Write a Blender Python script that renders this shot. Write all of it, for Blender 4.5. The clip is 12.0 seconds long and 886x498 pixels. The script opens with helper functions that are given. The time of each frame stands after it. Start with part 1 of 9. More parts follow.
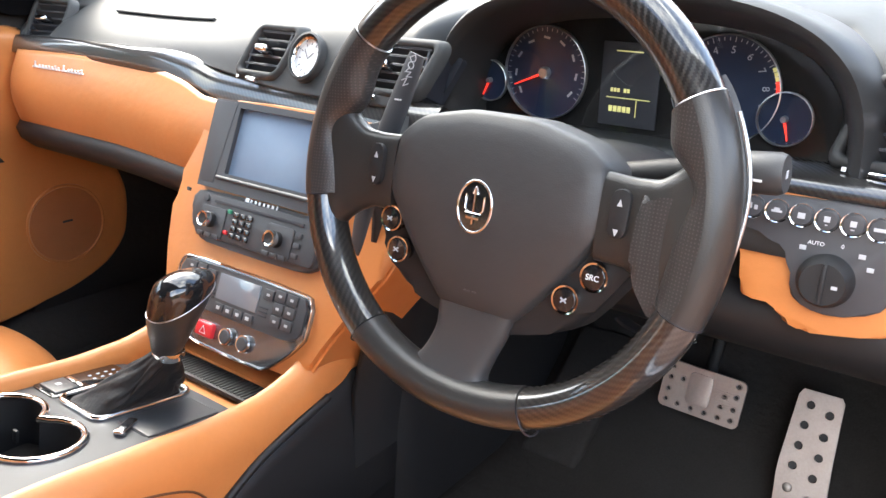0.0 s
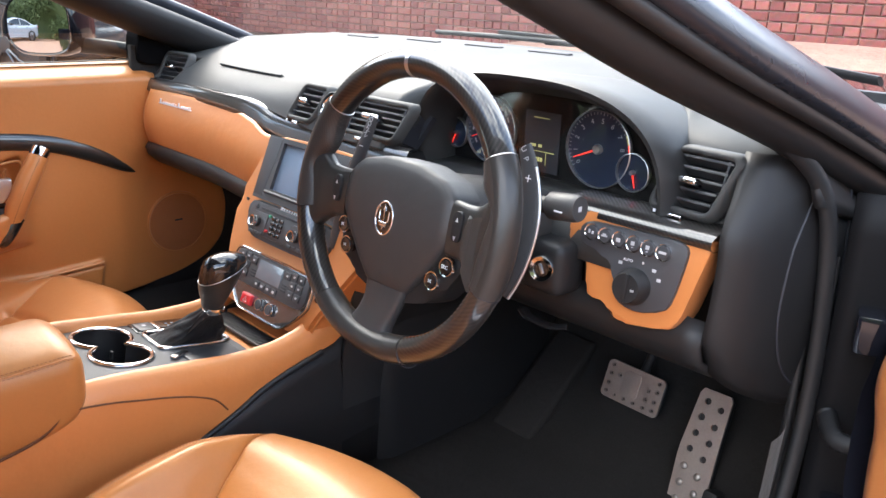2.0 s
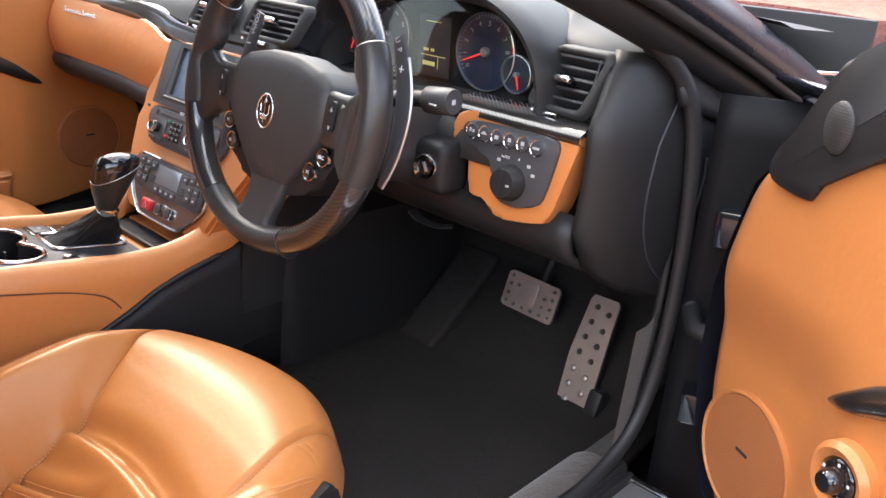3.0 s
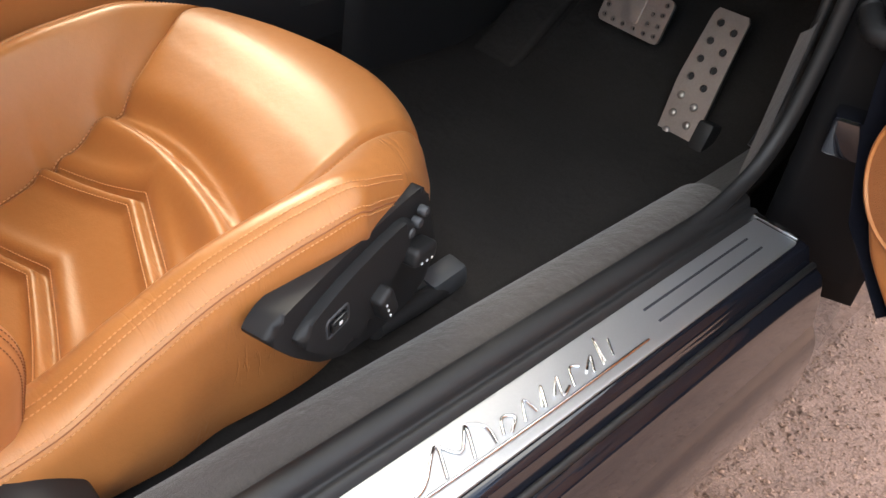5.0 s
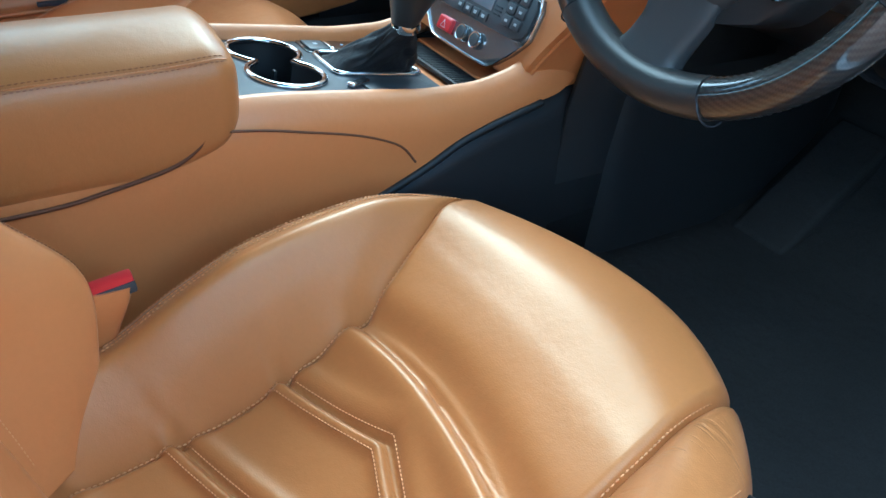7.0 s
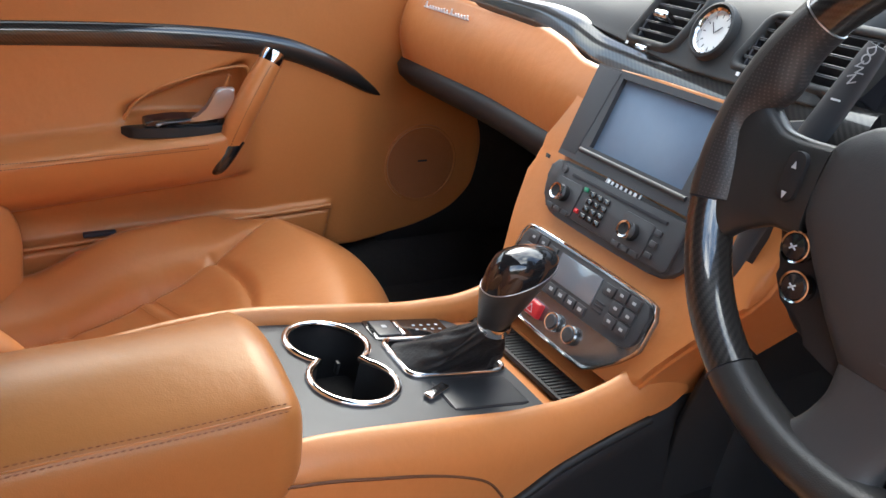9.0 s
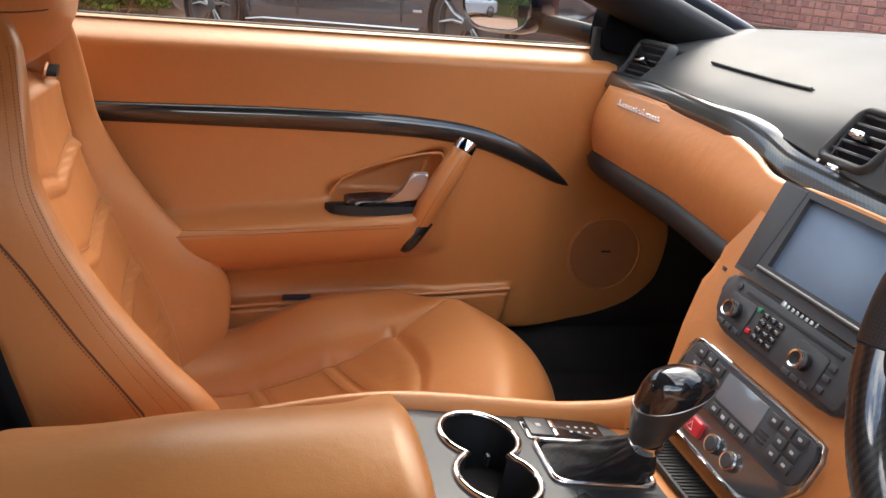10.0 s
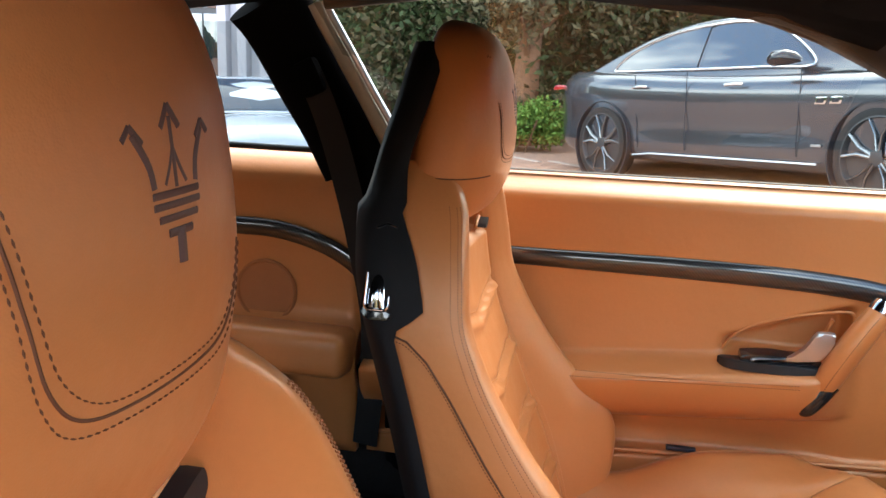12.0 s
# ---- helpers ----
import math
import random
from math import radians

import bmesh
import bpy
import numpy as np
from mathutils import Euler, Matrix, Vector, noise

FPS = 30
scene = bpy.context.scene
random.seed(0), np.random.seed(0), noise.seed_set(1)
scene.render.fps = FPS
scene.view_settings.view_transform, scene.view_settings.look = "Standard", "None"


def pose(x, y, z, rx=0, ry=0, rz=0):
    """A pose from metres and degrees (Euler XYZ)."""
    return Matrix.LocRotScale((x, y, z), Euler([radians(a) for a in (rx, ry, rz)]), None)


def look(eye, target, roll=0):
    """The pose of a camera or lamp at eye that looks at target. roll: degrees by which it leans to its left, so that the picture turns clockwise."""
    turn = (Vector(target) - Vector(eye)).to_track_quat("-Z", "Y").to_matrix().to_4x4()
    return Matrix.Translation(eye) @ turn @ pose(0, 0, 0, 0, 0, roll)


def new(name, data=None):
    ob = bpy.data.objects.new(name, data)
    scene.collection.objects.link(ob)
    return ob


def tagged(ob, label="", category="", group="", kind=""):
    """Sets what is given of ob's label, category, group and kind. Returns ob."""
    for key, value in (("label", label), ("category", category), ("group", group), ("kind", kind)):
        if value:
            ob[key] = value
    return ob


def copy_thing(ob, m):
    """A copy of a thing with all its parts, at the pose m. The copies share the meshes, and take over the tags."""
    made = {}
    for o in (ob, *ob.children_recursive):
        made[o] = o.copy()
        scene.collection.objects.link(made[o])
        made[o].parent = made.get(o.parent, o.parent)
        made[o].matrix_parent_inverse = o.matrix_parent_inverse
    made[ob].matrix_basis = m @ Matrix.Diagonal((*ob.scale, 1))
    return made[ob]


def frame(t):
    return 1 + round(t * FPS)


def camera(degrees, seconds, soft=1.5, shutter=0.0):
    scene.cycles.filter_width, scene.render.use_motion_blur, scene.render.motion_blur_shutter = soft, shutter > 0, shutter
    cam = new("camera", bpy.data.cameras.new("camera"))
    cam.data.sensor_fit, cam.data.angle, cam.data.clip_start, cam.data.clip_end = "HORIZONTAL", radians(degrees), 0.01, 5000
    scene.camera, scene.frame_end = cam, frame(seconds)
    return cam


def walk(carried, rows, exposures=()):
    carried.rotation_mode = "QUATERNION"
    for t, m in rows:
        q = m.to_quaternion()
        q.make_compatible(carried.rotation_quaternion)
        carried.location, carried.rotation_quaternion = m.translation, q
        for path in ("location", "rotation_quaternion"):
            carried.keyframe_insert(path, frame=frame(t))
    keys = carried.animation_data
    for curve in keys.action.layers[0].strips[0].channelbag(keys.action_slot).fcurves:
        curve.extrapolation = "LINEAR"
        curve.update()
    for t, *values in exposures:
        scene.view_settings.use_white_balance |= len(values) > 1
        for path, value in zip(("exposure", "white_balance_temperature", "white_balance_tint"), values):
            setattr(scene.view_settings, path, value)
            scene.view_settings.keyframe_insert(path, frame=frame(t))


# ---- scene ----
from collections import Counter
from mathutils.geometry import delaunay_2d_cdt

cam = camera(57.5, 12.0)
PATH = [
    (0, (0.719, -0.517, 0.983), (-0.397, 0.999, 0.31), 1.2),
    (0.5, (0.854, -0.556, 1.015), (-0.454, 0.82, 0.384), 1.5),
    (1, (0.946, -0.578, 1.038), (-0.451, 0.711, 0.418), 1.6),
    (1.5, (1.026, -0.601, 1.054), (-0.385, 0.673, 0.432), 1.4),
    (2, (1.112, -0.619, 1.073), (-0.259, 0.7, 0.455), 2.2),
    (2.5, (1.175, -0.609, 1.062), (-0.145, 0.744, 0.408), 3.4),
    (3, (1.209, -0.585, 1.026), (-0.042, 0.79, 0.287), 4.1),
    (3.2, (1.211, -0.574, 1.006), (-0.011, 0.803, 0.224), 4.3),
    (4.8, (1.095, -0.551, 0.876), (0.044, 0.653, -0.327), 7.5),
    (5, (1.078, -0.546, 0.863), (0.009, 0.603, -0.376), 7.2),
    (5.5, (1.035, -0.537, 0.844), (-0.12, 0.475, -0.437), 5.8),
    (6, (0.988, -0.538, 0.85), (-0.274, 0.383, -0.398), 4.8),
    (6.5, (0.925, -0.524, 0.855), (-0.436, 0.363, -0.313), 4.2),
    (7, (0.832, -0.519, 0.886), (-0.564, 0.398, -0.215), 4.7),
    (7.2, (0.803, -0.513, 0.891), (-0.62, 0.411, -0.166), 4.9),
    (8.8, (0.616, -0.471, 0.952), (-0.942, 0.479, 0.135), 5.2),
    (9, (0.617, -0.476, 0.968), (-0.974, 0.446, 0.181), 5.5),
    (9.5, (0.626, -0.464, 0.993), (-1.08, 0.29, 0.27), 5.8),
    (10, (0.639, -0.451, 1.014), (-1.18, 0.028, 0.337), 5.2),
    (10.5, (0.644, -0.451, 1.022), (-1.248, -0.295, 0.392), 4.2),
    (11, (0.656, -0.463, 1.04), (-1.253, -0.593, 0.459), 3.0),
    (11.5, (0.661, -0.483, 1.042), (-1.257, -0.764, 0.549), 2.4),
    (12, (0.666, -0.491, 1.053), (-1.24, -0.916, 0.623), 1.9),
]
walk(cam, [(t, look(eye, target, roll)) for t, eye, target, roll in PATH],
     exposures=[(0.0, 3.45, 6700, 8), (1.0, 3.2, 6400, 5), (2.0, 3.0, 6500, 9), (3.2, 2.9, 6900, 12), (5.0, 2.6, 7100, 7), (5.5, 2.5, 7200, 3), (6.0, 2.45, 6800, 4), (6.6, 2.5, 5600, -9), (7.0, 2.65, 4500, -17), (7.2, 2.65, 4500, -17),
                (8.8, 2.75, 5900, 2), (9.5, 2.55, 7200, 12), (10.5, 2.6, 6500, 6), (11.2, 3.05, 6200, -1), (12.0, 3.1, 6350, 2)])

# ---- world, sun, exposure ----
world = bpy.data.worlds.new("world")
scene.world = world
world.use_nodes = True
wn = world.node_tree
wn.nodes.clear()
sky = wn.nodes.new("ShaderNodeTexSky")
sky.sky_type = "NISHITA"
sky.sun_disc = False
sky.sun_elevation = radians(44)
sky.sun_rotation = radians(290)
sky.dust_density = 2.0
wbg = wn.nodes.new("ShaderNodeBackground")
wbg.inputs["Strength"].default_value = 0.15
wout = wn.nodes.new("ShaderNodeOutputWorld")
# broken white cloud over the blue
wtc = wn.nodes.new("ShaderNodeTexCoord")
wnz = wn.nodes.new("ShaderNodeTexNoise")
wnz.inputs["Scale"].default_value = 3.2
wnz.inputs["Detail"].default_value = 7.0
wrp = wn.nodes.new("ShaderNodeValToRGB")
wrp.color_ramp.elements[0].position = 0.44
wrp.color_ramp.elements[1].position = 0.62
wmx = wn.nodes.new("ShaderNodeMix")
wmx.data_type = "RGBA"
wmx.inputs[7].default_value = (9.0, 9.0, 9.2, 1)
wn.links.new(wtc.outputs["Generated"], wnz.inputs["Vector"])
wn.links.new(wnz.outputs["Fac"], wrp.inputs["Fac"])
wn.links.new(wrp.outputs["Color"], wmx.inputs[0])
wn.links.new(sky.outputs["Color"], wmx.inputs[6])
wn.links.new(wmx.outputs[2], wbg.inputs["Color"])
wn.links.new(wbg.outputs["Background"], wout.inputs["Surface"])
sun = new("sun", bpy.data.lights.new("sun", "SUN"))
sun.data.energy = 0.35
sun.data.angle = radians(26)
sun.data.color = (1.0, 0.95, 0.87)
sun.matrix_world = look((-6.75, 2.46, 6.94), (0, 0, 0))


# ---- materials ----
def node_mat(name, color, rough=0.5, metal=0.0, vary=0.08, vary_scale=6.0, fine=0.06, fine_scale=60.0,
             bump=0.0, bump_scale=400.0, bump2=0.0, bump2_scale=40.0, coat=0.0, cells=False, coat_rough=0.05, spec=0.5, rough_vary=0.08, sheen=0.0, spec_tint=(1, 1, 1)):
    """A surface with colour varied at two scales, roughness varied, and fine relief."""
    mt = bpy.data.materials.new(name)
    mt.use_nodes = True
    nt = mt.node_tree
    bs = nt.nodes["Principled BSDF"]
    bs.inputs["Roughness"].default_value = rough
    bs.inputs["Metallic"].default_value = metal
    bs.inputs["Coat Weight"].default_value = coat
    bs.inputs["Coat Roughness"].default_value = coat_rough
    bs.inputs["Specular IOR Level"].default_value = spec
    bs.inputs["Sheen Weight"].default_value = sheen
    bs.inputs["Specular Tint"].default_value = (*spec_tint, 1)
    tc = nt.nodes.new("ShaderNodeTexCoord")

    def noise_node(scale, detail=4.0):
        n = nt.nodes.new("ShaderNodeTexNoise")
        n.inputs["Scale"].default_value = scale
        n.inputs["Detail"].default_value = detail
        nt.links.new(tc.outputs["Object"], n.inputs["Vector"])
        return n
    big, small = noise_node(vary_scale), noise_node(fine_scale)
    m1 = nt.nodes.new("ShaderNodeMath")
    m1.operation = "MULTIPLY_ADD"
    nt.links.new(big.outputs["Fac"], m1.inputs[0])
    m1.inputs[1].default_value = 2 * vary
    m1.inputs[2].default_value = 1 - vary - fine
    m2 = nt.nodes.new("ShaderNodeMath")
    m2.operation = "MULTIPLY_ADD"
    nt.links.new(small.outputs["Fac"], m2.inputs[0])
    m2.inputs[1].default_value = 2 * fine
    nt.links.new(m1.outputs[0], m2.inputs[2])
    vm = nt.nodes.new("ShaderNodeVectorMath")
    vm.operation = "SCALE"
    vm.inputs[0].default_value = color[:3]
    nt.links.new(m2.outputs[0], vm.inputs["Scale"])
    nt.links.new(vm.outputs[0], bs.inputs["Base Color"])
    mr = nt.nodes.new("ShaderNodeMath")
    mr.operation = "MULTIPLY_ADD"
    nt.links.new(big.outputs["Fac"], mr.inputs[0])
    mr.inputs[1].default_value = 2 * rough_vary
    mr.inputs[2].default_value = max(0.02, rough - rough_vary)
    nt.links.new(mr.outputs[0], bs.inputs["Roughness"])
    last = None
    for amount, sc, use_cells in ((bump2, bump2_scale, False), (bump, bump_scale, cells)):
        if not amount:
            continue
        if use_cells:
            src = nt.nodes.new("ShaderNodeTexVoronoi")
            src.inputs["Scale"].default_value = sc
            nt.links.new(tc.outputs["Object"], src.inputs["Vector"])
            out = src.outputs["Distance"]
        else:
            out = noise_node(sc, 3.0).outputs["Fac"]
        bp = nt.nodes.new("ShaderNodeBump")
        bp.inputs["Strength"].default_value = amount
        bp.inputs["Distance"].default_value = 0.6 / sc
        nt.links.new(out, bp.inputs["Height"])
        if last:
            nt.links.new(last.outputs[0], bp.inputs["Normal"])
        last = bp
    if last:
        nt.links.new(last.outputs[0], bs.inputs["Normal"])
    return mt


def carbon_mat(name, pitch=0.0017, gloss=0.06):
    """Twill carbon cloth under clear lacquer, laid along the mesh's own UVs in metres."""
    mt = bpy.data.materials.new(name)
    mt.use_nodes = True
    nt = mt.node_tree
    bs = nt.nodes["Principled BSDF"]
    uv = nt.nodes.new("ShaderNodeTexCoord")
    sp = nt.nodes.new("ShaderNodeSeparateXYZ")
    nt.links.new(uv.outputs["UV"], sp.inputs[0])

    def math_node(op, a, b=None):
        n = nt.nodes.new("ShaderNodeMath")
        n.operation = op
        for i, v in enumerate((a, b)):
            if v is None:
                continue
            if isinstance(v, (int, float)):
                n.inputs[i].default_value = v
            else:
                nt.links.new(v, n.inputs[i])
        return n.outputs[0]
    u = math_node("FLOOR", math_node("DIVIDE", sp.outputs[0], pitch))
    v = math_node("FLOOR", math_node("DIVIDE", sp.outputs[1], pitch))
    tw = math_node("LESS_THAN", math_node("FLOORED_MODULO", math_node("ADD", u, v), 4.0), 1.5)
    mx = nt.nodes.new("ShaderNodeMix")
    mx.data_type = "RGBA"
    mx.inputs[6].default_value = (0.010, 0.009, 0.009, 1)
    mx.inputs[7].default_value = (0.026, 0.024, 0.022, 1)
    nt.links.new(tw, mx.inputs[0])
    nt.links.new(mx.outputs[2], bs.inputs["Base Color"])
    rg = math_node("MULTIPLY_ADD", tw, 0.2)
    rg.node.inputs[2].default_value = 0.3
    nt.links.new(rg, bs.inputs["Roughness"])
    bs.inputs["Metallic"].default_value = 0.25
    bs.inputs["Coat Weight"].default_value = 1.0
    bs.inputs["Coat Roughness"].default_value = gloss
    bs.inputs["Coat IOR"].default_value = 1.7
    return mt


def plain_mat(name, color, rough=0.4, metal=0.0, emit=0.0, alpha_glass=False, coat=0.0):
    mt = bpy.data.materials.new(name)
    mt.use_nodes = True
    bs = mt.node_tree.nodes["Principled BSDF"]
    bs.inputs["Base Color"].default_value = (*color, 1)
    bs.inputs["Roughness"].default_value = rough
    bs.inputs["Metallic"].default_value = metal
    bs.inputs["Coat Weight"].default_value = coat
    if emit:
        bs.inputs["Emission Color"].default_value = (*color, 1)
        bs.inputs["Emission Strength"].default_value = emit
    if alpha_glass:
        bs.inputs["Transmission Weight"].default_value = 1.0
        bs.inputs["IOR"].default_value = 1.45
    return mt


def thin_glass(name, tint, gloss=0.05):
    """A pane: clear but for its reflection."""
    mt = bpy.data.materials.new(name)
    mt.use_nodes = True
    nt = mt.node_tree
    nt.nodes.clear()
    out = nt.nodes.new("ShaderNodeOutputMaterial")
    tr = nt.nodes.new("ShaderNodeBsdfTransparent")
    tr.inputs["Color"].default_value = (*tint, 1)
    gl = nt.nodes.new("ShaderNodeBsdfGlossy")
    gl.inputs["Roughness"].default_value = 0.01
    mx = nt.nodes.new("ShaderNodeMixShader")
    mx.inputs[0].default_value = gloss
    nt.links.new(tr.outputs[0], mx.inputs[1])
    nt.links.new(gl.outputs[0], mx.inputs[2])
    nt.links.new(mx.outputs[0], out.inputs["Surface"])
    return mt


def perforated(mt, pitch):
    """Dots a leather with rows of small holes, rim light painted as brighter colour."""
    nt = mt.node_tree
    bs = nt.nodes["Principled BSDF"]
    tc = nt.nodes.new("ShaderNodeTexCoord")
    vo = nt.nodes.new("ShaderNodeTexVoronoi")
    vo.inputs["Scale"].default_value = 1 / pitch
    vo.voronoi_dimensions = "2D"
    vo.inputs["Randomness"].default_value = 0.12
    sep, com = nt.nodes.new("ShaderNodeSeparateXYZ"), nt.nodes.new("ShaderNodeCombineXYZ")
    nt.links.new(tc.outputs["Object"], sep.inputs[0])
    nt.links.new(sep.outputs["X"], com.inputs["X"])
    nt.links.new(sep.outputs["Z"], com.inputs["Y"])
    nt.links.new(com.outputs[0], vo.inputs["Vector"])
    # each hole doubles the base colour, standing in for light caught at its rim
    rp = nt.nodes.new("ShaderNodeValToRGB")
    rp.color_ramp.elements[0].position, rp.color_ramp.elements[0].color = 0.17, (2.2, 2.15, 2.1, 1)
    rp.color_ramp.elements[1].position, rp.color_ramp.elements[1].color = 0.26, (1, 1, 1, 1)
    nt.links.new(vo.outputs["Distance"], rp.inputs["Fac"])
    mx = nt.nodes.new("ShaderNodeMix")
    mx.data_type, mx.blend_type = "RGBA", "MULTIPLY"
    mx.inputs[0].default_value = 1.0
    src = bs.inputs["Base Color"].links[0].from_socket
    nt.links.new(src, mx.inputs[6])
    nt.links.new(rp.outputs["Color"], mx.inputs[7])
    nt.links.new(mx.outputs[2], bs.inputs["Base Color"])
    return mt


def wrinkled(mt):
    """Adds short creases that run across the padding, in patches."""
    nt = mt.node_tree
    bs = nt.nodes["Principled BSDF"]
    tc = nt.nodes.new("ShaderNodeTexCoord")
    mp = nt.nodes.new("ShaderNodeMapping")
    mp.inputs["Scale"].default_value = (26, 170, 26)
    mp.inputs["Rotation"].default_value = (0, 0, 0.25)
    cr = nt.nodes.new("ShaderNodeTexNoise")
    cr.inputs["Scale"].default_value = 1.0
    cr.inputs["Detail"].default_value = 2.0
    cr.inputs["Distortion"].default_value = 0.8
    rp = nt.nodes.new("ShaderNodeValToRGB")
    rp.color_ramp.elements[0].position, rp.color_ramp.elements[1].position = 0.34, 0.46
    pt = nt.nodes.new("ShaderNodeTexNoise")
    pt.inputs["Scale"].default_value = 13.0
    pr = nt.nodes.new("ShaderNodeValToRGB")
    pr.color_ramp.elements[0].position, pr.color_ramp.elements[1].position = 0.46, 0.66
    nt.links.new(tc.outputs["Object"], mp.inputs["Vector"])
    nt.links.new(mp.outputs[0], cr.inputs["Vector"])
    nt.links.new(tc.outputs["Object"], pt.inputs["Vector"])
    nt.links.new(cr.outputs["Fac"], rp.inputs["Fac"])
    nt.links.new(pt.outputs["Fac"], pr.inputs["Fac"])
    bp = nt.nodes.new("ShaderNodeBump")
    bp.inputs["Distance"].default_value = 0.0016
    nt.links.new(rp.outputs["Color"], bp.inputs["Height"])
    ml = nt.nodes.new("ShaderNodeMath")
    ml.operation = "MULTIPLY"
    ml.inputs[1].default_value = 0.40
    nt.links.new(pr.outputs["Color"], ml.inputs[0])
    nt.links.new(ml.outputs[0], bp.inputs["Strength"])
    nt.links.new(bs.inputs["Normal"].links[0].from_socket, bp.inputs["Normal"])
    nt.links.new(bp.outputs[0], bs.inputs["Normal"])
    return mt


TAN = node_mat("tan_leather", (0.52, 0.186, 0.054), 0.40, vary=0.07, vary_scale=5, fine=0.04, fine_scale=180,
               bump=0.10, bump_scale=900, cells=True, bump2=0.07, bump2_scale=38, coat=0.25, coat_rough=0.34, spec=0.8, sheen=0.02, spec_tint=(1.0, 0.84, 0.60))
TAN_WORN = node_mat("worn_tan_leather", (0.40, 0.150, 0.040), 0.37, vary=0.08, vary_scale=7, fine=0.05, fine_scale=220,
                    bump=0.12, bump_scale=800, cells=True, bump2=0.05, bump2_scale=60, coat=0.25, coat_rough=0.42, spec=0.55, sheen=0.02, spec_tint=(1.0, 0.84, 0.60))
TAN_CREASED = wrinkled(node_mat("creased_tan_leather", (0.42, 0.158, 0.043), 0.36, vary=0.10, vary_scale=9, fine=0.06, fine_scale=220,
                       bump=0.12, bump_scale=800, cells=True, bump2=0.06, bump2_scale=60, coat=0.45, coat_rough=0.36, spec=0.8, sheen=0.02, spec_tint=(1.0, 0.84, 0.60)))
# pale, barely metallic colour that stands for chrome mirroring the sky
BADGE = node_mat("sky_pale_silver", (0.80, 0.80, 0.82), 0.35, metal=0.3)
THREAD_TAN = node_mat("tan_thread", (0.62, 0.30, 0.12), 0.7, bump=0.2, bump_scale=2000)
THREAD_MID = node_mat("russet_thread", (0.27, 0.10, 0.035), 0.8, bump=0.2, bump_scale=2000)
GAITER = node_mat("creased_black_leather", (0.011, 0.011, 0.012), 0.5, vary=0.2, fine=0.1, bump=0.2, bump_scale=700, cells=True, bump2=0.3, bump2_scale=60, spec=0.35)
THREAD_DARK = node_mat("brown_thread", (0.12, 0.045, 0.018), 0.8, bump=0.2, bump_scale=2000)
DASH = node_mat("slate_grey_dash_leather", (0.046, 0.047, 0.047), 0.50, vary=0.10, fine=0.05, bump=0.16, bump_scale=1100, cells=True, spec=0.26)
HOOD = node_mat("dark_grey_brow_leather", (0.024, 0.025, 0.026), 0.48, vary=0.10, fine=0.05, bump=0.16, bump_scale=1100, cells=True)
BLACK = node_mat("black_soft_plastic", (0.015, 0.015, 0.016), 0.5, vary=0.12, fine=0.08, bump=0.10, bump_scale=1200, cells=True, spec=0.35)
WHEEL_LEATHER = node_mat("black_leather", (0.025, 0.024, 0.023), 0.31, vary=0.12, fine=0.08, bump=0.14, bump_scale=900, cells=True)
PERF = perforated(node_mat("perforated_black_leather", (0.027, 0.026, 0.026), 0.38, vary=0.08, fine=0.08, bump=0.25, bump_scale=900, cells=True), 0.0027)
PAD = node_mat("dark_grey_airbag_skin", (0.036, 0.036, 0.037), 0.46, vary=0.10, fine=0.06, bump=0.12, bump_scale=1000, cells=True, bump2=0.04, bump2_scale=60)
KEYBLACK = node_mat("charcoal_key_plastic", (0.045, 0.047, 0.052), 0.42, vary=0.06, bump=0.04, bump_scale=1500)
PANEL = node_mat("graphite_panel", (0.050, 0.053, 0.058), 0.40, vary=0.06, metal=0.15, bump=0.03, bump_scale=1500)
FRIT = node_mat("black_screen_border", (0.018, 0.020, 0.026), 0.28, vary=0.08, spec=0.35)
PIANO = node_mat("gloss_black", (0.012, 0.012, 0.013), 0.10, vary=0.1, coat=0.6, rough_vary=0.03)
RUBBER = node_mat("black_rubber_seal", (0.014, 0.014, 0.015), 0.55, vary=0.15, fine=0.12, bump=0.06, bump_scale=600)
CARPET = node_mat("charcoal_carpet", (0.026, 0.024, 0.023), 0.95, vary=0.22, vary_scale=9, fine=0.25, fine_scale=420,
                  bump=0.9, bump_scale=900, bump2=0.25, bump2_scale=60, spec=0.06)
MAT_PILE = node_mat("charcoal_mat_pile", (0.25, 0.232, 0.22), 0.95, vary=0.28, vary_scale=7, fine=0.25, fine_scale=420,
                    bump=0.6, bump_scale=900, bump2=0.25, bump2_scale=60, spec=0.10, sheen=0.1)
KICK = node_mat("grey_side_carpet", (0.078, 0.071, 0.066), 0.95, vary=0.25, vary_scale=10, fine=0.22, fine_scale=300, bump=0.6, bump_scale=800, bump2=0.3, bump2_scale=70, spec=0.12, sheen=0.1)
SUEDE = node_mat("grey_sill_carpet", (0.076, 0.067, 0.061), 0.95, vary=0.20, vary_scale=12, fine=0.22, fine_scale=300,
                 bump=0.8, bump_scale=800, bump2=0.3, bump2_scale=70, spec=0.15, sheen=0.3)
CHROME = node_mat("chrome", (0.78, 0.78, 0.79), 0.10, metal=1.0, vary=0.03, fine=0.02, rough_vary=0.04)
SATIN = node_mat("satin_aluminium", (0.62, 0.63, 0.65), 0.32, metal=0.95, vary=0.05, fine=0.03)
PEDAL = node_mat("worn_drilled_aluminium", (0.42, 0.38, 0.35), 0.42, metal=0.75, vary=0.14, vary_scale=40, fine=0.12, fine_scale=300, bump=0.1, bump_scale=500)
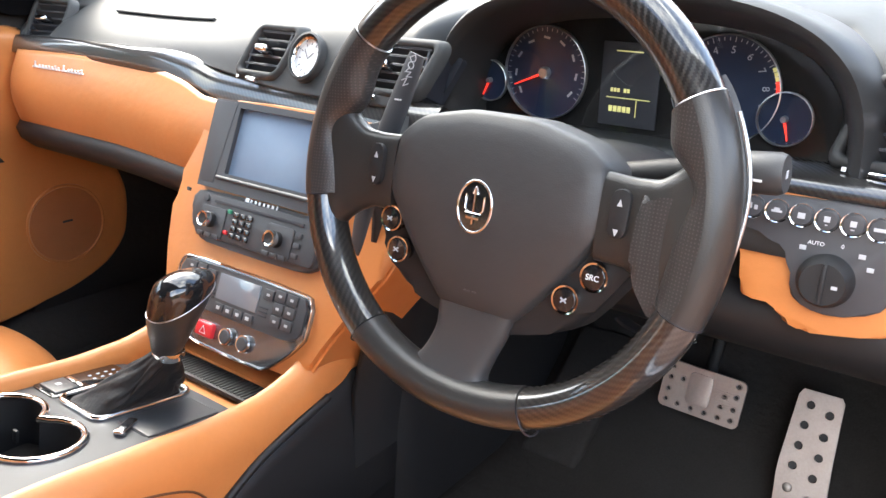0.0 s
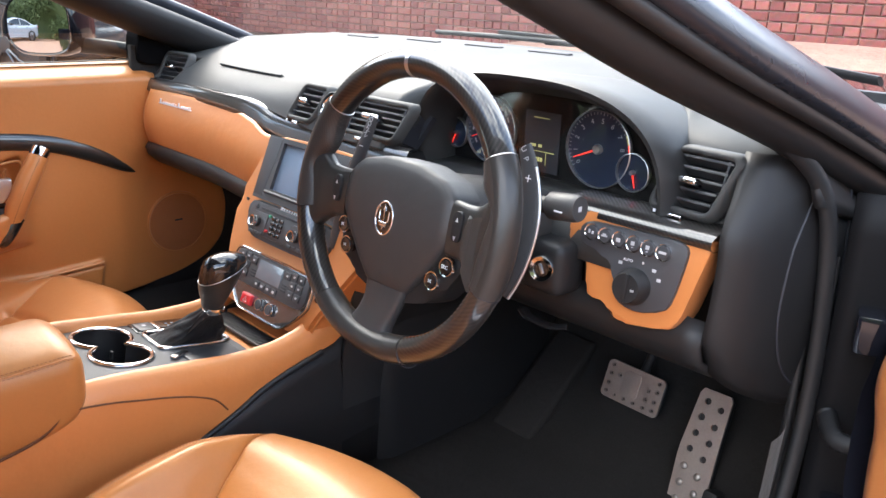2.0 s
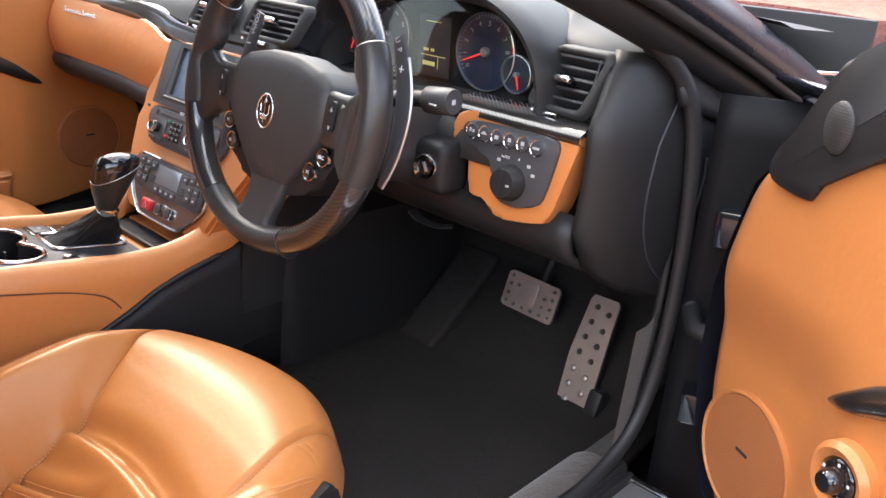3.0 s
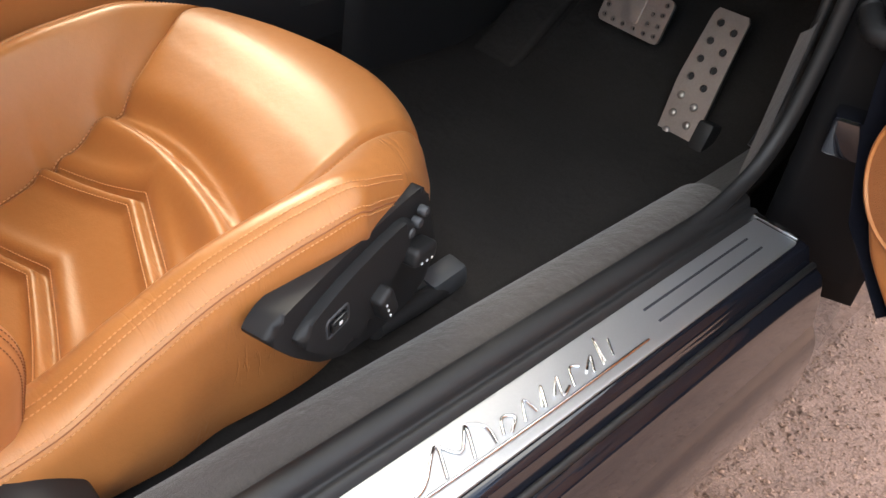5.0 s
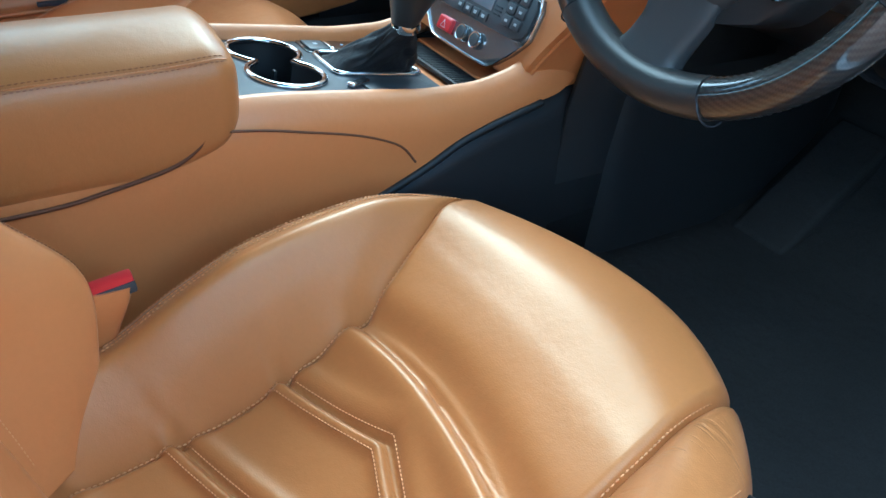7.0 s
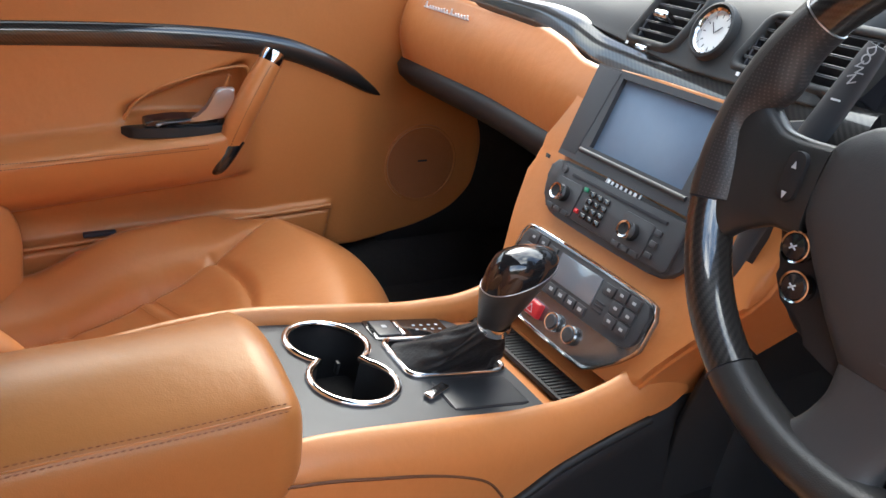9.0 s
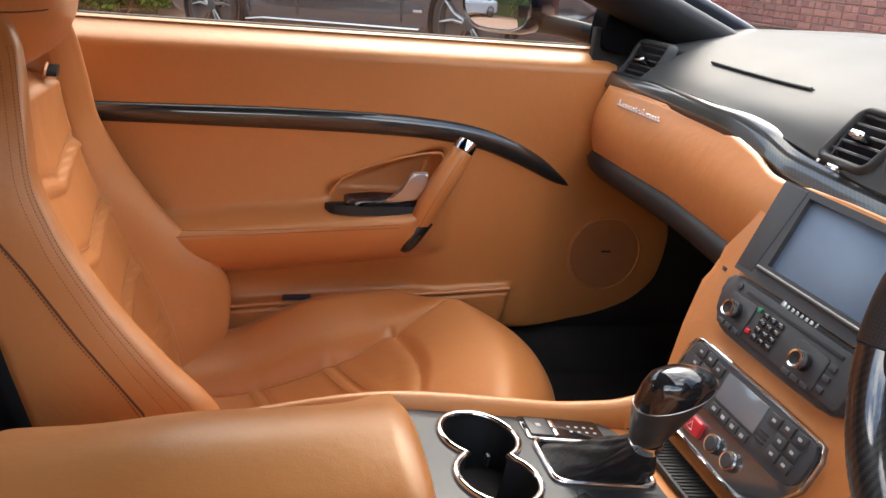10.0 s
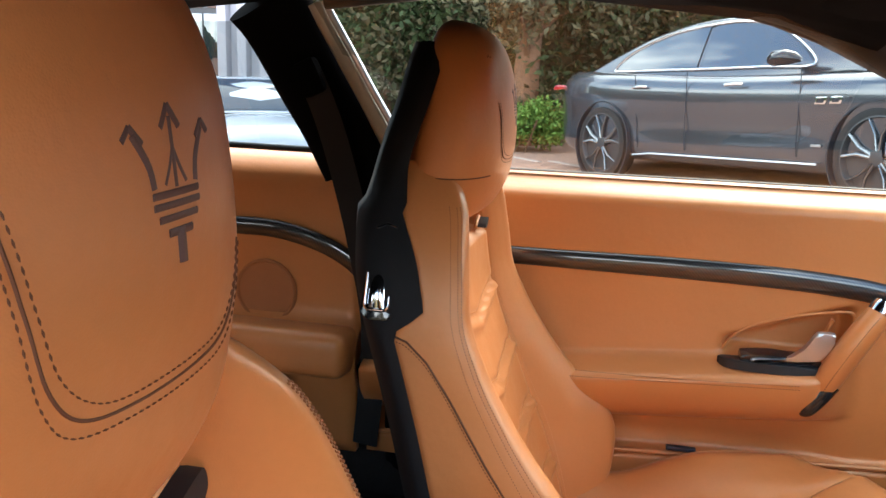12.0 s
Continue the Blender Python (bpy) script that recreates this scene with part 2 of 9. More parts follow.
SILL_METAL = node_mat("brushed_sill_steel", (0.50, 0.51, 0.53), 0.42, metal=0.85, vary=0.05, fine=0.04, fine_scale=300)
CARBON = carbon_mat("carbon_fibre")
CARBON_FINE = carbon_mat("fine_carbon_fibre", 0.0014)
# blue base colour paints the sky's reflection onto the switched-off screen
SKY_SCREEN = node_mat("sky_painted_screen", (0.155, 0.215, 0.30), 0.26, vary=0.10, vary_scale=9, rough_vary=0.05)
GUNMETAL = node_mat("gunmetal_lacquer", (0.22, 0.23, 0.24), 0.22, metal=0.85, vary=0.08, coat=0.5)
LCD = plain_mat("grey_lcd", (0.16, 0.19, 0.22), 0.15, coat=1.0)
RED = node_mat("red_plastic", (0.60, 0.02, 0.03), 0.3, vary=0.08, coat=0.4)
NEEDLE = plain_mat("red_needle", (0.75, 0.03, 0.02), 0.4, emit=0.25)
WHITE_INK = plain_mat("white_ink", (0.75, 0.76, 0.78), 0.5)
GREY_INK = plain_mat("grey_ink", (0.42, 0.43, 0.45), 0.5)
DARK_INK = plain_mat("dark_ink", (0.02, 0.022, 0.03), 0.6)
EMBOSS = node_mat("dark_embossing", (0.10, 0.055, 0.045), 0.5, vary=0.1, bump=0.15, bump_scale=900)
AMBER = plain_mat("amber_display", (0.60, 0.57, 0.22), 0.4, emit=0.06)
DIAL = node_mat("dark_blue_dial", (0.012, 0.020, 0.045), 0.30, vary=0.10, coat=0.5)
IVORY = node_mat("ivory_clock_face", (0.72, 0.72, 0.70), 0.35, vary=0.05, coat=0.5)
PAINT_BLACK = node_mat("black_car_paint", (0.010, 0.011, 0.016), 0.16, vary=0.10, spec=0.1, coat=1.0, rough_vary=0.03)
PAINT_GREY = node_mat("gunmetal_car_paint", (0.085, 0.094, 0.112), 0.22, metal=0.6, vary=0.03, fine=0.02, coat=1.0, rough_vary=0.0)
PAINT_WHITE = node_mat("white_car_paint", (0.34, 0.38, 0.44), 0.25, vary=0.04, coat=1.0, rough_vary=0.03)
TYRE = node_mat("tyre_rubber", (0.018, 0.018, 0.019), 0.8, vary=0.15, fine=0.15, bump=0.2, bump_scale=200)
DARK_GLASS = plain_mat("dark_tinted_glass", (0.015, 0.02, 0.028), 0.03, coat=1.0)
DARK_GLASS.node_tree.nodes["Principled BSDF"].inputs["IOR"].default_value = 2.1
BLUE_GLASS = plain_mat("blue_tinted_glass", (0.02, 0.035, 0.06), 0.04)
BLUE_GLASS.node_tree.nodes["Principled BSDF"].inputs["IOR"].default_value = 1.3
PANE = thin_glass("clear_pane", (0.94, 0.96, 0.95))
TINTED = thin_glass("tinted_side_glass", (0.56, 0.59, 0.57), 0.06)
WIND = thin_glass("windscreen_pane", (0.88, 0.91, 0.90), 0.20)
MIRROR = plain_mat("mirror_silver", (0.86, 0.88, 0.90), 0.01, metal=1.0)
HEADLINER = node_mat("black_headlining", (0.0045, 0.0045, 0.005), 0.95, vary=0.2, fine=0.2, bump=0.3, bump_scale=900, spec=0.03)
SHELL = node_mat("matt_black_shell", (0.006, 0.006, 0.007), 0.6, vary=0.15, fine=0.1, bump=0.10, bump_scale=1200, cells=True, spec=0.2)
BELT = node_mat("black_webbing", (0.009, 0.009, 0.010), 0.8, vary=0.1, fine=0.2, fine_scale=600, bump=0.5, bump_scale=1200)
LAMP_RED = node_mat("red_lamp_lens", (0.40, 0.01, 0.015), 0.15, coat=1.0)
CREAM = node_mat("pale_pillar_edge", (0.48, 0.47, 0.38), 0.45, vary=0.08)


# ---- mesh tools ----
def pchip(xs, ys, x):
    """A smooth curve through points that never overshoots."""
    xs, ys = np.asarray(xs, float), np.asarray(ys, float)
    x = np.clip(np.asarray(x, float), xs[0], xs[-1])
    h = np.diff(xs)
    d = np.diff(ys) / h
    m = np.zeros(len(xs))
    m[0], m[-1] = d[0], d[-1]
    for i in range(1, len(xs) - 1):
        if d[i - 1] * d[i] > 0:
            w1, w2 = 2 * h[i] + h[i - 1], h[i] + 2 * h[i - 1]
            m[i] = (w1 + w2) / (w1 / d[i - 1] + w2 / d[i])
    k = np.clip(np.searchsorted(xs, x, side="right") - 1, 0, len(xs) - 2)
    t = (x - xs[k]) / h[k]
    return ((2 * t**3 - 3 * t**2 + 1) * ys[k] + (t**3 - 2 * t**2 + t) * h[k] * m[k]
            + (-2 * t**3 + 3 * t**2) * ys[k + 1] + (t**3 - t**2) * h[k] * m[k + 1])


def smooth(a, b, x):
    t = np.clip((np.asarray(x, float) - a) / (b - a), 0, 1)
    return t * t * (3 - 2 * t)


def hump(x, c, w):
    return np.exp(-((np.asarray(x, float) - c) / w) ** 2)


def path_through(points, n=40, closed=False):
    """n points along a Catmull-Rom curve through the points."""
    p = [Vector(q) for q in points]
    k = len(p)
    out = []
    spans = k if closed else k - 1
    for j in range(n):
        f = j / (n if closed else n - 1) * spans
        i = min(int(f), spans - 1)
        t = f - i
        if closed:
            a, b, c, d = (p[(i + o) % k] for o in (-1, 0, 1, 2))
        else:
            a, b, c, d = p[max(i - 1, 0)], p[i], p[i + 1], p[min(i + 2, k - 1)]
        out.append(0.5 * ((2 * b) + (c - a) * t + (2 * a - 5 * b + 4 * c - d) * t * t + (3 * b - a - 3 * c + d) * t**3))
    return out


def thing(name, loc, label, category, group="", kind=""):
    ob = new(name)
    ob.empty_display_size = 0.05
    ob.location = loc
    return tagged(ob, label, category, group, kind)


def link_mesh(name, me, mat, parent=None, label="", sharp=38):
    me.materials.append(mat)
    me.polygons.foreach_set("use_smooth", [True] * len(me.polygons))
    if sharp:
        me.set_sharp_from_angle(angle=radians(sharp))
    ob = new(name, me)
    if parent is not None:
        ob.parent = parent
        if parent.parent is None:
            ob.matrix_parent_inverse = Matrix.Translation(-Vector(parent.location))
    if label:
        ob["label"] = label
    return ob


def part(name, bm, mat, parent=None, label="", sharp=38):
    me = bpy.data.meshes.new(name)
    bmesh.ops.recalc_face_normals(bm, faces=bm.faces)
    bm.to_mesh(me)
    bm.free()
    return link_mesh(name, me, mat, parent, label, sharp)


def poly(name, verts, faces, mat, parent=None, label="", sharp=38):
    me = bpy.data.meshes.new(name)
    me.from_pydata([tuple(map(float, v)) for v in verts], [], faces)
    me.update()
    return link_mesh(name, me, mat, parent, label, sharp)


def surf(name, rows, mat, parent=None, label="", thick=0.0, closed=False, keep=None, sharp=60, caps=False):
    """A grid of points as a smooth skin with UVs in metres. keep: a mask of the grid's cells. thick: solid behind the skin."""
    a = np.asarray(rows, float)
    nu, nv = a.shape[:2]
    du = np.r_[0, np.cumsum(np.linalg.norm(np.diff(a, axis=0), axis=2).mean(1))]
    wrap = np.concatenate([a, a[:, :1]], 1) if closed else a
    dv = np.r_[0, np.cumsum(np.linalg.norm(np.diff(wrap, axis=1), axis=2).mean(0))]
    faces, uvs = [], []
    for i in range(nu - 1):
        for j in range(nv if closed else nv - 1):
            if keep is not None and not keep[i][j]:
                continue
            k = (j + 1) % nv
            faces.append((i * nv + j, i * nv + k, (i + 1) * nv + k, (i + 1) * nv + j))
            uvs += [(du[i], dv[j]), (du[i], dv[j + 1]), (du[i + 1], dv[j + 1]), (du[i + 1], dv[j])]
    if caps:
        for i in (0, nu - 1):
            faces.append(tuple(i * nv + j for j in range(nv)))
            uvs += [(0, 0)] * nv
    pts = a.reshape(-1, 3)
    if keep is not None:
        used = sorted({v for f in faces for v in f})
        back = {v: n for n, v in enumerate(used)}
        pts, faces = pts[used], [tuple(back[v] for v in f) for f in faces]
    me = bpy.data.meshes.new(name)
    me.from_pydata(pts.tolist(), [], faces)
    me.update()
    layer = me.uv_layers.new(name="uv")
    layer.data.foreach_set("uv", [c for q in uvs for c in q])
    ob = link_mesh(name, me, mat, parent, label, sharp)
    if thick:
        md = ob.modifiers.new("solid", "SOLIDIFY")
        md.thickness, md.offset = abs(thick), -1 if thick > 0 else 1
    return ob


def tube(name, path, r, mat, parent=None, label="", n=10, closed=False, flat=None, up=None):
    """A round bar along a path. r: a radius, or one per point; flat: (across, up) scales of its section."""
    p = [Vector(q) for q in path]
    m = len(p)
    rr = [r] * m if isinstance(r, (int, float)) else list(r)
    fx, fy = flat or (1, 1)
    rows = []
    ref = Vector(up) if up else None
    for i in range(m):
        t = (p[(i + 1) % m] - p[i - 1]) if closed else (p[min(i + 1, m - 1)] - p[max(i - 1, 0)])
        t.normalize()
        if ref is None:
            ref = t.orthogonal()
        side = t.cross(ref).normalized()
        top = side.cross(t).normalized()
        if up is None:
            ref = top
        rows.append([p[i] + rr[i] * (fx * math.cos(2 * math.pi * k / n) * side + fy * math.sin(2 * math.pi * k / n) * top) for k in range(n)])
    if closed:
        rows.append(rows[0])
    return surf(name, [[tuple(v) for v in row] for row in rows], mat, parent, label, closed=True, caps=not closed)


def rbox(name, size, m, mat, parent=None, label="", bevel=0.003, seg=2):
    bm = bmesh.new()
    bmesh.ops.create_cube(bm, size=1.0)
    bmesh.ops.scale(bm, vec=size, verts=bm.verts)
    bevel = min(bevel, min(size) * 0.45)
    bmesh.ops.bevel(bm, geom=bm.edges[:], offset=bevel, segments=seg, profile=0.6, affect="EDGES")
    bmesh.ops.transform(bm, matrix=m, verts=bm.verts)
    return part(name, bm, mat, parent, label)


def prism(name, outline, z0, z1, m, mat, parent=None, label="", bevel=0.0, seg=2):
    """An outline in the plane of m, from height z0 to z1, its front edge rounded."""
    bm = bmesh.new()
    lo = [bm.verts.new((x, y, z0)) for x, y in outline]
    hi = [bm.verts.new((x, y, z1)) for x, y in outline]
    n = len(outline)
    bm.faces.new(lo[::-1])
    top = bm.faces.new(hi)
    for i in range(n):
        bm.faces.new((lo[i], lo[(i + 1) % n], hi[(i + 1) % n], hi[i]))
    if bevel:
        bmesh.ops.bevel(bm, geom=list(top.edges), offset=bevel, segments=seg, profile=0.6, affect="EDGES")
    bmesh.ops.transform(bm, matrix=m, verts=bm.verts)
    return part(name, bm, mat, parent, label)


def within(p, loop):
    """Whether a point lies inside a loop."""
    c = False
    for i in range(len(loop)):
        (x1, y1), (x2, y2) = loop[i - 1], loop[i]
        if (y1 > p[1]) != (y2 > p[1]) and p[0] < (x2 - x1) * (p[1] - y1) / (y2 - y1) + x1:
            c = not c
    return c


def plate(name, outline, holes, z0, z1, m, mat, parent=None, label=""):
    """A flat plate with openings that go through it."""
    loops = [list(lp) for lp in (outline, *holes)]
    flat = [Vector(p) for lp in loops for p in lp]
    edges, at = [], 0
    for lp in loops:
        edges += [(at + i, at + (i + 1) % len(lp)) for i in range(len(lp))]
        at += len(lp)
    v2, e2, f2 = delaunay_2d_cdt(flat, edges, [], 0, 1e-7)[:3]
    keep = []
    for f in f2:
        c = sum((v2[i] for i in f), Vector((0, 0))) / len(f)
        if within(c, loops[0]) and not any(within(c, h) for h in loops[1:]):
            keep.append(tuple(f))
    n = len(v2)
    count = Counter(frozenset((f[i - 1], f[i])) for f in keep for i in range(len(f)))
    verts = [m @ Vector((v.x, v.y, z1)) for v in v2] + [m @ Vector((v.x, v.y, z0)) for v in v2]
    faces = keep + [tuple(n + i for i in reversed(f)) for f in keep]
    for f in keep:
        for i in range(len(f)):
            a, b = f[i - 1], f[i]
            if count[frozenset((a, b))] == 1:
                faces.append((b, a, a + n, b + n))
    bm = bmesh.new()
    vs = [bm.verts.new(v) for v in verts]
    for f in faces:
        bm.faces.new([vs[i] for i in f])
    return part(name, bm, mat, parent, label)


def lathe(name, profile, m, mat, parent=None, label="", n=24):
    """A turned body: (radius, height) pairs about the z axis of m."""
    rows = [[tuple(m @ Vector((r * math.cos(2 * math.pi * k / n), r * math.sin(2 * math.pi * k / n), h))) for k in range(n)] for r, h in profile]
    if profile[0][0] > 1e-6 and profile[-1][0] > 1e-6:
        rows.append(rows[0])
    return surf(name, rows, mat, parent, label, closed=True, sharp=40)


def rounded(w, h, r, n=5, cx=0.0, cy=0.0):
    """A rectangle's outline with round corners."""
    out = []
    for qx, qy, a0 in ((1, 1, 0), (-1, 1, 90), (-1, -1, 180), (1, -1, 270)):
        for i in range(n + 1):
            a = radians(a0 + 90 * i / n)
            out.append((cx + qx * (w / 2 - r) + r * math.cos(a), cy + qy * (h / 2 - r) + r * math.sin(a)))
    return out


def soften(outline, r=0.3, times=2):
    """An outline with its corners cut round."""
    pts = [Vector(p) for p in outline]
    for _ in range(times):
        nxt = []
        for i, p in enumerate(pts):
            q = pts[(i + 1) % len(pts)]
            nxt += [p.lerp(q, r), p.lerp(q, 1 - r)]
        pts = nxt
        r = 0.27
    return [(p.x, p.y) for p in pts]


def stitch(name, path, mat, parent, pitch=0.0045, r=0.0006, lift=(0, 0, 0)):
    """A row of single stitches along a path."""
    p = [Vector(q) + Vector(lift) for q in path]
    verts, faces = [], []
    seg_len = [(p[i + 1] - p[i]).length for i in range(len(p) - 1)]
    total = sum(seg_len)
    cum = np.r_[0, np.cumsum(seg_len)]

    def at(s):
        i = min(int(np.searchsorted(cum, s, side="right") - 1), len(p) - 2)
        return p[i].lerp(p[i + 1], (s - cum[i]) / max(seg_len[i], 1e-9))
    for k in range(int(total / pitch)):
        a, b = at(k * pitch + 0.12 * pitch), at(min(k * pitch + 0.82 * pitch, total))
        t = (b - a).normalized()
        s = t.orthogonal().normalized()
        u = t.cross(s)
        base = len(verts)
        for q, sc in ((a, 0.5), (a.lerp(b, 0.5), 1.35), (b, 0.5)):
            verts += [tuple(q + r * sc * (math.cos(w) * s + math.sin(w) * u)) for w in (0, 1.57, 3.14, 4.71)]
        for i in range(2):
            for j in range(4):
                faces.append((base + i * 4 + j, base + i * 4 + (j + 1) % 4, base + (i + 1) * 4 + (j + 1) % 4, base + (i + 1) * 4 + j))
    if faces:
        return poly(name, verts, faces, mat, parent)


def words(name, body, size, m, mat, parent=None, lift=0.0006, align="CENTER"):
    """Lettering in the plane of m."""
    cu = bpy.data.curves.new(name, "FONT")
    cu.body, cu.size, cu.align_x, cu.align_y, cu.extrude = body, size, align, "CENTER", 0.0002
    tmp = bpy.data.objects.new(name, cu)
    me = bpy.data.meshes.new_from_object(tmp)
    me.transform(m @ Matrix.Translation((0, 0, lift)))
    bpy.data.objects.remove(tmp)
    bpy.data.curves.remove(cu)
    me.materials.clear()
    return link_mesh(name, me, mat, parent, sharp=0)


def basis(origin, x, y):
    """A frame with its x axis and its y axis given; z completes it."""
    x, y = Vector(x).normalized(), Vector(y).normalized()
    z = x.cross(y).normalized()
    y = z.cross(x)
    m = Matrix((x, y, z)).transposed().to_4x4()
    m.translation = Vector(origin)
    return m


def on(m, x, y, z=0.0, rot=0.0):
    """A place in the plane of m, turned by rot degrees."""
    return m @ Matrix.Translation((x, y, z)) @ Matrix.Rotation(radians(rot), 4, "Z")

# ---- setting: the ground, and the shell of the car ----
GROUND = -0.09


def ground_height(x, y):
    """A yard that rises a hand's width to the hedge and falls away by the pale building, with a bank that rises ahead of the car towards the brick wall."""
    return GROUND + 0.09 * smooth(-3.0, -6.5, x) + 0.16 * smooth(-0.9, 1.5, y) * smooth(-3.0, -5.6, x) + 0.95 * smooth(2.6, 6.0, y) * smooth(-7.0, -2.5, x) + 0.006 * np.sin(3.1 * x) * np.sin(2.7 * y + 1) - 0.40 * smooth(-5.5, -8.0, x) * smooth(-2.9, -4.4, y)


gx = np.r_[-900, -200, -60, -25, np.linspace(-14, 14, 57), 25, 60, 200, 900]
gy = np.r_[-900, -200, -60, -25, np.linspace(-14, 14, 57), 25, 60, 200, 900]
GRAVEL = node_mat("brown_gravel", (0.36, 0.22, 0.165), 0.9, vary=0.30, vary_scale=9.0, fine=0.55, fine_scale=190, bump=0.8, bump_scale=240,
                  cells=True, bump2=0.8, bump2_scale=25, spec=0.25)
surf("ground", [[(x, y, float(ground_height(x, y))) for y in gy] for x in gx], GRAVEL)
tagged(bpy.data.objects["ground"], "brown gravel yard of small stones and earth", "ground", kind="structure")

# loose stones on the yard beside the open door
STONE = node_mat("mixed_gravel_stone", (0.42, 0.265, 0.19), 0.85, vary=0.25, vary_scale=30, fine=0.2, fine_scale=200, spec=0.3)
sn = STONE.node_tree
s_geo, s_ramp, s_mix = sn.nodes.new("ShaderNodeNewGeometry"), sn.nodes.new("ShaderNodeValToRGB"), sn.nodes.new("ShaderNodeMix")
s_ramp.color_ramp.elements[0].color, s_ramp.color_ramp.elements[1].color = (0.35, 0.32, 0.32, 1), (1.35, 1.3, 1.3, 1)
s_mix.data_type, s_mix.blend_type = "RGBA", "MULTIPLY"
s_mix.inputs[0].default_value = 1.0
s_bs = sn.nodes["Principled BSDF"]
sn.links.new(s_geo.outputs["Random Per Island"], s_ramp.inputs["Fac"])
sn.links.new(s_bs.inputs["Base Color"].links[0].from_socket, s_mix.inputs[6])
sn.links.new(s_ramp.outputs["Color"], s_mix.inputs[7])
sn.links.new(s_mix.outputs[2], s_bs.inputs["Base Color"])
srng = np.random.default_rng(41)
gv, gf = [], []
for _ in range(14000):
    px, py = 0.86 + 1.3 * srng.random() ** 1.3, -0.9 + 2.3 * srng.random()
    r0 = 0.0018 + 0.0048 * srng.random() ** 2.5
    pz = float(ground_height(px, py)) + 0.25 * r0
    ax = srng.random() * 6.28
    k0 = len(gv)
    gv.append((px, py, pz + 0.62 * r0 * (0.8 + 0.4 * srng.random())))
    for q in range(5):
        rr = r0 * (0.75 + 0.5 * srng.random())
        gv.append((px + rr * math.cos(ax + 1.257 * q), py + 0.8 * rr * math.sin(ax + 1.257 * q), pz + 0.1 * r0 * srng.random()))
    gv.append((px, py, pz - 0.6 * r0))
    for q in range(5):
        gf += [(k0, k0 + 1 + q, k0 + 1 + (q + 1) % 5), (k0 + 6, k0 + 1 + (q + 1) % 5, k0 + 1 + q)]
tagged(poly("gravel_stones", gv, gf, STONE, sharp=30), "loose brown and grey gravel stones on the yard", "gravel", kind="stuff")

# floor and footwells
floor = thing("floor", (0, 0, 0.24), "charcoal carpeted car floor running up into both footwells", "floor", kind="structure")
ys = [-1.9, -1.2, -0.6, -0.2, 0.2, 0.42, 0.52, 0.62, 0.70, 0.74]
zs = [0.26, 0.25, 0.25, 0.25, 0.245, 0.245, 0.27, 0.35, 0.47, 0.66]
for nm, xa, xb in (("driver_footwell", 0.10, 0.72), ("passenger_footwell", -0.78, -0.10)):
    surf(nm, [[(x, y, z) for y, z in zip(ys, zs)] for x in np.linspace(xa, xb, 8)], CARPET, floor, thick=0.02)
rbox("tunnel", (0.24, 2.4, 0.24), pose(0, -0.55, 0.36), CARPET, floor, bevel=0.05, seg=4)
rbox("tunnel_front", (0.30, 0.5, 0.42), pose(0, 0.42, 0.42), BLACK, floor, bevel=0.05, seg=4)
firewall = surf("firewall", [[(x, 0.76, z), (x, 0.74, z + 0.001)] for x, z in ((-0.8, 0.2), (0.8, 0.2))], BLACK, floor)
rbox("firewall_panel", (1.64, 0.02, 0.78), pose(0, 0.77, 0.55), BLACK, floor, bevel=0.005)

mat_thing = thing("floor_mat", (0.42, 0.15, 0.252), "charcoal carpet floor mat with a bound edge", "floor mat")
mo = [(0.17, 0.44), (0.15, 0.10), (0.17, -0.022), (0.645, -0.022), (0.664, 0.0), (0.662, 0.10), (0.655, 0.40), (0.58, 0.46)]
prism("pile", soften(mo, 0.12, 2), 0.252, 0.262, Matrix.Identity(4), MAT_PILE, mat_thing, bevel=0.003)
tube("binding", [(x, y, 0.260) for x, y in soften(mo, 0.12, 2)], 0.005, RUBBER, mat_thing, closed=True, n=8)
footrest = thing("footrest", (0.24, 0.5, 0.26), "dark grey sloping footrest pad beside the tunnel", "footrest")
rbox("pad", (0.095, 0.24, 0.022), pose(0.225, 0.53, 0.335, 38), CARPET, footrest, bevel=0.010, seg=3)
rbox("wedge", (0.085, 0.20, 0.05), pose(0.225, 0.56, 0.315, 38), CARPET, footrest, bevel=0.012)

# driver's sill, from the carpet out to the painted edge
sill = thing("sill", (0.8, -0.4, 0.30), "door sill with carpeted inside, rubber seal, metal tread plate and black painted edge", "door sill", kind="structure")
sy = np.linspace(-1.30, 0.30, 30)


def sill_skin(nm, prof, mt, y=sy, lab=""):
    return surf(nm, [[(x, yy, z) for x, z in prof] for yy in y], mt, sill, lab)


def sect(points, n=16):
    return [(p.x, p.y) for p in path_through([(x, z, 0) for x, z in points], n)]


sill_skin("carpeted_inside", sect([(0.655, 0.250), (0.668, 0.275), (0.690, 0.315), (0.715, 0.334), (0.742, 0.338), (0.756, 0.330)], 22), SUEDE)
sill_skin("door_seal", sect([(0.750, 0.326), (0.754, 0.345), (0.766, 0.352), (0.778, 0.348), (0.782, 0.338), (0.790, 0.340), (0.797, 0.334)], 22), RUBBER)
sill_skin("painted_ledge", sect([(0.790, 0.328), (0.80, 0.332), (0.856, 0.331), (0.866, 0.322), (0.872, 0.310), (0.884, 0.306), (0.893, 0.298), (0.900, 0.270), (0.906, 0.235)], 30), PAINT_BLACK)
sill_skin("outer_skirt", sect([(0.904, 0.240), (0.918, 0.215), (0.922, 0.17), (0.915, 0.10), (0.88, 0.06)], 14), PAINT_BLACK)
tube("ledge_bead", [(0.876, y, 0.3105) for y in sy], 0.004, RUBBER, sill, n=8)
